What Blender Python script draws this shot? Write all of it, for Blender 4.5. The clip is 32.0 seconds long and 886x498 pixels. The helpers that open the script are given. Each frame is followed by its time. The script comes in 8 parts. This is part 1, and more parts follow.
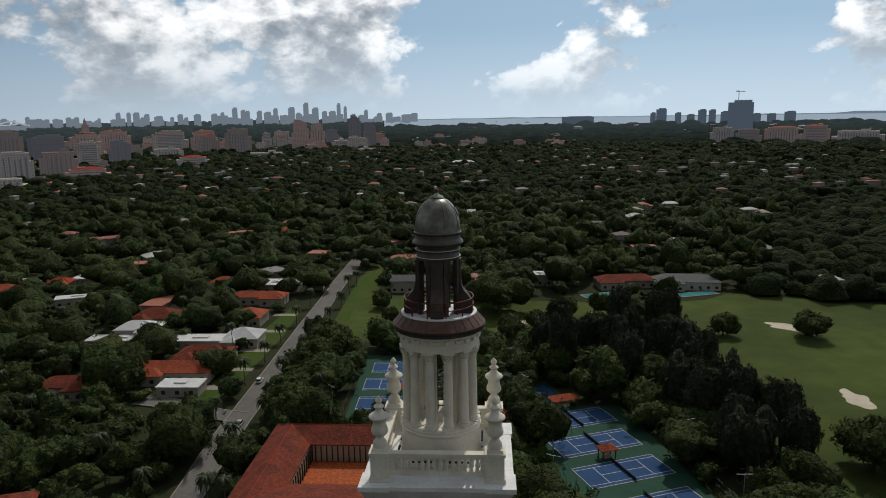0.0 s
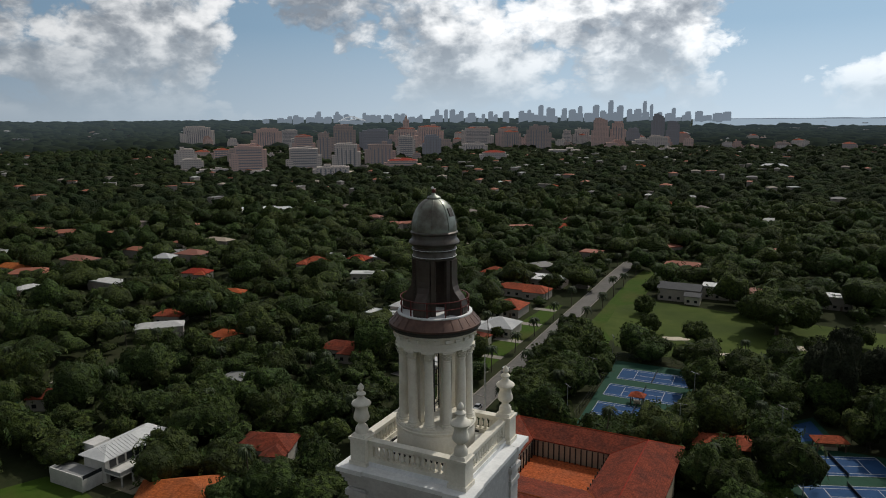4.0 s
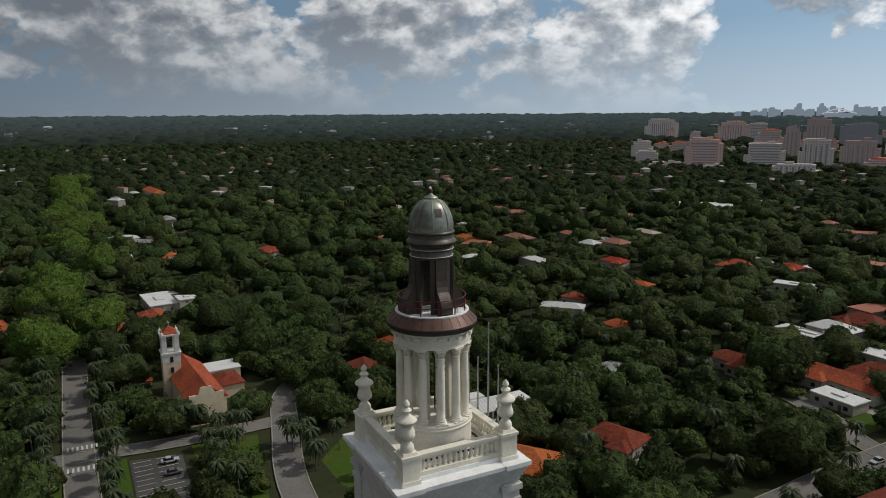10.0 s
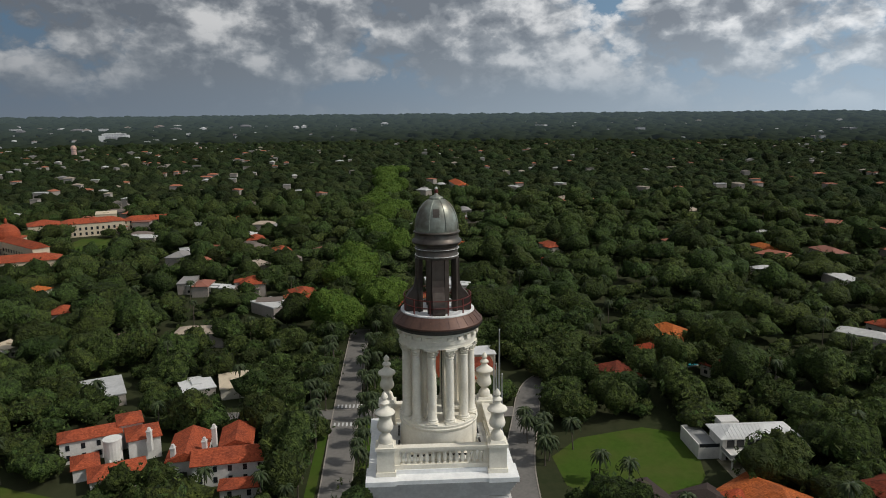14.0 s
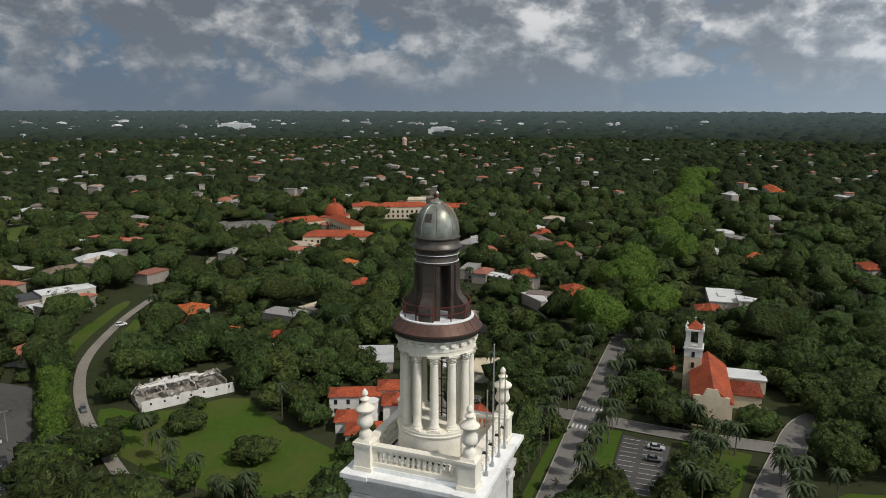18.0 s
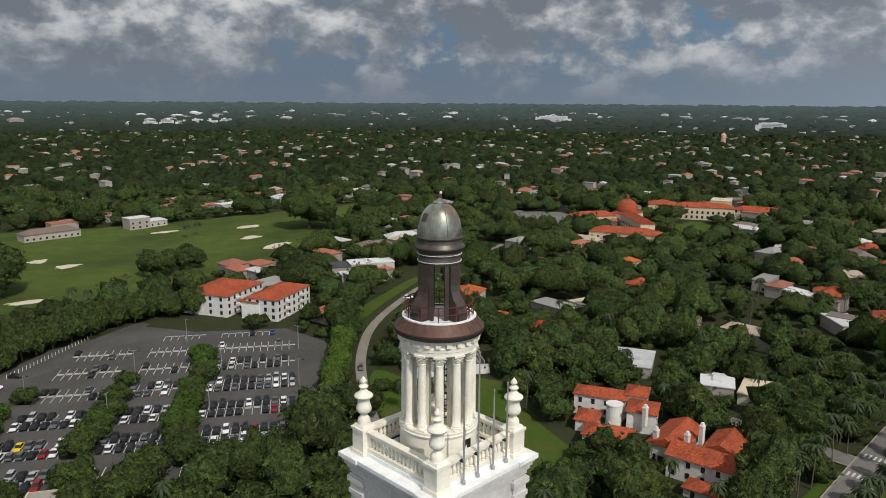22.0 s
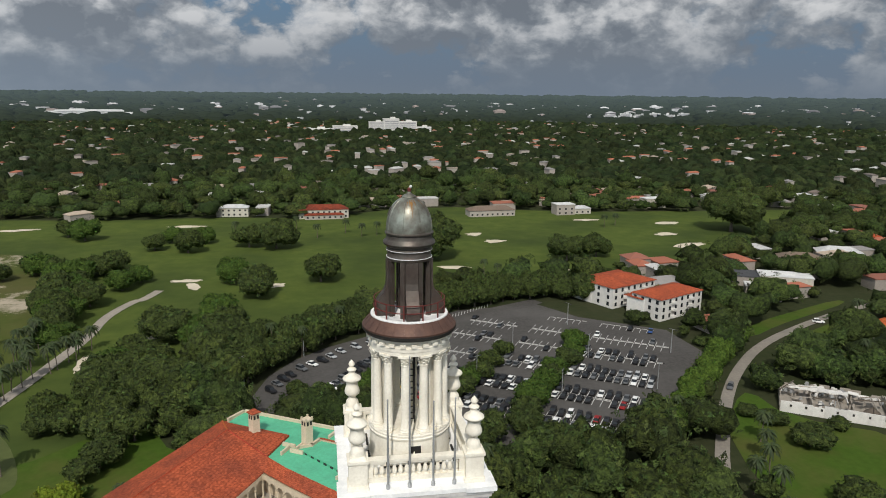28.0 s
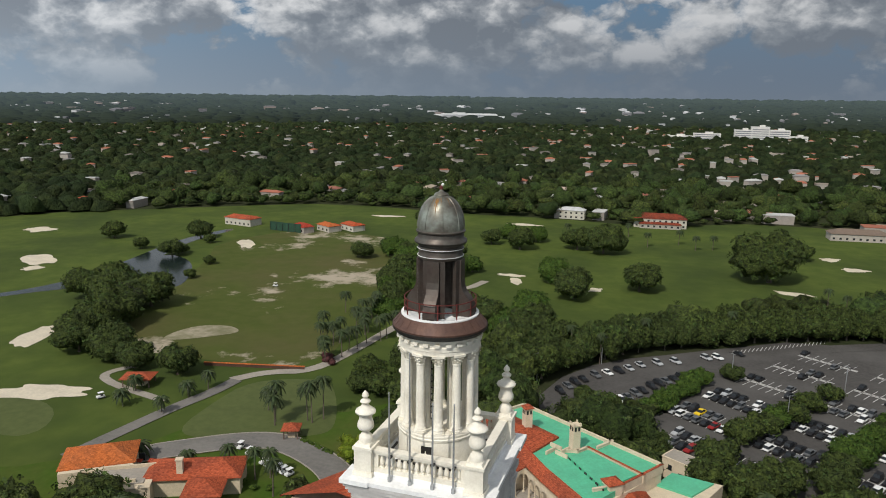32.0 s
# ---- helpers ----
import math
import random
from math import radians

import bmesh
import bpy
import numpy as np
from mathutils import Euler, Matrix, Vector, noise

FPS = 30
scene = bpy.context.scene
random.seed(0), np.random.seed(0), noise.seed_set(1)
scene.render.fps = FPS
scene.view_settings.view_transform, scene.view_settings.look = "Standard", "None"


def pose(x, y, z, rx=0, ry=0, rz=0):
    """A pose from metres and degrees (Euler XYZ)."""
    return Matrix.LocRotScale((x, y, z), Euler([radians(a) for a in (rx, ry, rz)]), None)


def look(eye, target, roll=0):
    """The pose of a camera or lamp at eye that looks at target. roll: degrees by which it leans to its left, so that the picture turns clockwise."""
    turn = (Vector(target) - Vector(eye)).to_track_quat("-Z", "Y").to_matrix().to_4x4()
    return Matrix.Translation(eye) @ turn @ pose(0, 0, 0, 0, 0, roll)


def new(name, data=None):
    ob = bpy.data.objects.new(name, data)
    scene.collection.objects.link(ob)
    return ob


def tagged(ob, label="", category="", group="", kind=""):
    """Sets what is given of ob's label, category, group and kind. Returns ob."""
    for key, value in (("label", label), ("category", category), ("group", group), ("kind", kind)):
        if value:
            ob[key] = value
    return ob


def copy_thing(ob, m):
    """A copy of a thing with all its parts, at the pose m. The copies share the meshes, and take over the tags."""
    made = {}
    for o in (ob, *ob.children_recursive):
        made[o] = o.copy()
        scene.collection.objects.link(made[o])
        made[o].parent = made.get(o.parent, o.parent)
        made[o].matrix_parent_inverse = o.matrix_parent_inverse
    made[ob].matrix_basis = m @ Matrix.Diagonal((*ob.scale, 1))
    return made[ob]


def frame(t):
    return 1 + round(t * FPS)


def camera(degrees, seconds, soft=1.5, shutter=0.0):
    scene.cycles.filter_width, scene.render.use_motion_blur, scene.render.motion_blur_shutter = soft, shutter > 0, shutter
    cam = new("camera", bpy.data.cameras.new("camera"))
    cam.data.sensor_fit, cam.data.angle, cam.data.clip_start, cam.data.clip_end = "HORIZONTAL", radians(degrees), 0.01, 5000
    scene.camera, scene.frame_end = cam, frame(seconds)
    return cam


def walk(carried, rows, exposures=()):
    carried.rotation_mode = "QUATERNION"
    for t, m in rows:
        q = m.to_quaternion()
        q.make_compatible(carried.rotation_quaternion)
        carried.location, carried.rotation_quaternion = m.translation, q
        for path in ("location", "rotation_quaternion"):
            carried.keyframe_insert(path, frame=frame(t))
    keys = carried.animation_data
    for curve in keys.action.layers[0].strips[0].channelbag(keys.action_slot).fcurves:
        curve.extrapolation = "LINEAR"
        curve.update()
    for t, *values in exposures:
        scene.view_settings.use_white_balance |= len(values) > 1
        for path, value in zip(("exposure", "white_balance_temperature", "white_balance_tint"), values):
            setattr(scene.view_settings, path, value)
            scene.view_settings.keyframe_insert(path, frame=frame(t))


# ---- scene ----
cam = camera(63.0, 32.0, soft=1.0)
# seconds, eye x y z, yaw, pitch, roll
ROWS = [
    (0.0, 2.38, -34.39, 90.37, 3.55, -10.40, -0.91),
    (0.5, 4.18, -34.42, 90.34, 6.40, -10.36, -1.04),
    (1.0, 5.96, -34.22, 90.33, 9.28, -10.39, -1.05),
    (1.5, 7.73, -33.81, 90.32, 12.32, -10.38, -0.99),
    (2.0, 9.51, -33.39, 90.32, 15.31, -10.38, -0.87),
    (2.5, 11.17, -32.84, 90.29, 18.15, -10.36, -0.70),
    (4.5, 17.83, -29.94, 90.40, 30.06, -10.33, -0.32),
    (5.0, 19.42, -28.98, 90.43, 33.07, -10.38, -0.26),
    (5.5, 20.89, -27.94, 90.45, 35.97, -10.43, -0.26),
    (6.0, 22.35, -26.85, 90.49, 38.93, -10.48, -0.26),
    (6.5, 23.62, -25.87, 90.54, 41.55, -10.54, -0.25),
    (7.0, 25.13, -24.56, 90.58, 44.78, -10.58, -0.19),
    (7.5, 26.41, -23.22, 90.60, 47.73, -10.61, -0.22),
    (8.0, 27.68, -21.86, 90.62, 50.78, -10.59, -0.28),
    (8.5, 28.77, -20.34, 90.57, 53.78, -10.57, -0.29),
    (9.0, 29.82, -18.89, 90.60, 56.72, -10.62, -0.31),
    (9.5, 30.72, -17.32, 90.60, 59.63, -10.64, -0.34),
    (10.0, 31.56, -15.66, 90.63, 62.67, -10.66, -0.37),
    (10.5, 32.47, -14.14, 90.66, 65.55, -10.68, -0.39),
    (11.0, 33.17, -12.48, 90.69, 68.49, -10.71, -0.42),
    (11.5, 33.83, -10.73, 90.70, 71.51, -10.75, -0.40),
    (12.0, 34.28, -9.19, 90.71, 74.14, -10.79, -0.51),
    (12.5, 34.79, -7.23, 90.72, 77.48, -10.79, -0.51),
    (13.0, 35.00, -5.40, 90.69, 80.56, -10.77, -0.53),
    (13.5, 35.19, -3.59, 90.67, 83.58, -10.75, -0.50),
    (14.0, 35.41, -1.74, 90.69, 86.69, -10.70, -0.51),
    (14.5, 35.45, 0.13, 90.69, 89.63, -10.68, -0.47),
    (16.5, 34.15, 7.53, 90.80, 101.78, -10.67, 0.00),
    (17.0, 33.62, 9.32, 90.81, 104.88, -10.73, 0.06),
    (17.5, 33.24, 10.88, 90.94, 107.54, -10.80, 0.08),
    (18.0, 32.48, 12.77, 90.96, 110.97, -10.87, 0.12),
    (18.5, 31.68, 14.40, 90.92, 113.97, -10.94, 0.16),
    (19.0, 30.72, 15.99, 90.91, 117.11, -11.07, 0.16),
    (19.5, 29.72, 17.52, 90.97, 120.19, -11.17, 0.21),
    (20.0, 28.79, 19.11, 91.03, 123.29, -11.23, 0.24),
    (20.5, 27.91, 20.48, 91.08, 125.91, -11.28, 0.26),
    (21.0, 26.65, 22.09, 91.17, 129.16, -11.31, 0.29),
    (21.5, 25.52, 23.52, 91.25, 132.24, -11.40, 0.36),
    (22.0, 24.22, 24.86, 91.31, 135.46, -11.48, 0.39),
    (22.5, 22.80, 26.14, 91.39, 138.60, -11.57, 0.40),
    (23.0, 21.48, 27.51, 91.58, 141.84, -11.66, 0.42),
    (23.5, 20.10, 28.69, 91.68, 145.09, -11.76, 0.44),
    (24.0, 18.55, 29.74, 91.75, 148.36, -11.87, 0.48),
    (24.5, 16.88, 30.61, 91.69, 151.65, -11.97, 0.51),
    (25.0, 14.93, 31.24, 91.82, 154.95, -12.08, 0.46),
    (25.5, 12.92, 31.77, 91.81, 158.35, -12.19, 0.40),
    (27.5, 5.66, 33.12, 91.47, 167.69, -12.18, 0.59),
    (28.0, 3.97, 33.30, 91.31, 170.46, -12.19, 0.56),
    (28.5, 2.20, 33.20, 91.28, 175.11, -12.10, 0.61),
    (29.0, 0.45, 32.97, 91.17, 179.31, -12.07, 0.58),
    (29.5, -1.52, 32.56, 91.07, 184.59, -12.01, 0.56),
    (30.0, -3.48, 32.33, 90.94, 186.74, -11.99, 0.63),
    (30.5, -5.30, 32.50, 91.08, 188.66, -12.03, 0.63),
    (31.0, -7.05, 32.43, 91.17, 191.85, -12.05, 0.58),
    (31.5, -8.85, 31.96, 91.13, 195.26, -12.04, 0.57),
    (32.0, -10.58, 31.40, 91.04, 198.44, -12.01, 0.60),
]
EXPOSURES = [(0.0, -0.79), (5.0, -0.70), (10.0, -0.60), (16.0, -0.3), (20.0, -0.10), (24.0, -0.02), (28.0, 0.0), (32.0, -0.06)]
walk(cam, [(t, pose(x, y, z, 90 + pitch, 0, yaw) @ pose(0, 0, 0, 0, 0, roll)) for t, x, y, z, yaw, pitch, roll in ROWS], EXPOSURES)
EYE_Z = 90.6

# ---- light ----
SUN_AZ, SUN_EL = 13.0, 47.0          # degrees from +y towards +x, and above the horizon
sun_dir = Vector((math.sin(radians(SUN_AZ)) * math.cos(radians(SUN_EL)), math.cos(radians(SUN_AZ)) * math.cos(radians(SUN_EL)), math.sin(radians(SUN_EL))))
sun = new("sun", bpy.data.lights.new("sun", "SUN"))
sun.data.energy, sun.data.angle, sun.data.color = 3.2, radians(0.55), (1.0, 0.95, 0.87)
sun.matrix_world = look((0, 0, 300), Vector((0, 0, 300)) - sun_dir)


class Nodes:
    """Short hand for building a node tree."""

    def __init__(self, tree, clear=True):
        self.t = tree
        if clear:
            tree.nodes.clear()

    def add(self, kind, inputs=None, **props):
        n = self.t.nodes.new(kind)
        for k, v in props.items():
            setattr(n, k, v)
        for k, v in (inputs or {}).items():
            s = n.inputs[k]
            if isinstance(v, bpy.types.NodeSocket):
                self.t.links.new(v, s)
            else:
                s.default_value = v
        return n

    def math(self, op, a, b=0.0, clamp=False):
        return self.add("ShaderNodeMath", {0: a, 1: b}, operation=op, use_clamp=clamp).outputs[0]

    def mix(self, f, a, b):
        n = self.add("ShaderNodeMix", data_type="RGBA")
        for i, v in ((0, f), (6, a), (7, b)):
            s = n.inputs[i]
            if isinstance(v, bpy.types.NodeSocket):
                self.t.links.new(v, s)
            else:
                s.default_value = (*v, 1) if isinstance(v, tuple) and len(v) == 3 else v
        return n.outputs[2]

    def ramp(self, fac, stops):
        n = self.add("ShaderNodeValToRGB", {0: fac})
        e = n.color_ramp.elements
        while len(e) < len(stops):
            e.new(0.5)
        for el, (p, c) in zip(e, stops):
            el.position, el.color = p, ((*c, 1) if isinstance(c, tuple) else (c, c, c, 1))
        return n.outputs[0]

    def noise(self, vec, scale, detail=3.0, rough=0.55, out=0):
        return self.add("ShaderNodeTexNoise", {"Vector": vec, "Scale": scale, "Detail": detail, "Roughness": rough}).outputs[out]


def make_world():
    w = bpy.data.worlds.new("sky")
    w.use_nodes = True
    scene.world = w
    n = Nodes(w.node_tree)
    d = n.add("ShaderNodeTexCoord").outputs["Generated"]
    sky = n.add("ShaderNodeTexSky", sky_type="NISHITA", sun_disc=False, sun_elevation=radians(SUN_EL), sun_rotation=radians(SUN_AZ), air_density=1.1, dust_density=1.6, ozone_density=1.2)
    base = n.add("ShaderNodeVectorMath", {0: sky.outputs[0], 3: 0.07}, operation="SCALE").outputs[0]
    sep = n.add("ShaderNodeSeparateXYZ", {0: d})
    x, y, z = sep.outputs
    # 1 towards the sun, 0 away from it
    side = n.math("ADD", n.math("MULTIPLY", n.math("ADD", n.math("MULTIPLY", y, 0.93), n.math("MULTIPLY", x, 0.37)), 0.5), 0.5, clamp=True)
    side = n.math("POWER", side, 1.6)
    blue = n.mix(side, (0.070, 0.150, 0.270), (0.62, 0.98, 1.36))
    base = n.mix(n.ramp(z, [(0.0, 0.9), (0.5, 0.25)]), base, blue)
    # cumulus seen side-on, low over the horizon
    v = n.add("ShaderNodeVectorMath", {0: d, 1: (8.2, 8.2, 12.5)}, operation="MULTIPLY").outputs[0]
    v = n.add("ShaderNodeVectorMath", {0: v, 1: (3.1, 1.7, 0.0)}, operation="ADD").outputs[0]
    v2 = n.add("ShaderNodeVectorMath", {0: v, 1: (0.04, 0.12, 0.36)}, operation="ADD").outputs[0]
    def billow(q, detail):
        """Soft masses with rounded heads heaped on them."""
        w = n.add("ShaderNodeVectorMath", {0: q, 1: n.add("ShaderNodeVectorMath", {0: n.noise(q, 2.2, 3.0, 0.5, 1), 3: 0.35}, operation="SCALE").outputs[0]}, operation="ADD").outputs[0]
        heads = n.add("ShaderNodeTexVoronoi", {"Vector": w, "Scale": 2.5, "Detail": detail, "Roughness": 0.5, "Lacunarity": 2.3}, feature="F1").outputs["Distance"]
        return n.math("ADD", n.math("ADD", n.math("MULTIPLY", n.noise(q, 0.55, detail + 3, 0.48), 1.35), -0.175), n.math("MULTIPLY", n.math("SUBTRACT", 0.5, heads), 0.19))

    den0 = billow(v, 4.0)
    lit = billow(v2, 3.0)
    clear = n.math("MULTIPLY", n.math("POWER", side, 2.0), 0.09)
    low = n.math("MULTIPLY", n.math("SUBTRACT", z, 0.085), 0.55)
    den = n.math("ADD", n.math("SUBTRACT", den0, clear), low)
    den = n.math("ADD", den, n.math("SUBTRACT", 0.192, n.math("MULTIPLY", side, 0.05)))
    cover = n.ramp(den, [(0.455, 0.0), (0.51, 0.72), (0.575, 1.0)])
    shade = n.math("ADD", n.math("MULTIPLY", n.math("SUBTRACT", den0, lit), 3.6), 0.40)
    thick = n.ramp(den, [(0.55, 0.0), (0.74, 1.0)])
    puffs = n.math("MULTIPLY", n.math("SUBTRACT", n.noise(v, 2.6, 5.0, 0.55), 0.47), 1.5)
    shade = n.math("ADD", n.math("SUBTRACT", shade, n.math("MULTIPLY", thick, 0.26)), puffs, clamp=True)
    cloud = n.ramp(shade, [(0.0, (0.20, 0.22, 0.25)), (0.35, (0.33, 0.352, 0.38)), (0.75, (0.68, 0.69, 0.70)), (1.0, (0.84, 0.84, 0.84))])
    cloud = n.add("ShaderNodeVectorMath", {0: cloud, 3: n.math("ADD", n.math("MULTIPLY", side, 1.8), 0.82)}, operation="SCALE").outputs[0]
    col = n.mix(n.math("MULTIPLY", cover, n.ramp(z, [(0.0, 0.25), (0.05, 0.9)])), base, cloud)
    # pale haze low down
    haze = n.ramp(n.math("ABSOLUTE", z), [(0.0, 0.88), (0.04, 0.60), (0.115, 0.0)])
    hz = n.mix(side, (0.165, 0.20, 0.245), (1.05, 1.25, 1.42))
    col = n.mix(haze, col, hz)
    bg = n.add("ShaderNodeBackground", {"Color": col, "Strength": 1.0})
    out = n.add("ShaderNodeOutputWorld")
    n.t.links.new(bg.outputs[0], out.inputs[0])


make_world()

# ---- materials ----


def material(name, c1, c2=None, rough=0.8, metal=0.0, fine=6.0, coarse=0.5, bump=0.15, c3=None, spec=0.4, stain=0.35, vary=0.0, island=0.0, trans=0.0, depth=0.02, cut=0.0, clump=0.0, course=0.0):
    """Base colour varied at two scales, with roughness and fine relief."""
    m = bpy.data.materials.new(name)
    m.use_nodes = True
    n = Nodes(m.node_tree)
    pos = n.add("ShaderNodeNewGeometry")
    p = pos.outputs["Position"]
    c2 = c2 or tuple(min(1, v * 0.75) for v in c1)
    f1 = n.noise(p, fine, 5.0, 0.6)
    f2 = n.noise(p, coarse, 4.0, 0.6)
    col = n.mix(n.ramp(f1, [(0.35, 0.0), (0.68, 1.0)]), c1, c2)
    col = n.mix(n.math("MULTIPLY", n.ramp(f2, [(0.42, 0.0), (0.68, 1.0)]), stain), col, c3 or tuple(v * 0.55 for v in c1))
    if course:
        # rows of overlapping tiles, each a little different
        zz = n.math("DIVIDE", n.add("ShaderNodeSeparateXYZ", {0: p}).outputs[2], course)
        gap = n.ramp(n.math("FRACT", zz), [(0.0, 0.55), (0.3, 0.0)])
        col = n.mix(gap, col, tuple(v * 0.35 for v in c1))
        one = n.add("ShaderNodeTexWhiteNoise", {"Vector": n.add("ShaderNodeVectorMath", {0: n.add("ShaderNodeVectorMath", {0: p, 1: (2.2, 2.2, 1 / course)}, operation="MULTIPLY").outputs[0]}, operation="FLOOR").outputs[0]}).outputs["Value"]
        col = n.add("ShaderNodeHueSaturation", {"Value": n.math("ADD", 0.72, n.math("MULTIPLY", one, 0.56)), "Color": col}).outputs[0]
    if vary:
        r = n.add("ShaderNodeObjectInfo").outputs["Random"]
        col = n.add("ShaderNodeHueSaturation", {"Hue": n.math("ADD", 0.5 - 0.03 * vary, n.math("MULTIPLY", r, 0.06 * vary)), "Value": n.math("ADD", 1 - 0.35 * vary, n.math("MULTIPLY", r, 0.7 * vary)), "Color": col}).outputs[0]
    if island:
        r = pos.outputs["Random Per Island"]
        col = n.add("ShaderNodeHueSaturation", {"Hue": n.math("ADD", 0.5 - 0.008 * island, n.math("MULTIPLY", n.math("FRACT", n.math("MULTIPLY", r, 7.31)), 0.06 * island)), "Value": n.math("ADD", 1 - 0.5 * island, n.math("MULTIPLY", r, island)), "Color": col}).outputs[0]
    b = n.add("ShaderNodeBsdfPrincipled", {"Base Color": col, "Metallic": metal, "Specular IOR Level": spec})
    n.t.links.new(n.math("ADD", rough - 0.08, n.math("MULTIPLY", f1, 0.16), clamp=True), b.inputs["Roughness"])
    if bump:
        high = f1
        if clump:
            # rounded tufts of two sizes with gaps between them
            wob = n.add("ShaderNodeVectorMath", {0: p, 1: n.add("ShaderNodeVectorMath", {0: n.add("ShaderNodeTexNoise", {"Vector": p, "Scale": clump * 1.6, "Detail": 3.0}).outputs[1], 3: 0.9 / clump}, operation="SCALE").outputs[0]}, operation="ADD").outputs[0]
            tuft = n.add("ShaderNodeTexVoronoi", {"Vector": wob, "Scale": clump, "Detail": 2.0, "Roughness": 0.6}).outputs["Distance"]
            high = n.math("SUBTRACT", n.math("MULTIPLY", f1, 0.5), n.math("MULTIPLY", tuft, 1.0))
        bm = n.add("ShaderNodeBump", {"Strength": bump, "Distance": depth, "Height": high})
        n.t.links.new(bm.outputs[0], b.inputs["Normal"])
    out = n.add("ShaderNodeOutputMaterial")
    if trans:
        tr = n.add("ShaderNodeBsdfTranslucent", {"Color": col})
        mx = n.add("ShaderNodeMixShader", {0: trans, 1: b.outputs[0], 2: tr.outputs[0]})
        b = mx
    if cut:
        # single leaves of a spray, with air between them
        leaf = n.add("ShaderNodeTexVoronoi", {"Vector": p, "Scale": cut}).outputs["Distance"]
        b = n.add("ShaderNodeMixShader", {0: n.math("LESS_THAN", leaf, 0.55), 1: n.add("ShaderNodeBsdfTransparent").outputs[0], 2: b.outputs[0]})
    n.t.links.new(b.outputs[0], out.inputs[0])
    return m


STUCCO = material("tower_stucco", (0.81, 0.77, 0.665), (0.73, 0.685, 0.58), 0.85, fine=9, coarse=0.9, bump=0.2, c3=(0.50, 0.45, 0.36), stain=0.4)
SHAFT = material("shaft_plaster", (0.62, 0.60, 0.57), (0.52, 0.50, 0.48), 0.9, fine=5, coarse=0.7, c3=(0.36, 0.34, 0.33), stain=0.5)
DECK = material("white_roof_coating", (0.86, 0.86, 0.84), (0.77, 0.77, 0.76), 0.7, fine=7, coarse=1.1, c3=(0.45, 0.46, 0.46), stain=0.35)
COPPER = material("dome_copper", (0.32, 0.345, 0.29), (0.15, 0.138, 0.112), 0.40, 0.55, fine=1.5, coarse=0.9, c3=(0.085, 0.062, 0.046), bump=0.2, stain=0.8)
RING_COPPER = material("ring_copper", (0.105, 0.088, 0.074), (0.066, 0.052, 0.044), 0.45, 0.5, fine=3.5, coarse=1.3, c3=(0.13, 0.135, 0.115), bump=0.25, stain=0.6)
LANTERN = material("lantern_copper", (0.085, 0.064, 0.052), (0.056, 0.040, 0.034), 0.5, 0.45, fine=3.5, coarse=1.2, c3=(0.11, 0.10, 0.085), bump=0.25, stain=0.6)
RUST = material("rust_streak", (0.26, 0.13, 0.035), (0.20, 0.10, 0.03), 0.7, 0.2, fine=6, coarse=1.5)
BROWN_COPPER = material("brown_copper", (0.135, 0.074, 0.052), (0.098, 0.052, 0.040), 0.52, 0.35, fine=5, coarse=1.4, c3=(0.07, 0.04, 0.035), stain=0.6)
DARK_METAL = material("dark_metal", (0.05, 0.048, 0.045), None, 0.5, 0.6)
RED_METAL = material("red_railing_paint", (0.15, 0.033, 0.027), None, 0.55, 0.1)
POLE = material("galvanised_pole", (0.42, 0.43, 0.43), None, 0.45, 0.5)
GLASS = material("dark_window_glass", (0.022, 0.026, 0.03), None, 0.14, 0.0, bump=0, spec=0.4)
CLAY = material("clay_roof_tiles", (0.40, 0.092, 0.040), (0.28, 0.060, 0.028), 0.85, course=0.17, spec=0.12, fine=2.2, coarse=0.16, c3=(0.17, 0.046, 0.028), stain=0.7, bump=0.5, depth=0.1)
OLD_CLAY = material("weathered_roof_tiles", (0.235, 0.052, 0.026), (0.15, 0.034, 0.020), 0.85, course=0.17, spec=0.1, fine=2.6, coarse=0.22, c3=(0.075, 0.028, 0.021), stain=0.75, bump=0.6, depth=0.12)
ORANGE = material("orange_roof_tiles", (0.43, 0.090, 0.032), (0.31, 0.064, 0.025), 0.85, course=0.17, spec=0.1, fine=3.0, coarse=0.2, c3=(0.22, 0.07, 0.04), stain=0.5, vary=0.5, bump=0.4, depth=0.08)
BROWN_ROOF = material("brown_roof_shingle", (0.16, 0.11, 0.085), (0.11, 0.08, 0.065), 0.85, fine=3, coarse=0.25, vary=0.7)
GREY_ROOF = material("grey_roof", (0.30, 0.30, 0.29), (0.22, 0.22, 0.22), 0.8, fine=3, coarse=0.25, vary=0.5)
WHITE_ROOF = material("white_roof", (0.66, 0.66, 0.64), (0.55, 0.55, 0.54), 0.7, fine=2.0, coarse=0.3, c3=(0.40, 0.40, 0.39))
DARK_SHINGLE = material("dark_brown_shingle", (0.062, 0.046, 0.040), (0.045, 0.034, 0.030), 0.85, fine=3, coarse=0.3, spec=0.15)
PALE_ROOF = material("pale_roof", (0.52, 0.52, 0.51), (0.42, 0.42, 0.42), 0.75, fine=1.6, coarse=0.3, c3=(0.30, 0.30, 0.30), stain=0.5)
SLATE = material("dark_slate_roof", (0.055, 0.057, 0.062), (0.042, 0.043, 0.047), 0.7, fine=2.5, coarse=0.3, c3=(0.09, 0.09, 0.09))
GREEN_ROOF = material("green_roof_coating", (0.10, 0.46, 0.27), (0.085, 0.38, 0.22), 0.6, fine=1.6, coarse=0.25, c3=(0.07, 0.27, 0.17), stain=0.5)
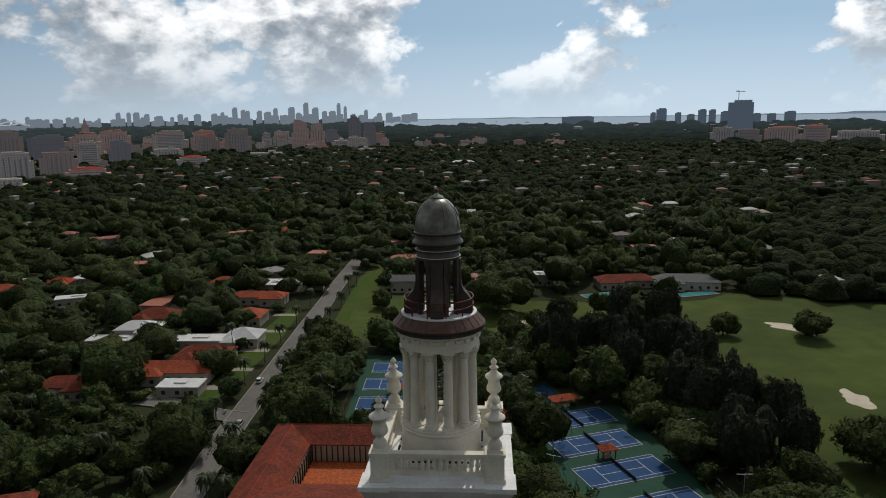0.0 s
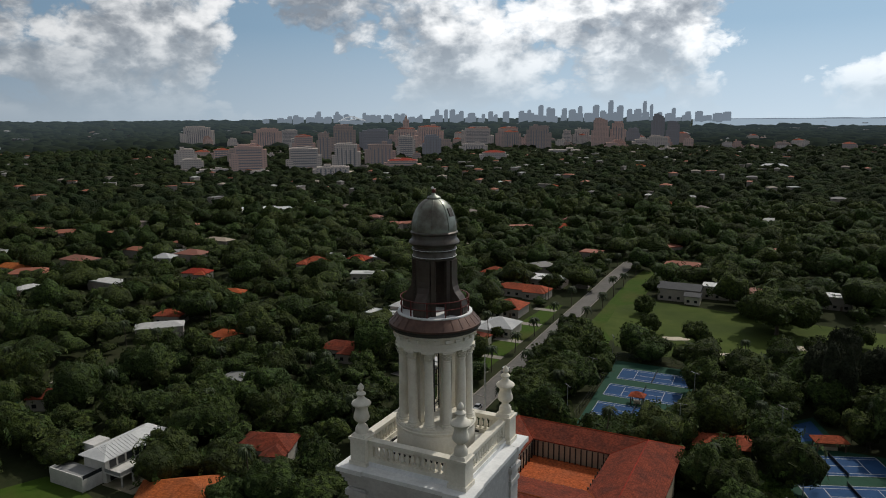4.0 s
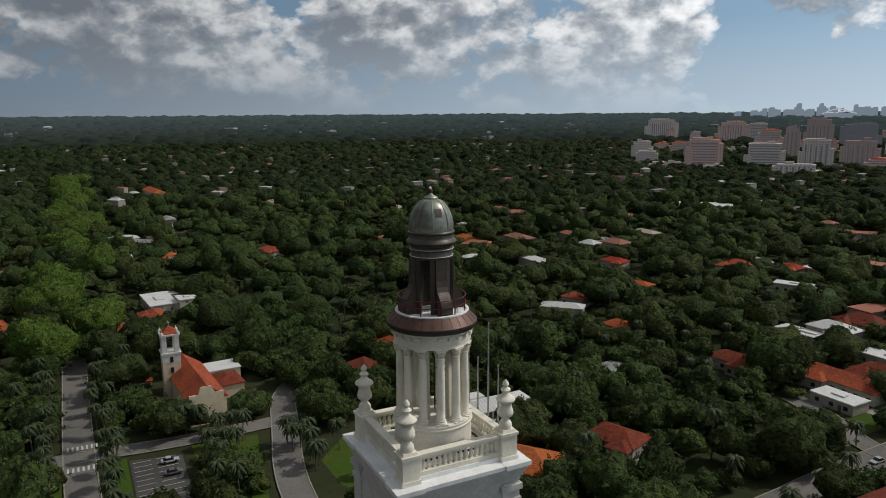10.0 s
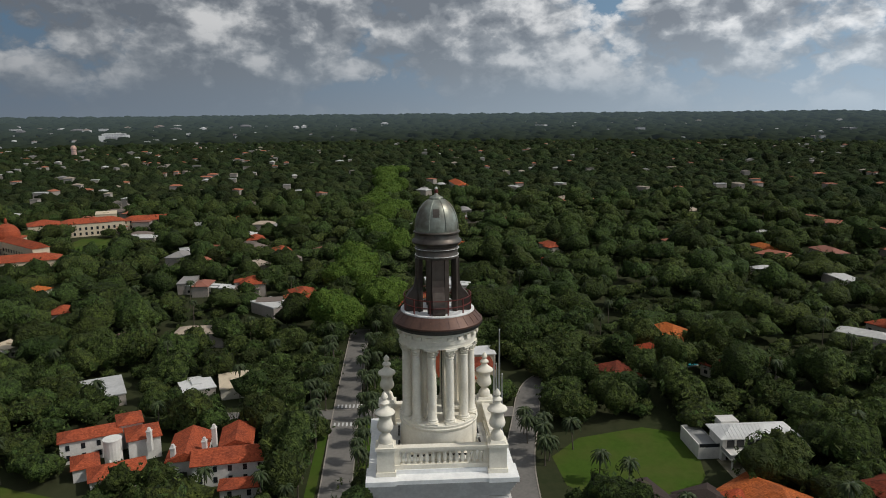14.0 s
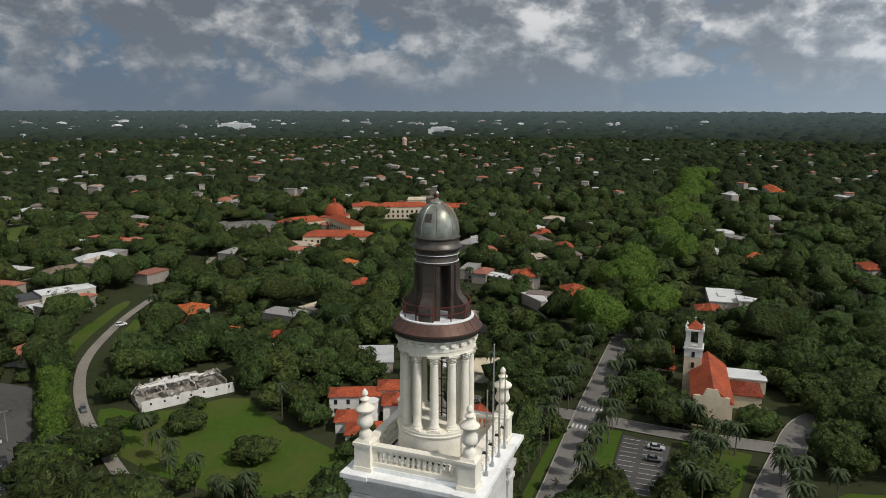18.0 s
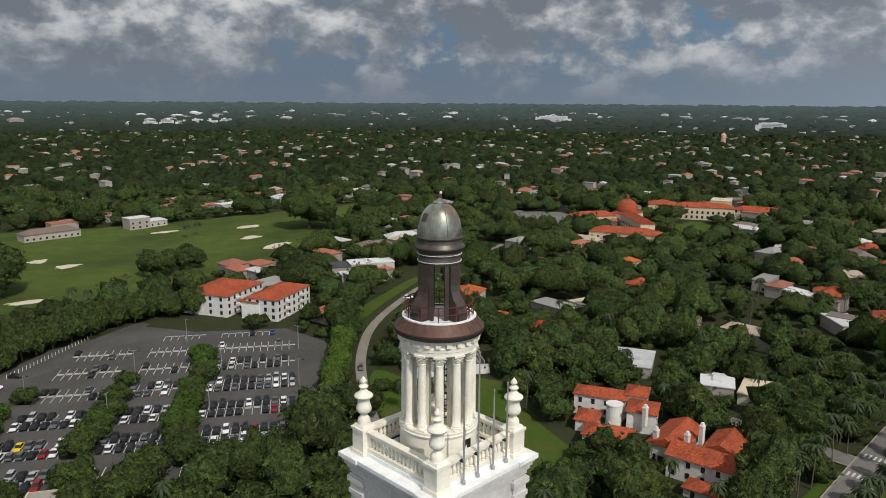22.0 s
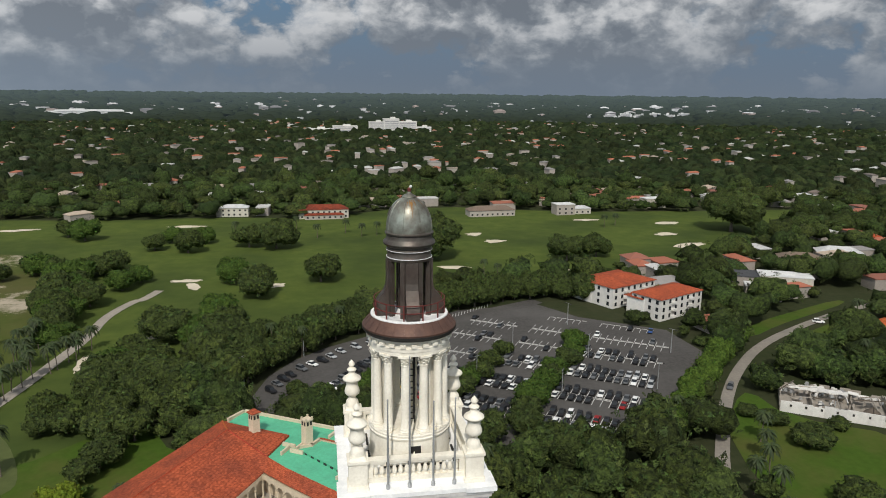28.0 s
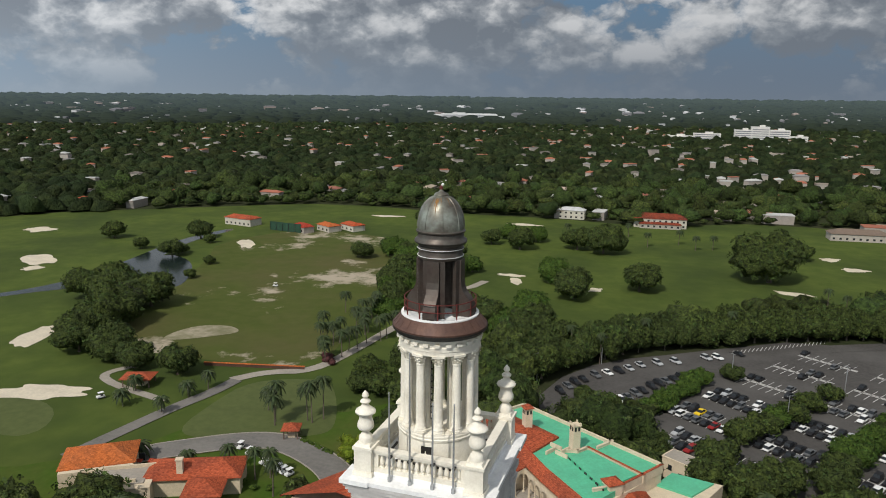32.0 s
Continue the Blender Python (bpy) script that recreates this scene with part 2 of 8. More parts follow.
WALL = material("white_stucco_wall", (0.68, 0.66, 0.62), (0.60, 0.58, 0.54), 0.85, fine=4, coarse=0.5, vary=0.25)
HOUSE_WALL = material("painted_house_wall", (0.46, 0.42, 0.36), (0.38, 0.35, 0.30), 0.85, fine=3, coarse=0.5, vary=0.8)
CREAM = material("cream_stucco_wall", (0.62, 0.52, 0.38), (0.54, 0.45, 0.32), 0.85, fine=4, coarse=0.5)
ASPHALT = material("asphalt", (0.080, 0.075, 0.070), (0.058, 0.055, 0.052), 0.92, fine=0.8, coarse=0.05, c3=(0.105, 0.10, 0.094), stain=0.7, spec=0.1)
ROAD = material("worn_asphalt", (0.165, 0.155, 0.142), (0.125, 0.119, 0.11), 0.92, spec=0.1, fine=1.0, coarse=0.06, c3=(0.22, 0.205, 0.185), stain=0.5)
TAN_ROAD = material("worn_pale_road", (0.25, 0.225, 0.19), (0.20, 0.18, 0.155), 0.92, spec=0.1, fine=1.0, coarse=0.06, c3=(0.16, 0.15, 0.135), stain=0.5)
CONCRETE = material("pale_concrete", (0.34, 0.305, 0.26), (0.27, 0.245, 0.21), 0.9, spec=0.1, fine=1.4, coarse=0.1)
STOP_PAINT = material("worn_white_concrete", (0.52, 0.51, 0.48), (0.42, 0.41, 0.39), 0.85, fine=3, coarse=0.6)
PAINT = material("white_road_paint", (0.60, 0.60, 0.58), None, 0.7, fine=3, coarse=0.5)
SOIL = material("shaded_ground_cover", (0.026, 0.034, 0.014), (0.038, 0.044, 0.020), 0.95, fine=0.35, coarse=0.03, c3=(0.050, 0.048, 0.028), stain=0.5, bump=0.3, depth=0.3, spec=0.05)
LAWN = material("lawn_grass", (0.050, 0.090, 0.011), (0.039, 0.074, 0.009), 0.95, fine=0.5, coarse=0.05, c3=(0.085, 0.082, 0.024), stain=0.7, spec=0.1)
GOLF = material("golf_turf", (0.078, 0.103, 0.021), (0.056, 0.082, 0.017), 0.95, fine=0.10, coarse=0.016, c3=(0.036, 0.054, 0.014), stain=0.9, spec=0.1)


def patchy_turf():
    """Dry turf worn through to bare sand in ragged patches."""
    m = material("dry_turf", (0.070, 0.084, 0.020), (0.056, 0.074, 0.016), 0.95, fine=0.14, coarse=0.02, c3=(0.088, 0.080, 0.032), stain=0.8, spec=0.1)
    n = m.node_tree
    b = next(k for k in n.nodes if k.type == "BSDF_PRINCIPLED")
    old = b.inputs["Base Color"].links[0].from_socket
    h = Nodes(n, False)
    p = h.add("ShaderNodeNewGeometry").outputs["Position"]
    big = h.noise(p, 0.022, 2.0, 0.5)
    rag = h.noise(p, 0.11, 7.0, 0.66)
    f = h.ramp(h.math("ADD", h.math("MULTIPLY", big, 0.62), h.math("MULTIPLY", rag, 0.38)), [(0.552, 0.0), (0.575, 0.45), (0.62, 1.0)])
    n.links.new(h.mix(f, old, (0.36, 0.31, 0.235)), b.inputs["Base Color"])
    return m


ROUGH = patchy_turf()
GREEN = material("putting_green", (0.072, 0.090, 0.022), (0.062, 0.080, 0.018), 0.9, fine=0.4, coarse=0.05)
DUST = material("bare_ground", (0.33, 0.285, 0.21), (0.20, 0.185, 0.11), 0.95, fine=0.35, coarse=0.08, c3=(0.09, 0.095, 0.03), stain=0.7)
SAND = material("bunker_sand", (0.60, 0.53, 0.41), (0.52, 0.46, 0.36), 0.95, fine=1.2, coarse=0.15)
WATER = material("dark_pond_water", (0.012, 0.020, 0.020), (0.016, 0.024, 0.020), 0.16, fine=0.6, coarse=0.1, bump=0.05, spec=0.3)
COURT_BLUE = material("blue_court", (0.026, 0.076, 0.185), (0.023, 0.068, 0.165), 0.85, fine=1.0, coarse=0.15, spec=0.15)
COURT_GREEN = material("green_court", (0.024, 0.076, 0.048), (0.021, 0.066, 0.042), 0.85, fine=1.0, coarse=0.12, spec=0.15)
LEAVES = {"dark": ((0.016, 0.0225, 0.0095), (0.096, 0.124, 0.028), (0.041, 0.056, 0.018)), "bright": ((0.028, 0.050, 0.010), (0.094, 0.142, 0.024), (0.048, 0.078, 0.014)),
          "fig": ((0.042, 0.070, 0.012), (0.125, 0.185, 0.030), (0.066, 0.104, 0.017)),
          "yellow": ((0.13, 0.15, 0.014), (0.17, 0.19, 0.018), (0.10, 0.12, 0.014)), "pine": ((0.020, 0.023, 0.014), (0.050, 0.054, 0.030), (0.030, 0.034, 0.019))}
HULL, SPRAY = {}, {}
for kind, (la, lb, lc) in LEAVES.items():
    HULL[kind] = material(f"{kind}_foliage", la, lb, 0.8, fine=0.75, coarse=0.045, c3=lc, stain=0.6, island=0.7, bump=1.0, depth=1.1, spec=0.1, clump=0.75)
    SPRAY[kind] = material(f"{kind}_leaf_spray", la, lb, 0.75, fine=1.0, coarse=0.045, c3=lc, stain=0.5, island=0.8, trans=0.15, bump=0, spec=0.15, cut=2.3)
PALM_LEAF = material("palm_fronds", (0.022, 0.036, 0.009), (0.050, 0.068, 0.015), 0.65, fine=1.0, coarse=0.1, island=0.5, trans=0.15, bump=0)
BARK = material("bark", (0.13, 0.105, 0.08), (0.09, 0.075, 0.06), 0.95, fine=4, coarse=0.8)
FAR_TREES = material("far_tree_canopy", (0.016, 0.023, 0.010), (0.050, 0.062, 0.021), 0.9, fine=0.13, coarse=0.007, c3=(0.022, 0.031, 0.013), stain=0.9, island=0.7, bump=0.9, depth=2.6, spec=0.05, clump=0.26)

# ---- mesh helpers ----


class Shape:
    """Gathers boxes, turned forms, prisms and quads into one mesh."""

    def __init__(self):
        self.v, self.f = [], []

    def add(self, verts, faces):
        k = len(self.v)
        self.v += [tuple(p) for p in verts]
        self.f += [tuple(i + k for i in f) for f in faces]
        return self

    def box(self, x, y, z, sx, sy, sz, turn=0.0, taper=1.0):
        """A box on z, centred on x, y; taper scales its top."""
        c, s = math.cos(radians(turn)), math.sin(radians(turn))
        vs = []
        for dz, k in ((0, 1.0), (sz, taper)):
            for dx, dy in ((-1, -1), (1, -1), (1, 1), (-1, 1)):
                a, b = dx * sx / 2 * k, dy * sy / 2 * k
                vs.append((x + a * c - b * s, y + a * s + b * c, z + dz))
        return self.add(vs, [(3, 2, 1, 0), (4, 5, 6, 7), (0, 1, 5, 4), (1, 2, 6, 5), (2, 3, 7, 6), (3, 0, 4, 7)])

    def lathe(self, profile, seg=24, x=0.0, y=0.0, cap=True):
        vs = [(x + r * math.cos(2 * math.pi * i / seg), y + r * math.sin(2 * math.pi * i / seg), z) for r, z in profile for i in range(seg)]
        fs = [(j * seg + i, j * seg + (i + 1) % seg, (j + 1) * seg + (i + 1) % seg, (j + 1) * seg + i) for j in range(len(profile) - 1) for i in range(seg)]
        if cap:
            fs += [tuple(range(seg - 1, -1, -1)), tuple(range((len(profile) - 1) * seg, len(profile) * seg))]
        return self.add(vs, fs)

    def prism(self, poly, z0, z1):
        n = len(poly)
        vs = [(*p, z0) for p in poly] + [(*p, z1) for p in poly]
        return self.add(vs, [tuple(range(n - 1, -1, -1)), tuple(range(n, 2 * n))] + [(i, (i + 1) % n, n + (i + 1) % n, n + i) for i in range(n)])

    def hip(self, x, y, z, sx, sy, h, turn=0.0, eave=0.5, thick=0.18, gable=False):
        """A hipped or gabled roof with thick eaves."""
        c, s = math.cos(radians(turn)), math.sin(radians(turn))
        a, b = sx / 2 + eave, sy / 2 + eave
        if a >= b:
            r = [(-(a if gable else a - b), 0), ((a if gable else a - b), 0)]
        else:
            r = [(0, -(b if gable else b - a)), (0, (b if gable else b - a))]
        base = [(-a, -b), (a, -b), (a, b), (-a, b)]
        pts = [(*p, 0) for p in base] + [(*p, thick) for p in base] + [(*p, h + thick) for p in r]
        vs = [(x + px * c - py * s, y + px * s + py * c, z + pz) for px, py, pz in pts]
        if a >= b:
            top = [(4, 5, 9, 8), (5, 6, 9), (6, 7, 8, 9), (7, 4, 8)]
        else:
            top = [(4, 5, 8), (5, 6, 9, 8), (6, 7, 9), (7, 4, 8, 9)]
        return self.add(vs, [(3, 2, 1, 0), (0, 1, 5, 4), (1, 2, 6, 5), (2, 3, 7, 6), (3, 0, 4, 7)] + top)

    def mesh(self, name, mat, smooth=False):
        me = bpy.data.meshes.new(name)
        me.from_pydata(self.v, [], self.f)
        me.materials.append(mat)
        if smooth:
            me.polygons.foreach_set("use_smooth", [True] * len(me.polygons))
            me.set_sharp_from_angle(angle=radians(40))
        me.update()
        return me


def part(name, shape, mat, parent=None, label="", smooth=False, at=None):
    me = shape if isinstance(shape, bpy.types.Mesh) else shape.mesh(name, mat, smooth)
    ob = new(name, me)
    if parent is not None:
        ob.parent = parent
    if at is not None:
        ob.matrix_basis = at
    if label:
        ob["label"] = label
    return ob


def thing(name, label, category, group="", kind="", at=None):
    ob = new(name)
    if at is not None:
        ob.matrix_basis = at
    return tagged(ob, label, category, group, kind)


def array_mesh(name, verts, quads, mat, tris=None):
    """A mesh from arrays of vertices and quads (and triangles)."""
    me = bpy.data.meshes.new(name)
    verts = np.asarray(verts, np.float32).reshape(-1, 3)
    nq = 0 if quads is None else len(quads)
    nt = 0 if tris is None else len(tris)
    idx = np.concatenate([np.asarray(a, np.int32).ravel() for a in (quads, tris) if a is not None and len(a)])
    tot = np.concatenate([np.full(nq, 4, np.int32), np.full(nt, 3, np.int32)])
    me.vertices.add(len(verts))
    me.vertices.foreach_set("co", verts.ravel())
    me.loops.add(len(idx))
    me.loops.foreach_set("vertex_index", idx)
    me.polygons.add(len(tot))
    me.polygons.foreach_set("loop_start", np.concatenate([[0], np.cumsum(tot)[:-1]]).astype(np.int32))
    for m in mat if isinstance(mat, tuple) else (mat,):
        me.materials.append(m)
    if isinstance(mat, tuple):
        me.polygons.foreach_set("material_index", np.concatenate([np.zeros(nq, np.int32), np.ones(nt, np.int32)]))
    me.update(calc_edges=True)
    me.polygons.foreach_set("use_smooth", np.ones(len(tot), bool))
    return me


def inside(px, py, poly):
    """Which of the points lie in the polygon."""
    hit = np.zeros(len(px), bool)
    n = len(poly)
    for i in range(n):
        (x0, y0), (x1, y1) = poly[i], poly[(i + 1) % n]
        if y0 != y1:
            hit ^= ((y0 > py) != (y1 > py)) & (px < (x1 - x0) * (py - y0) / (y1 - y0) + x0)
    return hit


OPEN = []          # polygons on which no wild tree grows
LAYER = [0]        # flush surfaces lie a few millimetres over one another


def smooth_poly(poly, rounds=2):
    for _ in range(rounds):
        out = []
        for i, (x0, y0) in enumerate(poly):
            x1, y1 = poly[(i + 1) % len(poly)]
            out += [(0.75 * x0 + 0.25 * x1, 0.75 * y0 + 0.25 * y1), (0.25 * x0 + 0.75 * x1, 0.25 * y0 + 0.75 * y1)]
        poly = out
    return poly


def smooth_line(pts, rounds=2):
    for _ in range(rounds):
        out = [pts[0]]
        for (x0, y0), (x1, y1) in zip(pts, pts[1:]):
            out += [(0.75 * x0 + 0.25 * x1, 0.75 * y0 + 0.25 * y1), (0.25 * x0 + 0.75 * x1, 0.25 * y0 + 0.75 * y1)]
        pts = out + [pts[-1]]
    return pts


def sheet(name, poly, z, mat, label, category, open_ground=True, rounds=0, depth=0.05):
    """A thin slab of ground of that outline, its top at z."""
    poly = smooth_poly(poly, rounds)
    LAYER[0] += 1
    z += 0.0022 * LAYER[0]
    bm = bmesh.new()
    vs = [bm.verts.new((*p, z)) for p in poly]
    f = bm.faces.new(vs)
    f.normal_update()
    if f.normal.z < 0:
        f.normal_flip()
    bmesh.ops.triangulate(bm, faces=[f])
    me = bpy.data.meshes.new(name)
    bm.to_mesh(me)
    bm.free()
    me.materials.append(mat)
    ob = tagged(new(name, me), label, category, kind="structure")
    if open_ground:
        OPEN.append(poly)
    return ob


def strip(pts, width):
    left, right = [], []
    for i, (x, y) in enumerate(pts):
        x0, y0 = pts[max(i - 1, 0)]
        x1, y1 = pts[min(i + 1, len(pts) - 1)]
        d = math.hypot(x1 - x0, y1 - y0) or 1
        nx, ny = -(y1 - y0) / d * width / 2, (x1 - x0) / d * width / 2
        left.append((x + nx, y + ny))
        right.append((x - nx, y - ny))
    return left, right


def road(name, pts, width, z, mat, label, category="road", margin=3.0, kerb=True, rounds=2):
    """A strip of paving along a line, with raised kerbs."""
    pts = smooth_line(pts, rounds)
    l, r = strip(pts, width)
    n = len(l)
    s = Shape().add([(*p, z) for p in l + r], [(i, n + i, n + i + 1, i + 1) for i in range(n - 1)])
    ob = tagged(part(name, s, mat), label, category, kind="structure")
    if kerb:
        for w0 in (width / 2, -width / 2 - 0.3):
            a, _ = strip(pts, 2 * w0)
            b, _ = strip(pts, 2 * (w0 + 0.3))
            k = Shape().add([(*p, z - 0.02) for p in a] + [(*p, z - 0.02) for p in b] + [(*p, z + 0.14) for p in a] + [(*p, z + 0.14) for p in b],
                            [(2 * n + i, 2 * n + i + 1, 3 * n + i + 1, 3 * n + i) for i in range(n - 1)] + [(i, i + 1, 2 * n + i + 1, 2 * n + i) for i in range(n - 1)] + [(n + i, 3 * n + i, 3 * n + i + 1, n + i + 1) for i in range(n - 1)])
            part("kerb", k, CONCRETE, ob)
    l, r = strip(pts, width + 2 * margin)
    OPEN.append(l + r[::-1])
    return ob


def far(x, y, z=0.0):
    """A place over two kilometres off drawn in towards the eye, with its direction and angular size kept."""
    d = math.hypot(x, y)
    if d <= 2000:
        return (x, y, z), 1.0
    k = (2000 + 2850 * (1 - math.exp(-(d - 2000) / 2850))) / d
    return (x * k, y * k, EYE_Z + (z - EYE_Z) * k), k


# ---- ground ----


def make_ground():
    radii = [0, 60, 120, 200, 300, 450, 650, 900, 1200, 1600, 2000, 2400, 2900, 3500, 4300, 5300, 6600, 8200, 10500, 14000, 20000]
    seg = 96
    vs, fs = [(0, 0, 0)], []
    for r in radii[1:]:
        for i in range(seg):
            a = 2 * math.pi * i / seg
            vs.append(far(r * math.cos(a), r * math.sin(a))[0])
    fs = [(0, 1 + i, 1 + (i + 1) % seg) for i in range(seg)]
    for j in range(len(radii) - 2):
        o = 1 + j * seg
        fs += [(o + i, o + seg + i, o + seg + (i + 1) % seg, o + (i + 1) % seg) for i in range(seg)]
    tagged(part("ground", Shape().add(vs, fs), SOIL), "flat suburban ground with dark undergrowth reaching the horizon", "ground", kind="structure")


make_ground()

# streets
road("road", [(-70, 60), (-70, 119), (-73, 150), (-74, 180), (-75, 217), (-77, 265), (-78, 310), (-81, 394), (-80, 500)], 7.6, 0.29, ROAD, "pale worn asphalt street lined with palms and lawns", margin=3.5)
road("road", [(-75, -60), (-82, -93), (-91, -115), (-104, -137), (-116, -156), (-132, -177), (-156, -201), (-189, -221), (-221, -237), (-290, -262), (-330, -280)], 3.7, 0.29, TAN_ROAD, "pale curved street beside a lawn and a car park", margin=4.0, kerb=False)
road("road", [(-100, -19), (-130, -19), (-172, -20), (-222, -20), (-262, -20)], 7.5, 0.29, ROAD, "shaded grey street running between rows of palms", margin=2.5)
road("road", [(-100, 25), (-120, 26), (-141, 28), (-165, 34), (-188, 39), (-200, 46), (-208, 58)], 7.5, 0.274, ROAD, "grey side street passing the church", margin=4.5)
road("road", [(-174, -60), (-174, -20), (-171, 5), (-172, 32)], 6.5, 0.282, ROAD, "short cross street with a zebra crossing", margin=2)
sheet("parking_lot", [(-128, -8), (-166, -8), (-163, 5), (-128, 4)], 0.05, ASPHALT, "small strip of asphalt parking with worn markings", "car park")

road("road", [(-74, 171), (-84, 173.5), (-95, 180), (-112, 184)], 7.0, 0.276, ROAD, "short side street with stop lines joining the palm street", margin=2)
# lawns and verges
sheet("lawn", [(160, -78), (150, -96), (142, -150), (112, -172), (100, -196), (84, -206), (66, -190), (46, -150), (36, -142), (52, -108), (70, -84)], 0.02, LAWN, "mown grass round the hotel drive and practice green", "lawn")
OPEN.append([(-118, 33), (-158, 35), (-166, 80), (-130, 82), (-118, 60)])
sheet("lawn", [(-119, 38), (-150, 37), (-161, 77), (-132, 76), (-119, 66)], 0.03, LAWN, "bright mown lawn beside the modern white house", "lawn", rounds=1)
sheet("lawn", [(-96, -80), (-118, -55), (-140, -112), (-153, -127), (-128, -143), (-128, -163), (-118, -155), (-101, -130)], 0.03, LAWN, "wide mown lawn with scattered small trees", "lawn", rounds=1)
sheet("lawn", [(-92, 150), (-84, 130), (-84, 300), (-96, 300)], 0.03, LAWN, "roadside verge of mown grass", "lawn", rounds=1)
sheet("lawn", [(-62, 150), (-66, 260), (-72, 400), (-58, 400), (-52, 260), (-52, 200)], 0.03, LAWN, "green verge beside the street", "lawn", rounds=1)

sheet("lawn", [(66, -118), (80, -128), (100, -148), (97, -178), (90, -172), (78, -150), (62, -146), (50, -134), (55, -124)], 0.03, LAWN, "mown lawn with palms beside the hotel drive", "lawn", rounds=1)

sheet("lawn", [(-158, -209), (-178, -222), (-200, -233), (-230, -248), (-228, -253), (-197, -239), (-174, -228), (-154, -214)], 0.03, LAWN, "mown verge beside the curved street", "lawn", rounds=1)
sheet("lawn", [(-170, -203), (-196, -219), (-226, -234), (-228, -230), (-199, -214), (-173, -198)], 0.03, LAWN, "mown verge along the garden fronts", "lawn", rounds=1)
sheet("lawn", [(-112, -26.5), (-166, -26.5), (-166, -24), (-112, -24)], 0.03, LAWN, "narrow grass verge under palms", "lawn")
sheet("lawn", [(-112, -14), (-168, -14), (-168, -8.6), (-112, -8.6)], 0.03, LAWN, "narrow grass verge by the small car park", "lawn")
sheet("lawn", [(-168, 8), (-128, 8), (-128, 20), (-166, 26)], 0.03, LAWN, "palm-planted grass beside the small car park", "lawn", open_ground=False)

for dx, dy, dw, dl in ((-88, 168, 12, 4), (-88.5, 196, 12, 4.5), (-89, 214, 11, 3.6), (-90, 236, 12, 4), (-91, 262, 12, 4), (-92, 288, 11, 4)):
    sheet("driveway", [(dx - dw / 2, dy - dl / 2), (dx + dw / 2, dy - dl / 2), (dx + dw / 2, dy + dl / 2), (dx - dw / 2, dy + dl / 2)], 0.065, CONCRETE, "short pale driveway across the verge", "driveway", open_ground=False)

# golf course
sheet("golf_course", [(-423, -498), (-293, -501), (-179, -510), (-77, -552), (9, -500), (83, -512), (147, -505), (267, -520), (345, -470), (474, -371), (520, -220), (300, -120), (186, -70), (125, -98), (108, -140), (82, -142), (64, -162), (54, -188), (42, -217), (18, -238), (-6, -256), (-59, -303), (-112, -320), (-135, -318), (-227, -342), (-300, -420)], 0.03, GOLF, "broad green golf fairways with mown bands", "golf course", rounds=1)
sheet("golf_course", [(-64, 330), (-58, 250), (-20, 240), (60, 240), (76, 180), (78, 128), (100, 112), (170, 120), (300, 230), (250, 300), (186, 303), (132, 336), (101, 309), (40, 312), (0, 318)], 0.03, GOLF, "green golf fairway beyond the tennis courts", "golf course", rounds=1)
sheet("driving_range", [(102, -176), (140, -168), (172, -168), (205, -200), (214, -236), (238, -300), (262, -341), (240, -395), (200, -405), (161, -390), (125, -300), (112, -230)], 0.06, ROUGH, "dry patchy practice range with bare sand", "turf", rounds=1)
sheet("putting_green", [(117.0, -119.4), (118.5, -138.3), (117.7, -157.3), (99.4, -166.3), (90.4, -163.8), (76.9, -138.8), (77.6, -130.2), (94.2, -124.7), (106.2, -118.1)], 0.06, GREEN, "smooth pale practice green beside the drive", "putting green", rounds=2)
sheet("putting_green", [(157, -100), (200, -110), (185, -125), (160, -122), (150, -108)], 0.06, GREEN, "smooth pale putting green by the cart path", "putting green", rounds=2)
sheet("pond", [(270, -286), (268, -306), (241, -292), (217, -255), (216, -241), (232, -240), (250, -262)], 0.07, WATER, "dark pond among trees on the course", "water", rounds=2)
sheet("pond", [(295, -190), (271, -228), (276, -276), (290, -338), (284, -384), (276, -384), (280, -338), (262, -280), (250, -284), (240, -290), (234, -252), (226, -246), (262, -226), (280, -200)], 0.07, WATER, "dark winding golf pond between banks", "water", rounds=2)


def bunker(x, y, a, b, turn=0.0, seed=0):
    """A kidney-shaped sand bunker with a turf lip."""
    rnd = random.Random(seed * 7 + int(x * 3 + y))
    pts = []
    for i in range(18):
        t = 2 * math.pi * i / 18
        k = 1 + 0.22 * math.sin(2 * t + rnd.random() * 6) + 0.12 * math.sin(3 * t + rnd.random() * 6)
        px, py = a * k * math.cos(t), b * k * math.sin(t)
        c, s = math.cos(radians(turn)), math.sin(radians(turn))
        pts.append((x + px * c - py * s, y + px * s + py * c))
    ob = sheet("bunker", pts, 0.09, SAND, "pale sand bunker cut into green turf", "bunker", rounds=1)
    ob["group"] = "golf bunkers"


bunker(71, -325, 8.5, 2.8, 0)
bunker(66, -314, 3, 7, 10)
bunker(26, -311, 4.5, 3, 70)
bunker(-64, -336, 9, 4, -15)
bunker(-102, -402, 7, 5, 0)
bunker(-94, -426, 6, 5, 30)
bunker(-161, -394, 7, 7, 0)
bunker(-218, -375, 13, 5, 20)
bunker(-122, -319, 13, 5, 20)
bunker(-223, -412, 8, 5, 10)
bunker(-243, -452, 8, 5, 10)
bunker(-189, -471, 9, 4, 0)
bunker(96, -475, 12, 4, 0)
bunker(203, -473, 12, 4, 10)
bunker(219, -168, 6, 13, 20)
bunker(243, -345, 5, 15, 40)
bunker(325, -268, 9, 14, 50)
bunker(310, -250, 5, 5, 0)
bunker(397, -335, 10, 8, 0)
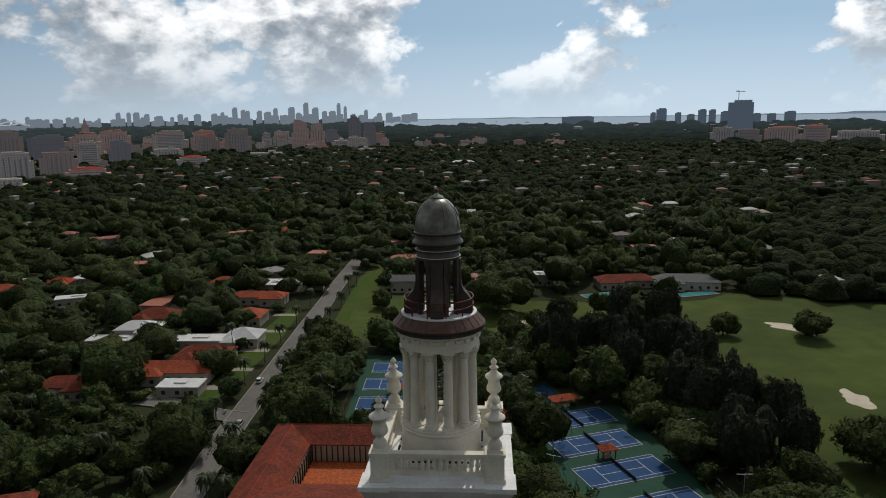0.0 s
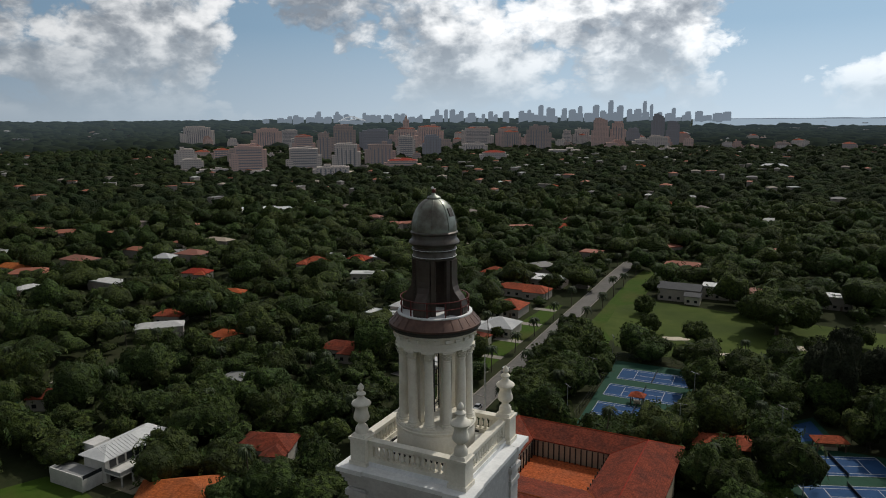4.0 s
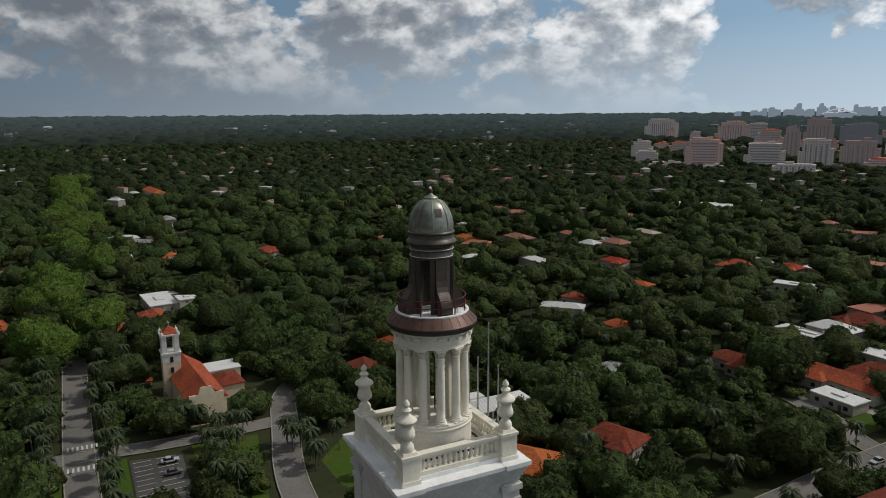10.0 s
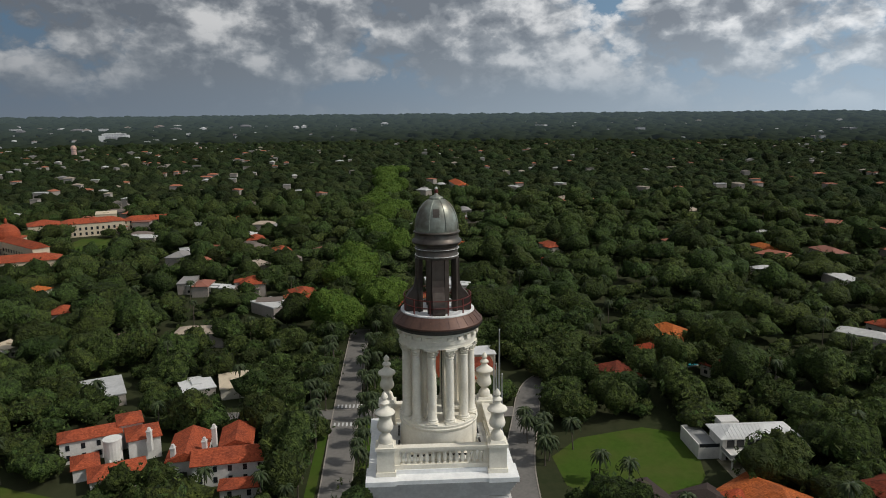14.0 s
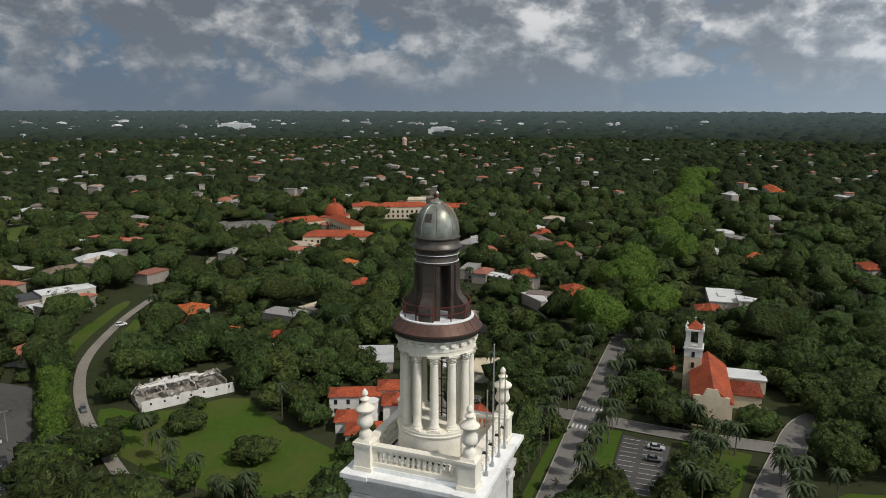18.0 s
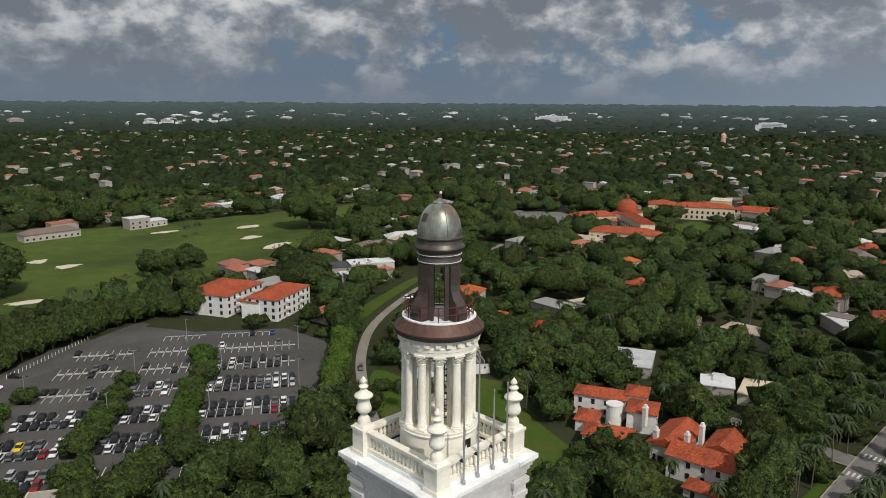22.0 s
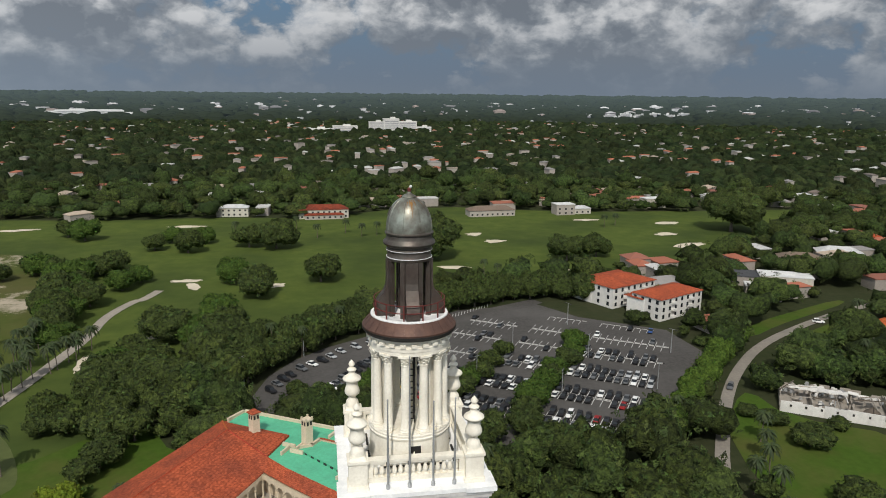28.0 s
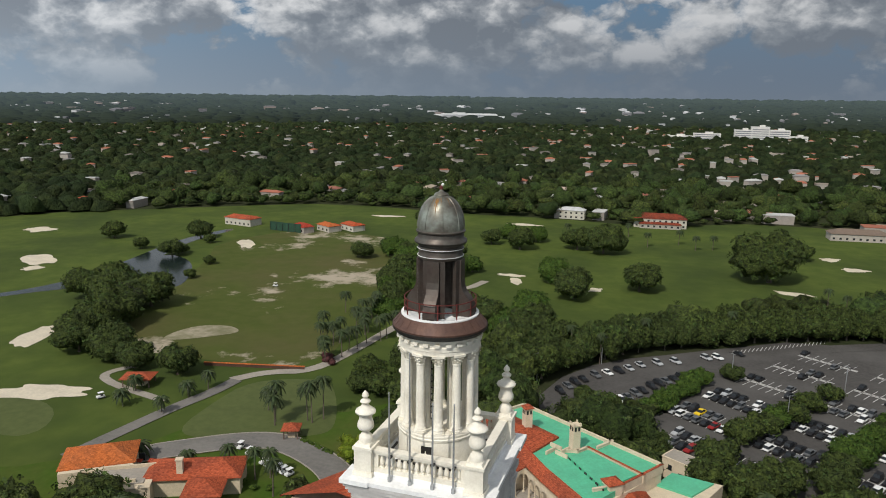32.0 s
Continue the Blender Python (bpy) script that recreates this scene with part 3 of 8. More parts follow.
bunker(85.5, -214, 2.2, 9, 5)
bunker(70, -240, 3, 3.5, 0)
bunker(172, -128, 15, 6, 20)
bunker(132, 268, 11, 5, -35)
bunker(119, 190, 4.5, 7, 0)
bunker(17, 275, 6, 4, 20)
bunker(4, 253, 4, 3, 0)
bunker(-29, 267, 6, 3, 20)
bunker(-7, 255, 4, 2, 10)
sheet("bare_ground", [(173.5, -181.8), (170.2, -199.4), (156.4, -204.1), (147.8, -198.1), (156.1, -189.7), (166.1, -181.2)], 0.075, DUST, "worn patch of bare dusty ground on the range", "bare ground", rounds=2)
road("path", [(132.5, -135.0), (157.6, -140.0), (166.8, -145.7), (160.9, -155.5)], 3.0, 0.262, CONCRETE, "pale paved path beside the small shelter", "path", margin=2, kerb=False)
road("path", [(123.7, -155.9), (116.1, -166.1), (102.9, -171.2), (98.3, -193.9), (95.5, -218.9), (92.2, -242.3), (93.4, -268.3), (87.0, -292.2), (84, -292), (80, -308)], 4.2, 0.26, CONCRETE, "pale cart path winding along the course", "path", margin=2, kerb=False)
road("path", [(133.1, -98.2), (130.2, -114.8), (127.0, -132.5), (123.2, -145.2), (122.0, -156.3)], 4.6, 0.285, ROAD, "grey drive joining the cart path", "path", margin=2, kerb=False)
road("path", [(120.1, -101.2), (114.3, -107.5), (107.4, -113.1), (96.7, -121.0), (87.3, -124.1), (76.3, -121.1), (65.8, -115.1), (59.4, -107.5)], 8.5, 0.28, ROAD, "grey asphalt hotel drive beside a green", "road", margin=2)

# car park
LOT = [(14, -160), (4, -168), (-12, -156), (-27, -141), (-65, -125), (-92, -150), (-131, -196), (-129, -222), (-100, -243), (-88, -264), (-52, -259), (-30, -244), (-8, -228), (4, -220), (15, -209), (23, -195), (27, -178), (24, -160)]
sheet("parking_lot", LOT, 0.06, ASPHALT, "large dark asphalt car park with rows of bays", "car park")
road("road", [(26, -150), (24, -162), (18.5, -174), (13, -184.5), (2.8, -198.6), (-8.4, -209), (-23, -219), (-43, -238), (-61, -254), (-90, -268)], 7.0, 0.275, ASPHALT, "asphalt lane along the edge of the car park", margin=1, kerb=False)

# tennis courts
sheet("court_surround", [(-44, 230), (-15, 230), (-12, 168), (-41, 168)], 0.05, COURT_GREEN, "green hard surface round the tennis courts", "court")
sheet("court_surround", [(14, 181), (44, 183), (60, 110), (20, 110)], 0.05, COURT_GREEN, "green hard surface round the tennis courts", "court")


def tennis_court(x, y, turn):
    t = thing("tennis_court", "blue tennis court with white lines and a net", "tennis court", "tennis courts", at=pose(x, y, 0.26, 0, 0, turn))
    part("playing_surface", Shape().box(0, 0, 0, 23.9, 11.1, 0.012), COURT_BLUE, t)
    for a, b, w, h in ((0, 5.485, 23.77, 0.1), (0, -5.485, 23.77, 0.1), (0, 4.115, 23.77, 0.08), (0, -4.115, 23.77, 0.08), (0, 0, 12.8, 0.08), (11.9, 0, 0.12, 10.97), (-11.9, 0, 0.12, 10.97), (6.4, 0, 0.08, 8.23), (-6.4, 0, 0.08, 8.23)):
        part("line", Shape().box(a, b, 0.012, max(w, 0.16), max(h, 0.16), 0.006), PAINT, t)
    part("net", Shape().box(0, 0, 0, 0.05, 11.6, 0.95), DARK_METAL, t)
    for b in (-6.1, 6.1):
        part("post", Shape().box(0, b, 0, 0.12, 0.12, 1.1), DARK_METAL, t)


for cx, cy, ct in ((-27.5, 217, 2), (-28, 200, 2), (-27.5, 183, 2), (32, 156, 22), (28, 172, 22), (37, 140, 22), (42, 123, 22), (5, 205, 80)):
    tennis_court(cx, cy, ct)

# ---- tower ----


def make_tower():
    t = thing("bell_tower", "tall white stucco hotel tower with columned belfry and copper dome", "tower")
    part("shaft", Shape().box(0, 0, 0, 6.3, 6.3, 72.6), SHAFT, t, "weathered off-white plaster shaft")
    co = Shape().box(0, 0, 72.4, 6.55, 6.55, 0.25).box(0, 0, 72.65, 6.75, 6.75, 0.22).box(0, 0, 72.87, 6.95, 6.95, 0.2).box(0, 0, 73.07, 7.1, 7.1, 0.2)
    part("moulding", co, SHAFT, t)
    sl = Shape().box(0, 0, 73.27, 7.2, 7.2, 0.2)
    part("cornice_slab", sl, DECK, t, "white coated cornice ledge")
    for sx in (-1, 1):
        for sy in (-1, 1):
            part("corner_slab", Shape().box(sx * 2.95, sy * 2.95, 73.25, 1.46, 1.46, 0.235), DECK, t)
            # engaged corner pilasters below
            part("pilaster", Shape().box(sx * 2.75, sy * 2.75, 60, 1.0, 1.0, 12.3).box(sx * 2.75, sy * 2.75, 71.2, 1.15, 1.15, 0.25).box(sx * 2.75, sy * 2.75, 71.9, 1.25, 1.25, 0.3), SHAFT, t)
    part("deck", Shape().box(0, 0, 73.47, 5.9, 5.9, 0.22), DECK, t)
    # balustrade
    for k in range(4):
        m = pose(0, 0, 0, 0, 0, 90 * k)
        part("plinth", Shape().box(0, -2.72, 73.5, 4.6, 0.36, 0.42), STUCCO, t, at=m)
        part("handrail", Shape().box(0, -2.72, 74.58, 4.6, 0.34, 0.1).box(0, -2.72, 74.68, 4.6, 0.42, 0.13), STUCCO, t, at=m)
        bal = Shape().box(0, 0, 73.9, 0.2, 0.2, 0.07).lathe([(0.09, 73.97), (0.07, 74.0), (0.115, 74.1), (0.12, 74.18), (0.09, 74.32), (0.065, 74.42), (0.065, 74.46), (0.1, 74.5)], 10).box(0, 0, 74.5, 0.2, 0.2, 0.09).mesh("baluster", STUCCO)
        for i in range(14):
            part("baluster", bal, STUCCO, t, at=m @ pose(-1.885 + 0.29 * i, -2.72, 0))
        for sx in (-1, 1):
            part("end_panel", Shape().box(sx * 2.16, -2.72, 73.9, 0.28, 0.28, 0.69), STUCCO, t, at=m)
    ped = Shape().box(0, 0, 73.5, 0.98, 0.98, 0.2).box(0, 0, 73.7, 0.86, 0.86, 1.1).box(0, 0, 74.8, 0.98, 0.98, 0.14).box(0, 0, 74.94, 0.8, 0.8, 0.14, taper=0.85).mesh("pedestal", STUCCO)
    prof = [(0.33, 0.0), (0.33, 0.06), (0.31, 0.11), (0.25, 0.14), (0.18, 0.175), (0.17, 0.20), (0.25, 0.225), (0.36, 0.265), (0.40, 0.305), (0.385, 0.36), (0.33, 0.42), (0.305, 0.46), (0.31, 0.50), (0.35, 0.535), (0.46, 0.565), (0.49, 0.595), (0.46, 0.62), (0.36, 0.645), (0.26, 0.675), (0.175, 0.71), (0.15, 0.745), (0.23, 0.765), (0.25, 0.79), (0.20, 0.815), (0.10, 0.84), (0.11, 0.86), (0.165, 0.89), (0.15, 0.93), (0.085, 0.965), (0.01, 1.0)]
    urn = Shape().lathe([(r, 75.08 + 2.55 * f) for r, f in prof], 20).mesh("pinnacle", STUCCO, True)
    for sx in (-1, 1):
        for sy in (-1, 1):
            part("pedestal", ped, STUCCO, t, at=pose(2.71 * sx, 2.71 * sy, 0))
            part("pinnacle", urn, STUCCO, t, at=pose(2.71 * sx, 2.71 * sy, 0))
    # round belfry
    part("drum", Shape().lathe([(2.06, 73.6), (2.06, 73.78), (2.0, 73.83), (1.97, 75.1), (2.02, 75.16), (2.04, 75.26), (2.0, 75.3), (2.02, 75.42), (1.98, 75.48), (1.2, 75.5)], 48), STUCCO, t, smooth=True)
    col = Shape().box(0, 0, 75.44, 0.62, 0.62, 0.1).lathe([(0.30, 75.54), (0.31, 75.59), (0.27, 75.63), (0.26, 75.66), (0.275, 75.7), (0.225, 75.76), (0.222, 76.4), (0.215, 77.4), (0.19, 78.82), (0.215, 78.84), (0.215, 78.89), (0.19, 78.91), (0.2, 79.0), (0.25, 79.1), (0.23, 79.13), (0.26, 79.2), (0.32, 79.28)], 16).box(0, 0, 79.28, 0.6, 0.6, 0.1)
    for k in range(8):
        a = radians(45 * k + 22.5)
        ca, sa = math.cos(a), math.sin(a)
        for r0, z0, r1, z1 in ((0.2, 78.92, 0.3, 79.08), (0.24, 79.06, 0.36, 79.24)):
            col.add([(r0 * ca - 0.06 * sa, r0 * sa + 0.06 * ca, z0), (r0 * ca + 0.06 * sa, r0 * sa - 0.06 * ca, z0), (r1 * ca + 0.05 * sa, r1 * sa - 0.05 * ca, z1), (r1 * ca - 0.05 * sa, r1 * sa + 0.05 * ca, z1), ((r1 + 0.03) * ca, (r1 + 0.03) * sa, z1 - 0.06)], [(0, 1, 2, 3), (3, 2, 4)])
    col = col.mesh("column", STUCCO, True)
    pier = Shape().box(1.22, 0, 75.5, 0.26, 0.36, 4.55).mesh("inner_pier", STUCCO)
    for i in range(12):
        a = radians(17 + 30 * i)
        part("column", col, STUCCO, t, at=pose(1.68 * math.cos(a), 1.68 * math.sin(a), 0, 0, 0, math.degrees(a)))
        if i % 2 == 0:
            part("inner_pier", pier, STUCCO, t, at=pose(0, 0, 0, 0, 0, 17 + 30 * i))
    part("entablature", Shape().lathe([(1.42, 79.36), (1.93, 79.36), (1.93, 79.55), (1.96, 79.57), (1.96, 79.75), (1.92, 79.78), (1.92, 79.98), (2.02, 80.02), (2.02, 80.1), (2.1, 80.22), (1.42, 80.24), (1.42, 79.36)], 48, cap=False), STUCCO, t, smooth=True)
    den = Shape().box(2.0, 0, 79.82, 0.14, 0.26, 0.15).mesh("dentil", STUCCO)
    for i in range(24):
        part("dentil", den, STUCCO, t, at=pose(0, 0, 0, 0, 0, 15 * i))
    part("ceiling_disc", Shape().lathe([(1.44, 80.05), (1.44, 80.15)], 32), STUCCO, t)
    # inner ladder
    lad = Shape()
    for dx in (-0.28, 0.28):
        lad.box(dx, 0.35, 75.5, 0.06, 0.06, 4.6).box(dx, -0.15, 75.5, 0.06, 0.06, 4.6)
    for i in range(14):
        lad.box(0, 0.35, 75.7 + 0.32 * i, 0.56, 0.05, 0.05)
    for i in range(5):
        lad.box(-0.28, 0.1, 75.9 + 0.9 * i, 0.05, 0.5, 0.05).box(0.28, 0.1, 75.9 + 0.9 * i, 0.05, 0.5, 0.05)
    part("ladder", lad, DARK_METAL, t, "dark steel caged ladder", at=pose(0.1, 0.35, 0))
    for k, w in enumerate((-0.9, 0.9)):
        for q in range(4):
            part("vent_grille", Shape().box(w, -2.08, 73.95, 1.15, 0.1, 0.07), DARK_METAL, t, at=pose(0, 0, 0, 0, 0, 90 * q))
    # dark block in place of the unlit inside of the doorway
    part("door_opening", Shape().box(-0.05, 1.9, 73.8, 0.55, 0.16, 1.1), DARK_METAL, t, "dark doorway")
    # copper skirt
    part("skirt", Shape().lathe([(2.0, 80.16), (2.14, 80.2), (2.24, 80.3), (2.27, 80.4), (2.27, 80.46), (2.23, 80.5), (1.84, 80.94), (1.8, 80.97), (1.74, 80.92), (1.74, 80.6)], 48, cap=False), BROWN_COPPER, t, "brown copper skirt roof", smooth=True)
    part("skirt_rim", Shape().lathe([(2.04, 80.12), (2.18, 80.16), (2.285, 80.3), (2.285, 80.38), (2.24, 80.38)], 48, cap=False), DARK_METAL, t)
    part("rim", Shape().lathe([(1.72, 80.95), (1.86, 80.93), (1.86, 80.99), (1.72, 81.0)], 48, cap=False), DECK, t)
    part("gallery_floor", Shape().lathe([(1.76, 80.6), (1.76, 80.9)], 48), DECK, t)
    seam = Shape().add([(2.22, -0.012, 80.5), (2.22, 0.012, 80.5), (1.835, 0.012, 80.94), (1.835, -0.012, 80.94), (2.235, -0.012, 80.51), (2.235, 0.012, 80.51), (1.846, 0.012, 80.955), (1.846, -0.012, 80.955)], [(4, 5, 6, 7), (0, 4, 7, 3), (1, 2, 6, 5)]).mesh("seam", BROWN_COPPER)
    for i in range(28):
        part("seam", seam, BROWN_COPPER, t, at=pose(0, 0, 0, 0, 0, 360 / 28 * i))
    # lantern with four consoles
    for k in range(4):
        m = pose(0, 0, 0, 0, 0, 90 * k)
        w = Shape()
        n = 9
        prof = [(1.0, 80.9), (1.0, 83.62), (0.84, 83.62), (0.84, 80.9)]
        vs = []
        for i in range(n):
            a = radians(-29 + 58 * i / (n - 1))
            vs += [(r * math.cos(a), r * math.sin(a), z) for r, z in prof]
        fs = [(4 * i + j, 4 * i + 4 + j, 4 * i + 4 + (j + 1) % 4, 4 * i + (j + 1) % 4) for i in range(n - 1) for j in range(4)] + [(3, 2, 1, 0), tuple(4 * (n - 1) + j for j in range(4))]
        part("lantern_wall", w.add(vs, fs), LANTERN, t, at=m)
        for a in (-24, 24):
            part("lantern_pilaster", Shape().box(1.02, 0, 80.9, 0.1, 0.22, 2.7), LANTERN, t, at=m @ pose(0, 0, 0, 0, 0, a))
        pr = [(0.95, 83.6), (1.1, 83.6), (1.1, 82.6), (1.14, 82.3), (1.24, 82.05), (1.42, 81.85), (1.58, 81.62), (1.66, 81.35), (1.68, 81.1), (1.64, 80.9), (0.95, 80.9)]
        b = Shape()
        nn = len(pr)
        b.add([(r, -0.3, z) for r, z in pr] + [(r, 0.3, z) for r, z in pr], [tuple(range(nn)), tuple(range(2 * nn - 1, nn - 1, -1))] + [(i, nn + i, nn + (i + 1) % nn, (i + 1) % nn) for i in range(nn)])
        part("console", b, LANTERN, t, "scrolled copper console", at=m)
    # gallery rail
    for z in (81.36, 81.72):
        rail = Shape().lathe([(1.68, z - 0.02), (1.72, z - 0.02), (1.72, z + 0.02), (1.68, z + 0.02), (1.68, z - 0.02)], 36, cap=False)
        part("gallery_rail", rail, RED_METAL, t)
    post = Shape().box(1.7, 0, 80.95, 0.05, 0.05, 0.8).mesh("rail_post", RED_METAL)
    for i in range(12):
        part("rail_post", post, RED_METAL, t, at=pose(0, 0, 0, 0, 0, 15 + 30 * i))
    # rings and dome
    part("ring_band", Shape().lathe([(0.9, 83.6), (1.06, 83.62), (1.08, 83.74), (1.04, 83.8), (1.04, 84.02), (1.09, 84.06), (1.09, 84.14), (1.05, 84.18), (1.06, 84.26), (1.2, 84.34), (1.24, 84.42), (1.22, 84.5), (1.12, 84.58), (1.09, 84.66), (1.09, 84.82), (1.15, 84.86), (1.16, 84.92), (1.1, 84.97)], 40, cap=False), RING_COPPER, t, smooth=True)
    for z, r in ((83.75, 1.095), (84.1, 1.105)):
        part("bright_ring", Shape().lathe([(r - 0.03, z - 0.011), (r, z - 0.011), (r, z + 0.011), (r - 0.03, z + 0.011)], 40, cap=False), DECK, t, "pale metal ring")
    dome = [(1.1, 84.95)] + [(1.1 * math.cos(radians(a)) ** 0.82, 84.97 + 1.58 * math.sin(radians(a))) for a in range(4, 80, 6)] + [(0.3, 86.53)]
    part("dome", Shape().lathe(dome, 40), COPPER, t, "grey-green patinated copper dome", smooth=True)
    rib = Shape()
    for (r0, z0), (r1, z1) in zip(dome[1:-1], dome[2:]):
        rib.add([(r0 + 0.0, -0.035, z0), (r0 + 0.03, -0.02, z0), (r0 + 0.03, 0.02, z0), (r0, 0.035, z0), (r1, -0.035, z1), (r1 + 0.03, -0.02, z1), (r1 + 0.03, 0.02, z1), (r1, 0.035, z1)], [(0, 1, 5, 4), (1, 2, 6, 5), (2, 3, 7, 6)])
    rib = rib.mesh("rib", COPPER)
    for i in range(8):
        part("rib", rib, COPPER, t, at=pose(0, 0, 0, 0, 0, 22.5 + 45 * i))
    for ang, wd, lo, hi in ((92, 0.055, 5, 12), (86, 0.03, 6, 13), (97, 0.022, 7, 13), (108, 0.03, 8, 13), (75, 0.02, 8, 12), (140, 0.025, 8, 13)):
        q, s = dome[lo:hi], Shape()
        for k, ((r0, z0), (r1, z1)) in enumerate(zip(q, q[1:])):
            f0, f1 = wd * (k + 0.3) / len(q), wd * (k + 1.3) / len(q)
            s.add([(r0 + 0.008, -f0, z0), (r0 + 0.008, f0, z0), (r1 + 0.008, f1, z1), (r1 + 0.008, -f1, z1)], [(0, 1, 2, 3)])
        part("rust_stain", s, RUST, t, at=pose(0, 0, 0, 0, 0, ang))
    hatch = Shape()
    for (r0, z0), (r1, z1) in zip(dome[5:8], dome[6:9]):
        hatch.add([(r0 + 0.03, -0.17, z0), (r0 + 0.03, 0.17, z0), (r1 + 0.03, 0.15, z1), (r1 + 0.03, -0.15, z1), (r0 - 0.02, -0.17, z0), (r0 - 0.02, 0.17, z0), (r1 - 0.02, 0.15, z1), (r1 - 0.02, -0.15, z1)], [(0, 1, 2, 3), (0, 3, 7, 4), (1, 5, 6, 2)])
    part("dome_hatch", hatch, RING_COPPER, t, "dark hatch set in the dome", at=pose(0, 0, 0, 0, 0, -4))
    part("cap", Shape().lathe([(0.32, 86.5), (0.34, 86.56), (0.3, 86.62), (0.12, 86.7), (0.06, 86.8)], 20), COPPER, t, smooth=True)
    part("beacon", Shape().lathe([(0.05, 86.78), (0.09, 86.82), (0.09, 86.94), (0.02, 87.0)], 10), RED_METAL, t, "red warning lamp")
    part("finial_ball", Shape().lathe([(0.02, 86.95), (0.07, 87.0), (0.07, 87.06), (0.02, 87.1)], 10, -0.07, 0.0), DECK, t)


make_tower()


def flagpole(x, y, h):
    t = thing("flagpole", "bare grey metal flagpole fixed to the tower parapet", "flagpole", "parapet flagpoles", at=pose(x, y, 73.4))
    part("pole", Shape().lathe([(0.055, 0), (0.05, h * 0.5), (0.03, h)], 8), POLE, t)
    part("base", Shape().lathe([(0.1, 0), (0.1, 0.25), (0.07, 0.3)], 8), POLE, t)
    part("bracket", Shape().box(0, -0.12, 1.2, 0.14, 0.24, 0.1), DARK_METAL, t)
    part("truck", Shape().lathe([(0.02, h), (0.05, h + 0.04), (0.01, h + 0.09)], 8), POLE, t)


for fx, fh in ((1.35, 4.4), (0.35, 6.4), (-0.75, 4.2), (-1.75, 4.3)):
    flagpole(fx, 3.12, fh)

# ---- buildings ----
FOOT = []          # footprints: x, y, radius


def house(x, y, w, d, turn=0, h=3.6, roof="hip", mat=None, wall=None, rise=None, label="", wings=(), name="house"):
    """A house with walls, windows, door and a hipped, gabled or flat roof; wings are dx, dy, w, d, h."""
    mat, wall = mat or ORANGE, wall or HOUSE_WALL
    if not wings and roof == "hip" and w > 12 and math.hypot(x, y) < 620:
        k = 1 if int(x + y) % 2 else -1
        wings = ((k * w * 0.27, -d * 0.42, w * 0.42, d * 0.7, h - 0.25),)
    kinds = {"hip": "hipped", "gable": "gabled", "flat": "flat"}
    names = {DARK_SHINGLE: "dark brown shingle", SLATE: "dark slate", PALE_ROOF: "pale grey", OLD_CLAY: "weathered tile", CREAM: "tan", ORANGE: "orange tile", CLAY: "red clay tile", BROWN_ROOF: "brown shingle", GREY_ROOF: "grey", WHITE_ROOF: "white"}
    t = thing(name, label or f"low suburban house with a {names.get(mat, 'tile')} {kinds[roof]} roof among trees", "house", "suburban houses", at=pose(x, y, 0, 0, 0, turn))
    for dx, dy, bw, bd, bh in ((0, 0, w, d, h), *wings):
        part("wall", Shape().box(dx, dy, 0, bw, bd, bh), wall, t)
        if roof == "flat":
            part("roof", Shape().box(dx, dy, bh, bw + 0.6, bd + 0.6, 0.35).box(dx, dy, bh + 0.35, bw * 0.3, bd * 0.3, 0.5), mat, t)
        else:
            part("roof", Shape().hip(dx, dy, bh, bw, bd, rise or min(bw, bd) * 0.24, gable=roof == "gable"), mat, t)
        wn = max(2, int(bw / 4))
        for st in range(max(1, int(bh / 3.2))):
            for i in range(wn):
                for side in (-1, 1):
                    part("window", Shape().box(dx - bw / 2 + bw * (i + 0.5) / wn, dy + side * bd / 2, 1.0 + 3.1 * st, 1.4, 0.1, 1.3), GLASS, t)
        fx, fy = x + dx * math.cos(radians(turn)) - dy * math.sin(radians(turn)), y + dx * math.sin(radians(turn)) + dy * math.cos(radians(turn))
        FOOT.append((fx, fy, max(bw, bd) * 0.5))
    part("door", Shape().box(w * 0.2, -d / 2, 0, 1.0, 0.12, 2.1), BROWN_ROOF, t)
    return t


# neighbourhood houses: x, y, width, depth, turn, height, roof, roof material
for hx, hy, hw, hd, ht, hh, hr, hm in (
    (-143, 250, 17, 11, 2, 5.6, "hip", WHITE_ROOF), (-147, 240, 25, 8, 2, 3.6, "flat", WHITE_ROOF), (-143, 222, 18, 10, 2, 3.6, "hip", OLD_CLAY), (-146.5, 275, 20, 14, 0, 3.8, "hip", OLD_CLAY), (-113, 240, 21, 9, 2, 3.8, "flat", WHITE_ROOF), (-97, 245, 14, 13, 2, 3.8, "hip", PALE_ROOF),
    (-104.5, 223, 20, 12, 0, 3.6, "hip", OLD_CLAY), (-109, 205, 28, 11, 1, 3.8, "hip", CLAY), (-100.5, 191, 14, 8, 1, 3.3, "flat", WHITE_ROOF), (-139, 190, 17, 10, 5, 3.8, "hip", OLD_CLAY), (-196, 240, 15, 12, 10, 4.0, "hip", OLD_CLAY)):
    house(hx, hy, hw, hd, ht, hh, hr, hm)
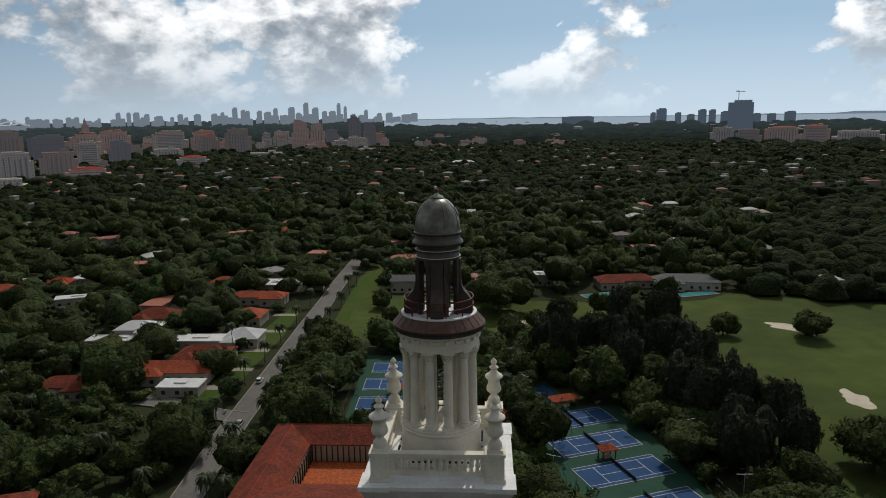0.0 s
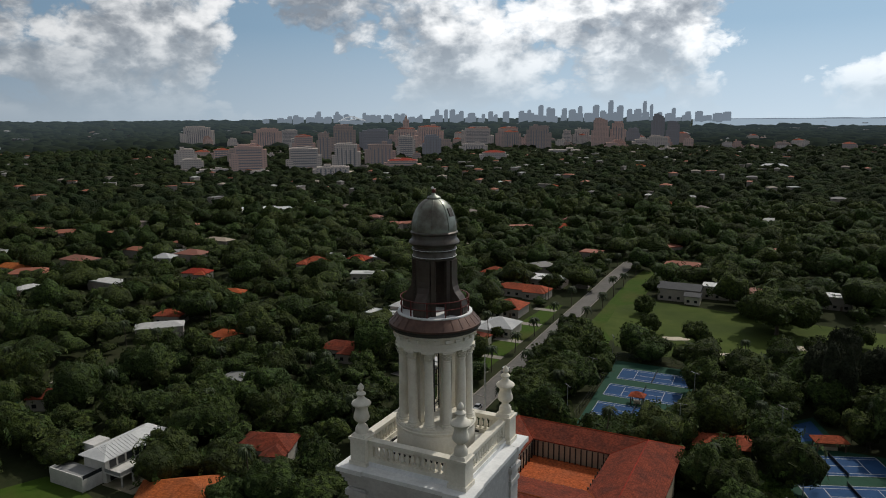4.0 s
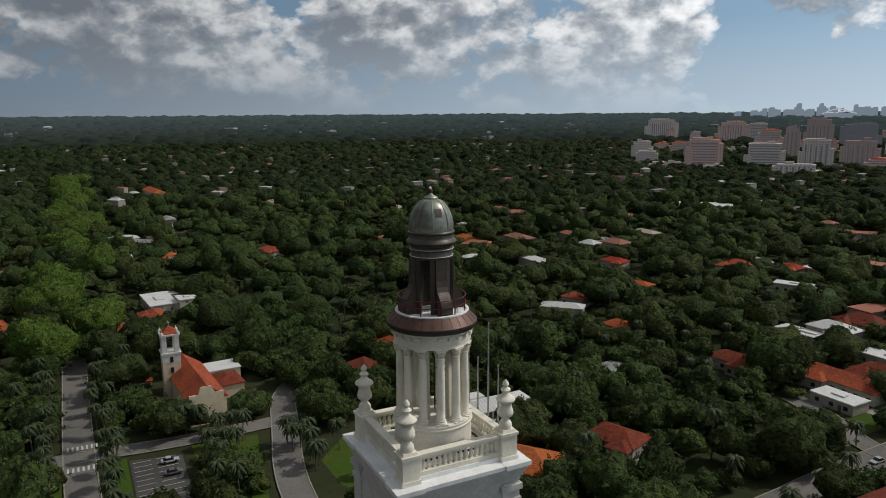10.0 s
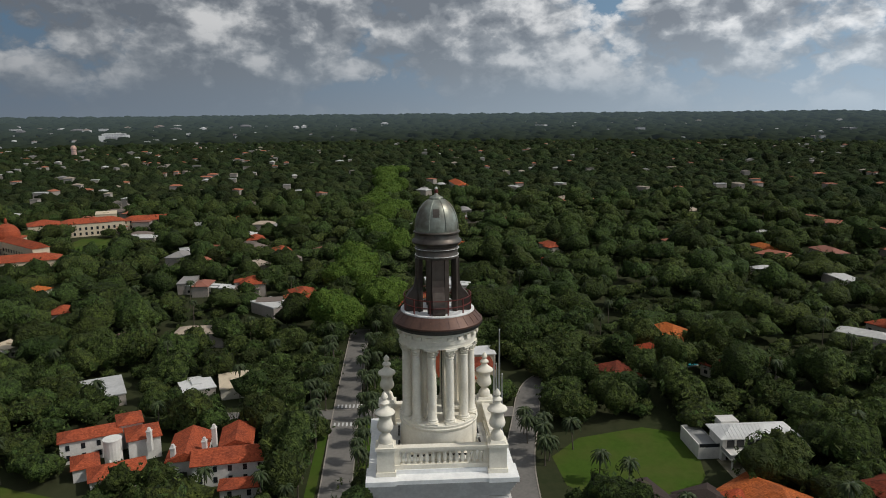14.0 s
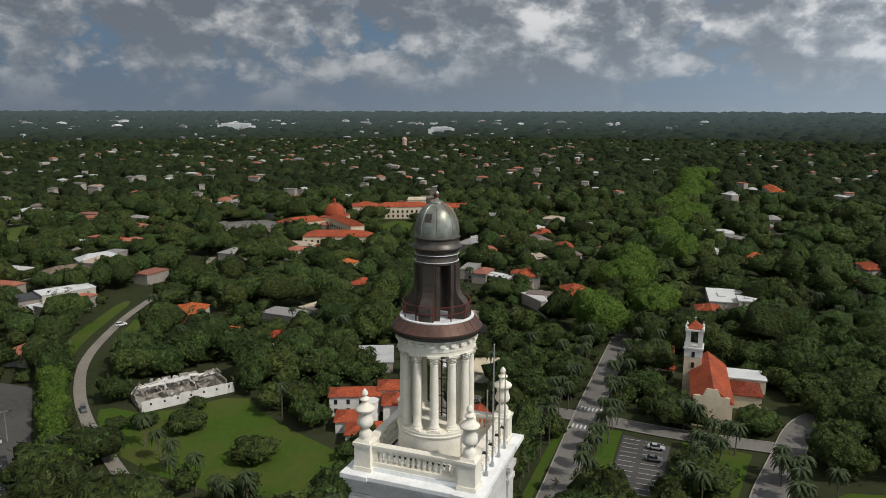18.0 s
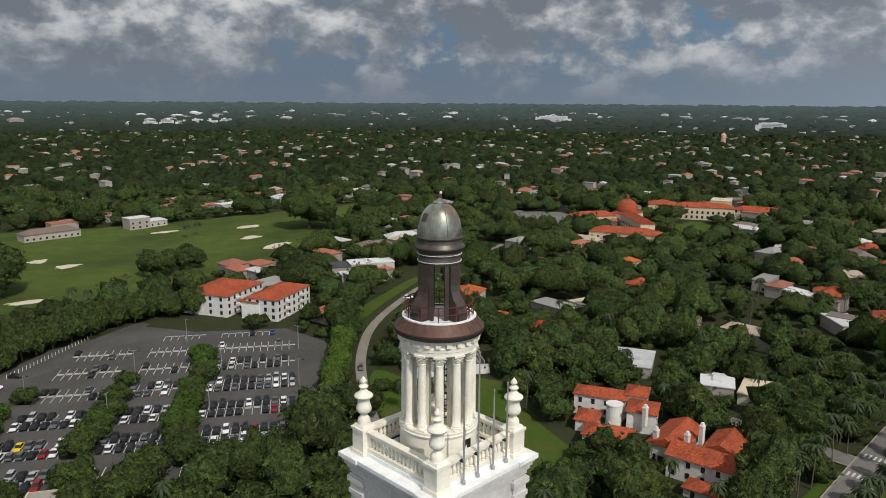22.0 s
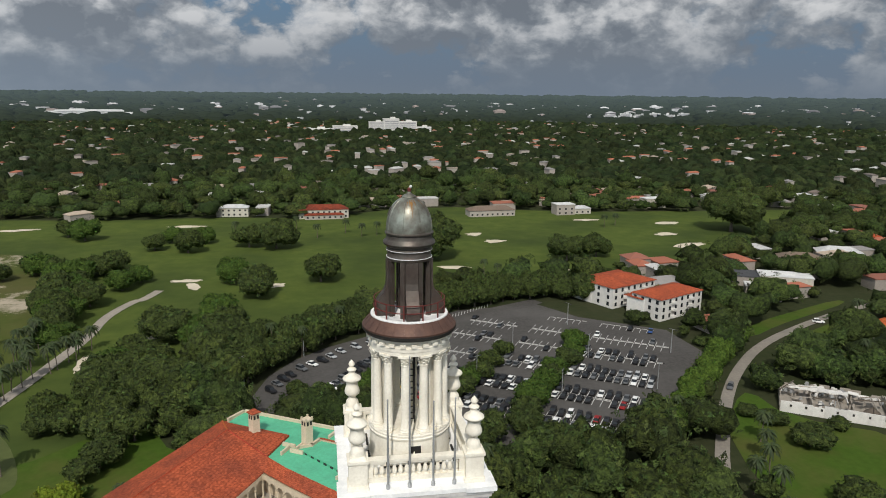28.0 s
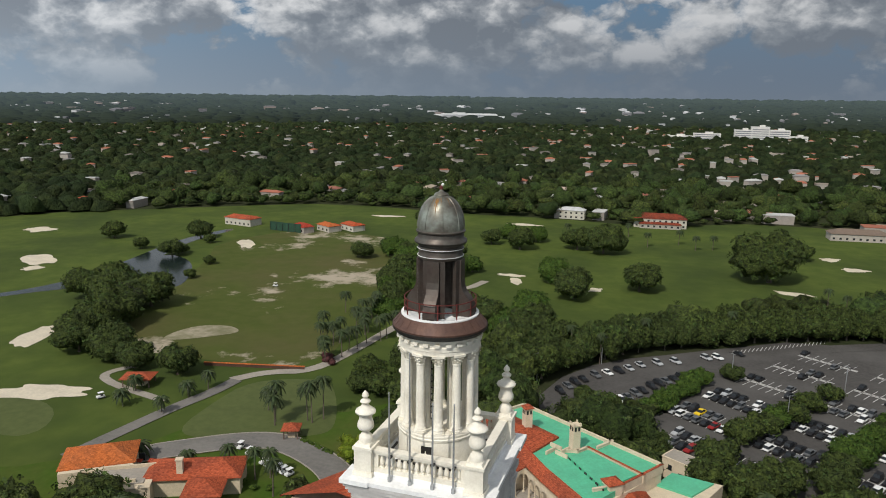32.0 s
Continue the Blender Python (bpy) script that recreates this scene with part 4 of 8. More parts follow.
for hx, hy, hw, hd, ht, hh, hr, hm in (
    (-244, 312, 16, 13, 10, 6.4, "hip", CLAY), (-203, 307, 20, 8, 25, 4.2, "flat", WHITE_ROOF), (-220, 352, 19, 10, 5, 4.2, "flat", WHITE_ROOF), (-232, 341, 13, 9, 5, 4.2, "hip", ORANGE), (-252, 338, 14, 10, 0, 4.2, "hip", PALE_ROOF), (-140.5, 342, 13, 11, 0, 4.0, "hip", CLAY),
    (-109, 337, 22, 14, 0, 4.4, "flat", WHITE_ROOF), (-111, 310, 27, 9, 0, 4.0, "hip", CLAY), (-104.5, 275, 13, 14, 0, 4.0, "hip", CLAY), (-149, 147, 17, 11, 3, 4.0, "flat", GREY_ROOF), (-191, 182, 13, 9, 10, 4.0, "hip", ORANGE), (-237, 195, 12, 9, 20, 4.0, "hip", CLAY)):
    house(hx, hy, hw, hd, ht, hh, hr, hm)
for hx, hy, hw, hd, ht, hh, hr, hm in (
    (-240, 236, 14, 9, 30, 4.4, "hip", ORANGE), (-293, 266, 15, 9, 20, 4.4, "hip", ORANGE), (-340, 285, 12, 10, 20, 6.0, "hip", PALE_ROOF), (-107, 108, 14, 10, 20, 6.0, "hip", OLD_CLAY), (-111, 81, 19, 14, 35, 3.8, "hip", ORANGE), (-111, 67, 13, 10, 20, 3.4, "hip", DARK_SHINGLE), (-114.5, 53, 14, 10, 15, 3.4, "hip", DARK_SHINGLE),
    (-200, 122, 16, 8, 50, 4.0, "hip", OLD_CLAY), (-195, 108, 13, 8, 30, 4.0, "hip", OLD_CLAY), (-297, 13, 21, 8, 4, 4.2, "hip", CLAY), (-284, -2, 11, 10, 4, 4.2, "hip", CLAY), (-428, 35, 12, 10, 0, 6.0, "hip", ORANGE), (-437, 10, 20, 9, 0, 5.5, "hip", PALE_ROOF)):
    house(hx, hy, hw, hd, ht, hh, hr, hm)
for hx, hy, hw, hd, ht, hh, hr, hm in (
    (-195, 70, 15, 14, 22, 3.6, "hip", OLD_CLAY), (-236, 104, 15, 11, 25, 4.8, "hip", ORANGE), (-226, 99, 12, 10, 70, 4.4, "hip", ORANGE), (-212, 89, 16, 11, 22, 4.2, "hip", ORANGE), (-420, 95, 17, 9, 20, 6.0, "hip", CLAY), (-374, 86, 12, 9, 10, 5.5, "hip", CLAY),
    (-288, -330, 24, 13, -25, 4.2, "hip", PALE_ROOF), (-256, -320, 22, 12, -25, 4.0, "hip", BROWN_ROOF), (-199, -289, 20, 14, -25, 4.6, "flat", SLATE), (-219, -279, 24, 12, -25, 5.6, "flat", WHITE_ROOF), (-201, -269, 16, 9, -25, 3.6, "flat", WHITE_ROOF), (-200, -311, 12, 9, -25, 4.0, "flat", WHITE_ROOF)):
    house(hx, hy, hw, hd, ht, hh, hr, hm)
for hx, hy, hw, hd, ht, hh, hr, hm in (
    (-214, -200, 15, 12, 25, 4.8, "hip", ORANGE), (-205, -192, 10, 8, 25, 3.6, "hip", ORANGE), (-195, -167, 13, 9, 30, 3.8, "hip", ORANGE), (-199, -143, 9, 14, 20, 4.0, "hip", ORANGE), (-244, -153, 17, 9, -15, 4.0, "flat", CREAM), (-334, -209, 22, 10, -20, 4.4, "hip", ORANGE),
    (-329, -186, 13, 9, -10, 4.4, "hip", ORANGE), (-290, -155, 13, 9, 10, 4.2, "hip", CLAY), (-243, -107, 22, 12, 25, 4.0, "hip", BROWN_ROOF), (-193, -100, 18, 13, 25, 3.8, "flat", PALE_ROOF), (-194, -70, 12, 10, 25, 3.8, "flat", WHITE_ROOF), (-197, -58, 15, 10, 15, 3.6, "flat", CREAM)):
    house(hx, hy, hw, hd, ht, hh, hr, hm)
for hx, hy, hw, hd, ht, hh, hr, hm in (
    (-331, -98, 29, 8, 70, 4.4, "flat", WHITE_ROOF), (-330, -78, 14, 12, 10, 6.6, "hip", CLAY), (-309, -50, 18, 12, 15, 5.0, "hip", CLAY), (-294, -49, 13, 9, 15, 3.8, "hip", ORANGE), (-556, -133, 18, 11, 20, 6.0, "hip", ORANGE), (-470, -103, 17, 10, 20, 5.5, "hip", CLAY),
    (-479, -133, 17, 10, 20, 5.5, "flat", WHITE_ROOF), (-431, -139, 20, 10, 20, 5.0, "flat", PALE_ROOF), (-423, -78, 15, 10, 20, 5.5, "hip", CLAY), (-388, 347, 12, 9, 30, 5.0, "hip", ORANGE), (-402, 229, 22, 9, 15, 5.0, "hip", ORANGE), (-327, 189, 14, 9, 0, 4.6, "hip", BROWN_ROOF)):
    house(hx, hy, hw, hd, ht, hh, hr, hm)
for hx, hy, hw, hd, ht, hh, hr, hm in (
    (-122, -500, 36, 12, 5, 4.6, "hip", BROWN_ROOF), (-180, -500, 15, 11, 5, 8.0, "flat", WHITE_ROOF), (-195, -502, 14, 8, 5, 4.2, "hip", PALE_ROOF), (-267, -527, 18, 11, 5, 7.5, "flat", WHITE_ROOF), (-334, -548, 22, 9, 5, 6.0, "hip", PALE_ROOF), (-415, -545, 22, 9, 10, 5.0, "hip", PALE_ROOF),
    (69, -518, 20, 9, 0, 6.5, "hip", PALE_ROOF), (284, -402, 24, 9, -10, 5.0, "hip", CLAY), (487, -406, 24, 10, -40, 4.2, "hip", WHITE_ROOF), (456, -435, 20, 9, -40, 4.2, "hip", CLAY), (452, -475, 18, 10, -40, 4.2, "hip", GREY_ROOF), (225, -552, 18, 8, -10, 4.2, "hip", BROWN_ROOF)):
    house(hx, hy, hw, hd, ht, hh, hr, hm)
for hx, hy, hw, hd, ht, hh, hr, hm in (
    (75, 345, 30, 11, 5, 4.0, "hip", OLD_CLAY), (106, 342, 33, 13, -4, 4.2, "hip", SLATE), (-154, 518, 13, 9, 20, 5.0, "hip", ORANGE), (-110, 700, 20, 10, 10, 5.0, "hip", ORANGE), (-160, 752, 24, 10, 20, 5.0, "hip", ORANGE), (169, 465, 24, 10, 0, 5.0, "hip", CLAY),
    (177, 666, 16, 8, 10, 5.0, "hip", WHITE_ROOF), (-248, 1225, 26, 12, 10, 6.0, "hip", ORANGE), (-271, 823, 22, 10, 10, 6.0, "hip", ORANGE), (-41, 1302, 46, 20, 5, 6.0, "hip", WHITE_ROOF), (-382, -364, 15, 10, 30, 5.0, "hip", ORANGE), (-334, -361, 14, 10, 10, 5.0, "hip", ORANGE)):
    house(hx, hy, hw, hd, ht, hh, hr, hm)


def make_hotel_court():
    """Hotel wings of two storeys round an open court."""
    t = thing("hotel_wing", "two-storey hotel wings with red clay roofs round a paved court", "hotel")
    x0, x1, y0, y1, w = -55.0, -7.0, 92.0, 148.0, 12.0
    for cx, cy, sx, sy in (((x0 + w / 2), (y0 + y1) / 2, w - 1, y1 - y0 - 1), ((x0 + x1) / 2, y1 - w / 2, x1 - x0 - 1, w - 1), (x1 - w / 2 - 2, (y0 + y1) / 2, w + 3, y1 - y0 - 1), ((x0 + x1) / 2, y0 + w / 2, x1 - x0 - 1, w - 1)):
        part("wall", Shape().box(cx, cy, 0, sx, sy, 8.2), CREAM, t)
    # roof as one mitred ring with its ridge in the middle
    xi0, xi1, yi0, yi1 = x0 + w, x1 - w - 4, y0 + 24.0, y1 - w
    outer = [(x0, y0), (x1, y0), (x1, y1), (x0, y1)]
    inner = [(xi0, yi0), (xi1, yi0), (xi1, yi1), (xi0, yi1)]
    ridge = [((a + c) / 2, (b + d) / 2) for (a, b), (c, d) in zip(outer, inner)]
    s = Shape()
    vs = [(*p, 8.4) for p in outer] + [(*p, 11.2) for p in ridge] + [(*p, 8.4) for p in inner] + [(*p, 8.1) for p in outer] + [(*p, 8.1) for p in inner]
    fs = []
    for i in range(4):
        j = (i + 1) % 4
        fs += [(i, j, 4 + j, 4 + i), (4 + i, 4 + j, 8 + j, 8 + i), (12 + i, 12 + j, j, i), (8 + i, 8 + j, 16 + j, 16 + i)]
    part("roof", s.add(vs, fs), OLD_CLAY, t, "weathered red clay tile roof")
    for i in range(4):
        j = (i + 1) % 4
        for a, b, za, zb in ((ridge[i], ridge[j], 11.2, 11.2), (outer[i], ridge[i], 8.4, 11.2), (inner[i], ridge[i], 8.4, 11.2)):
            n = 14
            s = Shape()
            d = math.hypot(b[0] - a[0], b[1] - a[1])
            nx, ny = -(b[1] - a[1]) / d * 0.16, (b[0] - a[0]) / d * 0.16
            s.add([(a[0] - nx, a[1] - ny, za), (a[0], a[1], za + 0.16), (a[0] + nx, a[1] + ny, za), (b[0] - nx, b[1] - ny, zb), (b[0], b[1], zb + 0.16), (b[0] + nx, b[1] + ny, zb)], [(0, 1, 4, 3), (1, 2, 5, 4)])
            part("ridge_cap", s, ORANGE, t)
    part("court_paving", Shape().prism(inner, 0.0, 3.9), ORANGE, t, "terracotta paved terrace")
    # arcade posts round the court
    post = Shape().box(0, 0, 3.9, 0.3, 0.3, 4.3).mesh("arcade_post", DARK_METAL)
    for i in range(15):
        for y in (yi0 + 0.4, yi1 - 0.4):
            part("arcade_post", post, DARK_METAL, t, at=pose(xi0 + (xi1 - xi0) * i / 14, y, 0))
    for i in range(11):
        for x in (xi0 + 0.4, xi1 - 0.4):
            part("arcade_post", post, DARK_METAL, t, at=pose(x, yi0 + (yi1 - yi0) * i / 10, 0))
    for a, b in zip(inner, inner[1:] + inner[:1]):
        cx, cy = (a[0] + b[0]) / 2, (a[1] + b[1]) / 2
        sx, sy = abs(a[0] - b[0]) + 0.05, abs(a[1] - b[1]) + 0.05
        # dark brown sheets stand in for the shade behind the arcade posts
        part("arcade_shadow_wall", Shape().box(cx + (0.02 if sx > sy else (1.2 if cx > -33 else -1.2)), cy + (0.02 if sy > sx else (1.2 if cy > 125 else -1.2)), 3.9, max(sx, 0.1), max(sy, 0.1), 4.2), BROWN_ROOF, t)
    FOOT.append(((x0 + x1) / 2, (y0 + y1) / 2, 26))
    OPEN.append([(x0 - 3, y0 - 20), (x1 + 3, y0 - 20), (x1 + 3, y1 + 4), (x0 - 3, y1 + 4)])


make_hotel_court()


def make_hotel_west():
    """The wing with green flat roofs, chimneys and an arcaded gallery."""
    t = thing("hotel_wing", "cream hotel wing with red tiles, green flat roofs and arcade", "hotel")
    green = [(28.5, -140.8), (25.3, -145.8), (-10.7, -124.5), (-3.4, -113.3), (2.8, -103.2), (13.5, -114.5), (18.2, -120.3), (13.6, -130.1)]
    part("wall", Shape().prism([(30, -142), (25.3, -145.8), (-10.7, -124.5), (2.0, -103.5), (4.0, -103.0), (13.2, -112.2), (18.4, -118.5), (21.4, -115), (36, -88), (62, -88), (49.6, -111)], 0, 9.0), CREAM, t)
    part("court_floor", Shape().prism([(18.4, -118), (4, -102.6), (12, -84), (36, -84)], 0, 3.6), CONCRETE, t)
    part("flat_roof", Shape().prism(green, 9.0, 10.4), GREEN_ROOF, t, "bright green coated flat roof")
    e0, e1, r0, r1 = (30.6, -143.4, 9.6), (64.0, -87.0, 9.6), (27.7, -131.2, 12.8), (51.0, -87.0, 12.8)
    c1, c2, i0, i1 = (13.4, -130.3, 10.9), (18.0, -120.3, 10.9), (18.4, -115.9, 9.5), (33.0, -87.0, 9.5)
    part("roof", Shape().add([e0, e1, r1, r0, c1, c2, i0, i1, (*e0[:2], 9.2), (*e1[:2], 9.2), (*c1[:2], 10.3), (*c2[:2], 10.3), (*i0[:2], 9.2), (*i1[:2], 9.2)],
                             [(0, 1, 2, 3), (3, 2, 7, 6), (3, 6, 5), (0, 3, 4), (3, 5, 4), (8, 9, 1, 0), (4, 5, 11, 10), (6, 7, 13, 12), (5, 6, 12, 11)]), CLAY, t, "broad red clay tile roof")
    part("roof", Shape().add([(18.0, -120.3, 11.0), (13.5, -114.5, 11.0), (2.8, -103.2, 11.0), (-4.0, -93.0, 11.0), (18.4, -115.9, 9.5), (13.6, -110.2, 9.5), (5.4, -101.4, 9.5), (0.0, -92.0, 9.5)], [(0, 1, 5, 4), (1, 2, 6, 5), (2, 3, 7, 6)]), CLAY, t)
    for a, b in ((e0, r0), (r0, r1), (r0, c2)):
        a, b = Vector(a), Vector(b)
        n = (b - a).normalized().cross(Vector((0, 0, 1))).normalized() * 0.18
        up = Vector((0, 0, 0.17))
        part("ridge_cap", Shape().add([a - n, a + up, a + n, b - n, b + up, b + n], [(0, 1, 4, 3), (1, 2, 5, 4)]), ORANGE, t)
    walls = [((25.3, -145.8), (-10.7, -124.5)), ((28.8, -141.2), (25.3, -145.8)), ((-10.7, -124.5), (-3.4, -113.3)), ((6.2, -127.2), (-7.1, -118.3)), ((6.2, -127.2), (8.0, -124.6)), ((8.0, -124.6), (10.9, -124.0)), ((1.0, -132.4), (4.0, -128.0)), ((2.6, -108.8), (-3.4, -113.3))]
    for a, b in walls:
        l = math.hypot(b[0] - a[0], b[1] - a[1])
        ang = math.degrees(math.atan2(b[1] - a[1], b[0] - a[0]))
        part("parapet", Shape().box((a[0] + b[0]) / 2, (a[1] + b[1]) / 2, 9.0, l + 0.3, 0.45, 2.05, ang), CREAM, t)
        part("coping", Shape().box((a[0] + b[0]) / 2, (a[1] + b[1]) / 2, 11.05, l + 0.4, 0.6, 0.1, ang), CLAY if l > 12 and a[0] < 10 else CREAM, t)
    part("raised_roof", Shape().prism([(5.8, -125.8), (-5.8, -118.0), (0.4, -109.8), (9.6, -121.0)], 10.4, 11.0), GREEN_ROOF, t)
    lw = Shape()
    for a, b, w, l in ((13.2, -125.2, 3.4, 0.4), (11.4, -121.8, 3.4, 0.4)):
        lw.box(a, b, 10.4, w, l, 0.9, -30)
    lw.box(14.0, -122.7, 10.4, 0.4, 3.4, 0.9, -30).box(10.7, -124.3, 10.4, 0.4, 3.4, 0.9, -30)
    part("light_well", lw, CREAM, t)
    for k in range(7):
        f = k / 6
        part("roof_window", Shape().box(9.2 - 8.4 * f, -120.6 + 10.6 * f, 10.45, 0.9, 0.25, 0.42, 128), DARK_METAL, t)
    part("roof_box", Shape().box(-1.0, -112.0, 9.0, 3.2, 3.0, 2.6, 38), CREAM, t)
    part("roof_box_tiles", Shape().hip(-1.0, -112.0, 11.6, 3.2, 3.0, 1.0, 38, eave=0.3), CLAY, t)
    for k, (cx, cy, hh) in enumerate(((21.5, -131.5, 16.4), (9, -125.5, 16.8))):
        ch = part("chimney", Shape().box(cx, cy, 9, 2.0, 2.0, hh - 9, 38, 0.92).box(cx, cy, hh - 1.6, 2.0, 2.0, 0.2, 38).box(cx, cy, hh, 2.15, 2.15, 0.25, 38), CREAM, t, "cream chimney with arched vents")
        for q in range(4):
            a = radians(38 + 90 * q)
            for o in (-0.45, 0.45):
                part("chimney_vent", Shape().box(cx + 0.95 * math.cos(a) - o * math.sin(a), cy + 0.95 * math.sin(a) + o * math.cos(a), hh - 1.2, 0.1, 0.5, 0.95, 38 + 90 * q), DARK_METAL, ch)
        if k == 0:
            part("chimney_cap", Shape().hip(cx, cy, hh + 0.25, 2.0, 2.0, 0.9, 38, eave=0.25), CLAY, ch)
        else:
            for q in range(4):
                a = radians(38 + 45 + 90 * q)
                part("chimney_knob", Shape().box(cx + 1.2 * math.cos(a), cy + 1.2 * math.sin(a), hh + 0.25, 0.35, 0.35, 0.5, 38), CREAM, ch)
    # lower blocks beside it
    part("low_wall", Shape().prism([(-9.5, -123.0), (-13, -130), (-24, -128.5), (-19, -118), (-6, -108), (-3, -112)], 0, 6.2), CREAM, t)
    part("low_flat_roof", Shape().prism([(-9.6, -123.2), (-13, -129.8), (-22.0, -128.0), (-17.3, -120.7)], 6.2, 6.6), GREEN_ROOF, t, "small green flat roof")
    part("low_roof", Shape().hip(-6, -112, 6.4, 9, 13, 2.2, 28), CLAY, t)
    for k in range(3):
        part("low_window", Shape().box(-21 + 2.2 * k, -119.6 + 0.8 * k, 1.6, 1.3, 0.2, 2.6, 30), BROWN_ROOF, t)
    # arcade gallery
    line = [(33.0, -88.0), (25.5, -102.4), (18.6, -115.4), (13.6, -109.6), (5.4, -100.8)]
    for a, b in zip(line, line[1:]):
        l = math.hypot(b[0] - a[0], b[1] - a[1])
        n = max(2, round(l / 3.0))
        ang = math.degrees(math.atan2(b[1] - a[1], b[0] - a[0]))
        cc, sn = math.cos(radians(ang)), math.sin(radians(ang))
        for k in range(n):
            f = (k + 0.5) / n
            ax, ay = a[0] + (b[0] - a[0]) * f, a[1] + (b[1] - a[1]) * f
            px, py = a[0] + (b[0] - a[0]) * k / n, a[1] + (b[1] - a[1]) * k / n
            part("arcade_column", Shape().lathe([(0.3, 3.6), (0.3, 3.9), (0.2, 4.0), (0.17, 6.6), (0.3, 6.9)], 10, px, py), CREAM, t)
            s, m, w2 = Shape(), 10, l / n / 2 - 0.05
            up = [(w2 * math.cos(math.pi * q / m), 6.9 + 1.6 * math.sin(math.pi * q / m)) for q in range(m + 1)]
            for o in (-0.22, 0.22):
                s.v += [(ax + u * cc - o * sn, ay + u * sn + o * cc, z) for u, z in up] + [(ax + u * cc - o * sn, ay + u * sn + o * cc, 9.45) for u, z in up]
            k2 = 2 * (m + 1)
            for q in range(m):
                s.f += [(q, q + 1, m + 2 + q, m + 1 + q), (k2 + q + 1, k2 + q, k2 + m + 1 + q, k2 + m + 2 + q), (q + 1, q, k2 + q, k2 + q + 1)]
            part("arch", s, CREAM, t)
    g = thing("gatehouse", "small cream gatehouse with an arched doorway beside the car park", "gatehouse", at=pose(-15.5, -140, 0, 0, 0, -30))
    part("wall", Shape().box(0, 0, 0, 8.5, 5, 5.2).box(0, 0, 5.2, 8.8, 5.3, 0.3), CREAM, g)
    part("roof", Shape().box(0, 0, 5.5, 8.0, 4.6, 0.08), CONCRETE, g)
    part("doorway", Shape().box(-1, 2.52, 0, 1.4, 0.1, 2.6), DARK_METAL, g)
    part("window", Shape().box(2, 2.52, 2.4, 1.0, 0.1, 1.4), GLASS, g)
    OPEN.append([(70, -80), (52, -108), (32, -144), (24, -150), (-8, -136), (-26, -132), (-22, -112), (-8, -96), (0, -60)])
    OPEN.append([(-8, -146), (-14, -136), (-22, -138), (-18, -148)])


make_hotel_west()


def make_hotel_villa():
    t = thing("villa", "cream villa with red barrel-tile roofs, roof terrace and arches", "villa")
    part("wall", Shape().box(117, -93, 0, 16, 11, 5.2, 35).box(93.5, -98, 0, 22, 9, 4.4, 24).box(106, -88, 0, 14, 10, 4.8, 30), CREAM, t)
    part("roof", Shape().hip(118, -94.5, 5.2, 16, 11, 2.7, 35), ORANGE, t, "orange-red barrel-tile hipped roof")
    part("roof", Shape().hip(93.5, -98, 4.4, 22, 9.5, 2.6, 24), CLAY, t)
    part("roof", Shape().hip(86.5, -92, 4.2, 8, 8, 2.0, 24), CLAY, t)
    part("terrace", Shape().box(107, -88.5, 4.8, 12, 8, 0.2, 30), CONCRETE, t)
    for a, b, w, l in ((107, -92.4, 12.4, 0.4), (107, -84.6, 12.4, 0.4)):
        part("parapet", Shape().box(a, b, 4.8, w, l, 1.0, 30), CREAM, t)
    part("chimney", Shape().box(94.5, -94, 4, 1.4, 1.2, 4.6, 24).box(94.5, -94, 8.6, 1.7, 1.5, 0.3, 24), CREAM, t, "pink brick chimney with a vent")
    for i in range(4):
        part("window", Shape().box(112 + 3 * i, -101.5 + 2.0 * i, 1.4, 1.3, 0.2, 2.0, 35), GLASS, t)
        # dark slabs stand in for the shade within the arches
        part("arch_opening", Shape().box(103 + 2.6 * i, -82.6 + 1.4 * i, 0.4, 1.7, 0.3, 2.8, 30), DARK_METAL, t)
    for i in range(5):
        part("awning", Shape().hip(99 + 3.0 * i, -104.3 + 1.3 * i, 2.6, 1.6, 1.2, 0.5, 24, eave=0.1), ORANGE, t)
    OPEN.append([(78, -112), (118, -104), (132, -92), (130, -78), (80, -78)])


make_hotel_villa()


def pavilion(x, y, w, d, turn, h=2.8, label="small open pavilion with a red tile roof on posts"):
    t = thing("pavilion", label, "pavilion", at=pose(x, y, 0, 0, 0, turn))
    part("roof", Shape().hip(0, 0, h, w, d, 1.3), CLAY, t)
    for sx in (-1, 1):
        for sy in (-1, 1):
            part("post", Shape().box(sx * w * 0.45, sy * d * 0.45, 0, 0.3, 0.3, h), BROWN_ROOF, t)
    part("counter", Shape().box(0, 0, 0, w * 0.5, d * 0.4, 1.1), CREAM, t)
    FOOT.append((x, y, max(w, d) / 2 + 1))


pavilion(0, 168, 15, 8, 10)
pavilion(149, -143, 9, 6, 20)
pavilion(85, -127.5, 4, 4, 20)
pavilion(-28, 191.5, 4, 3, 0)
pavilion(34, 147.5, 4, 3, 20)
pavilion(26, 182, 8, 4, 20)
pavilion(1, 168, 16, 9, 14, 3.0, "broad open court house with a bright red tile roof")
sheet("practice_court", [(11, 191), (22, 204), (28, 188), (17, 180)], 0.05, COURT_GREEN, "small green and blue practice court", "court")
sheet("practice_court", [(13.5, 191), (21.5, 200.5), (25.8, 188.6), (18, 182.8)], 0.062, COURT_BLUE, "small blue practice court surface", "court")


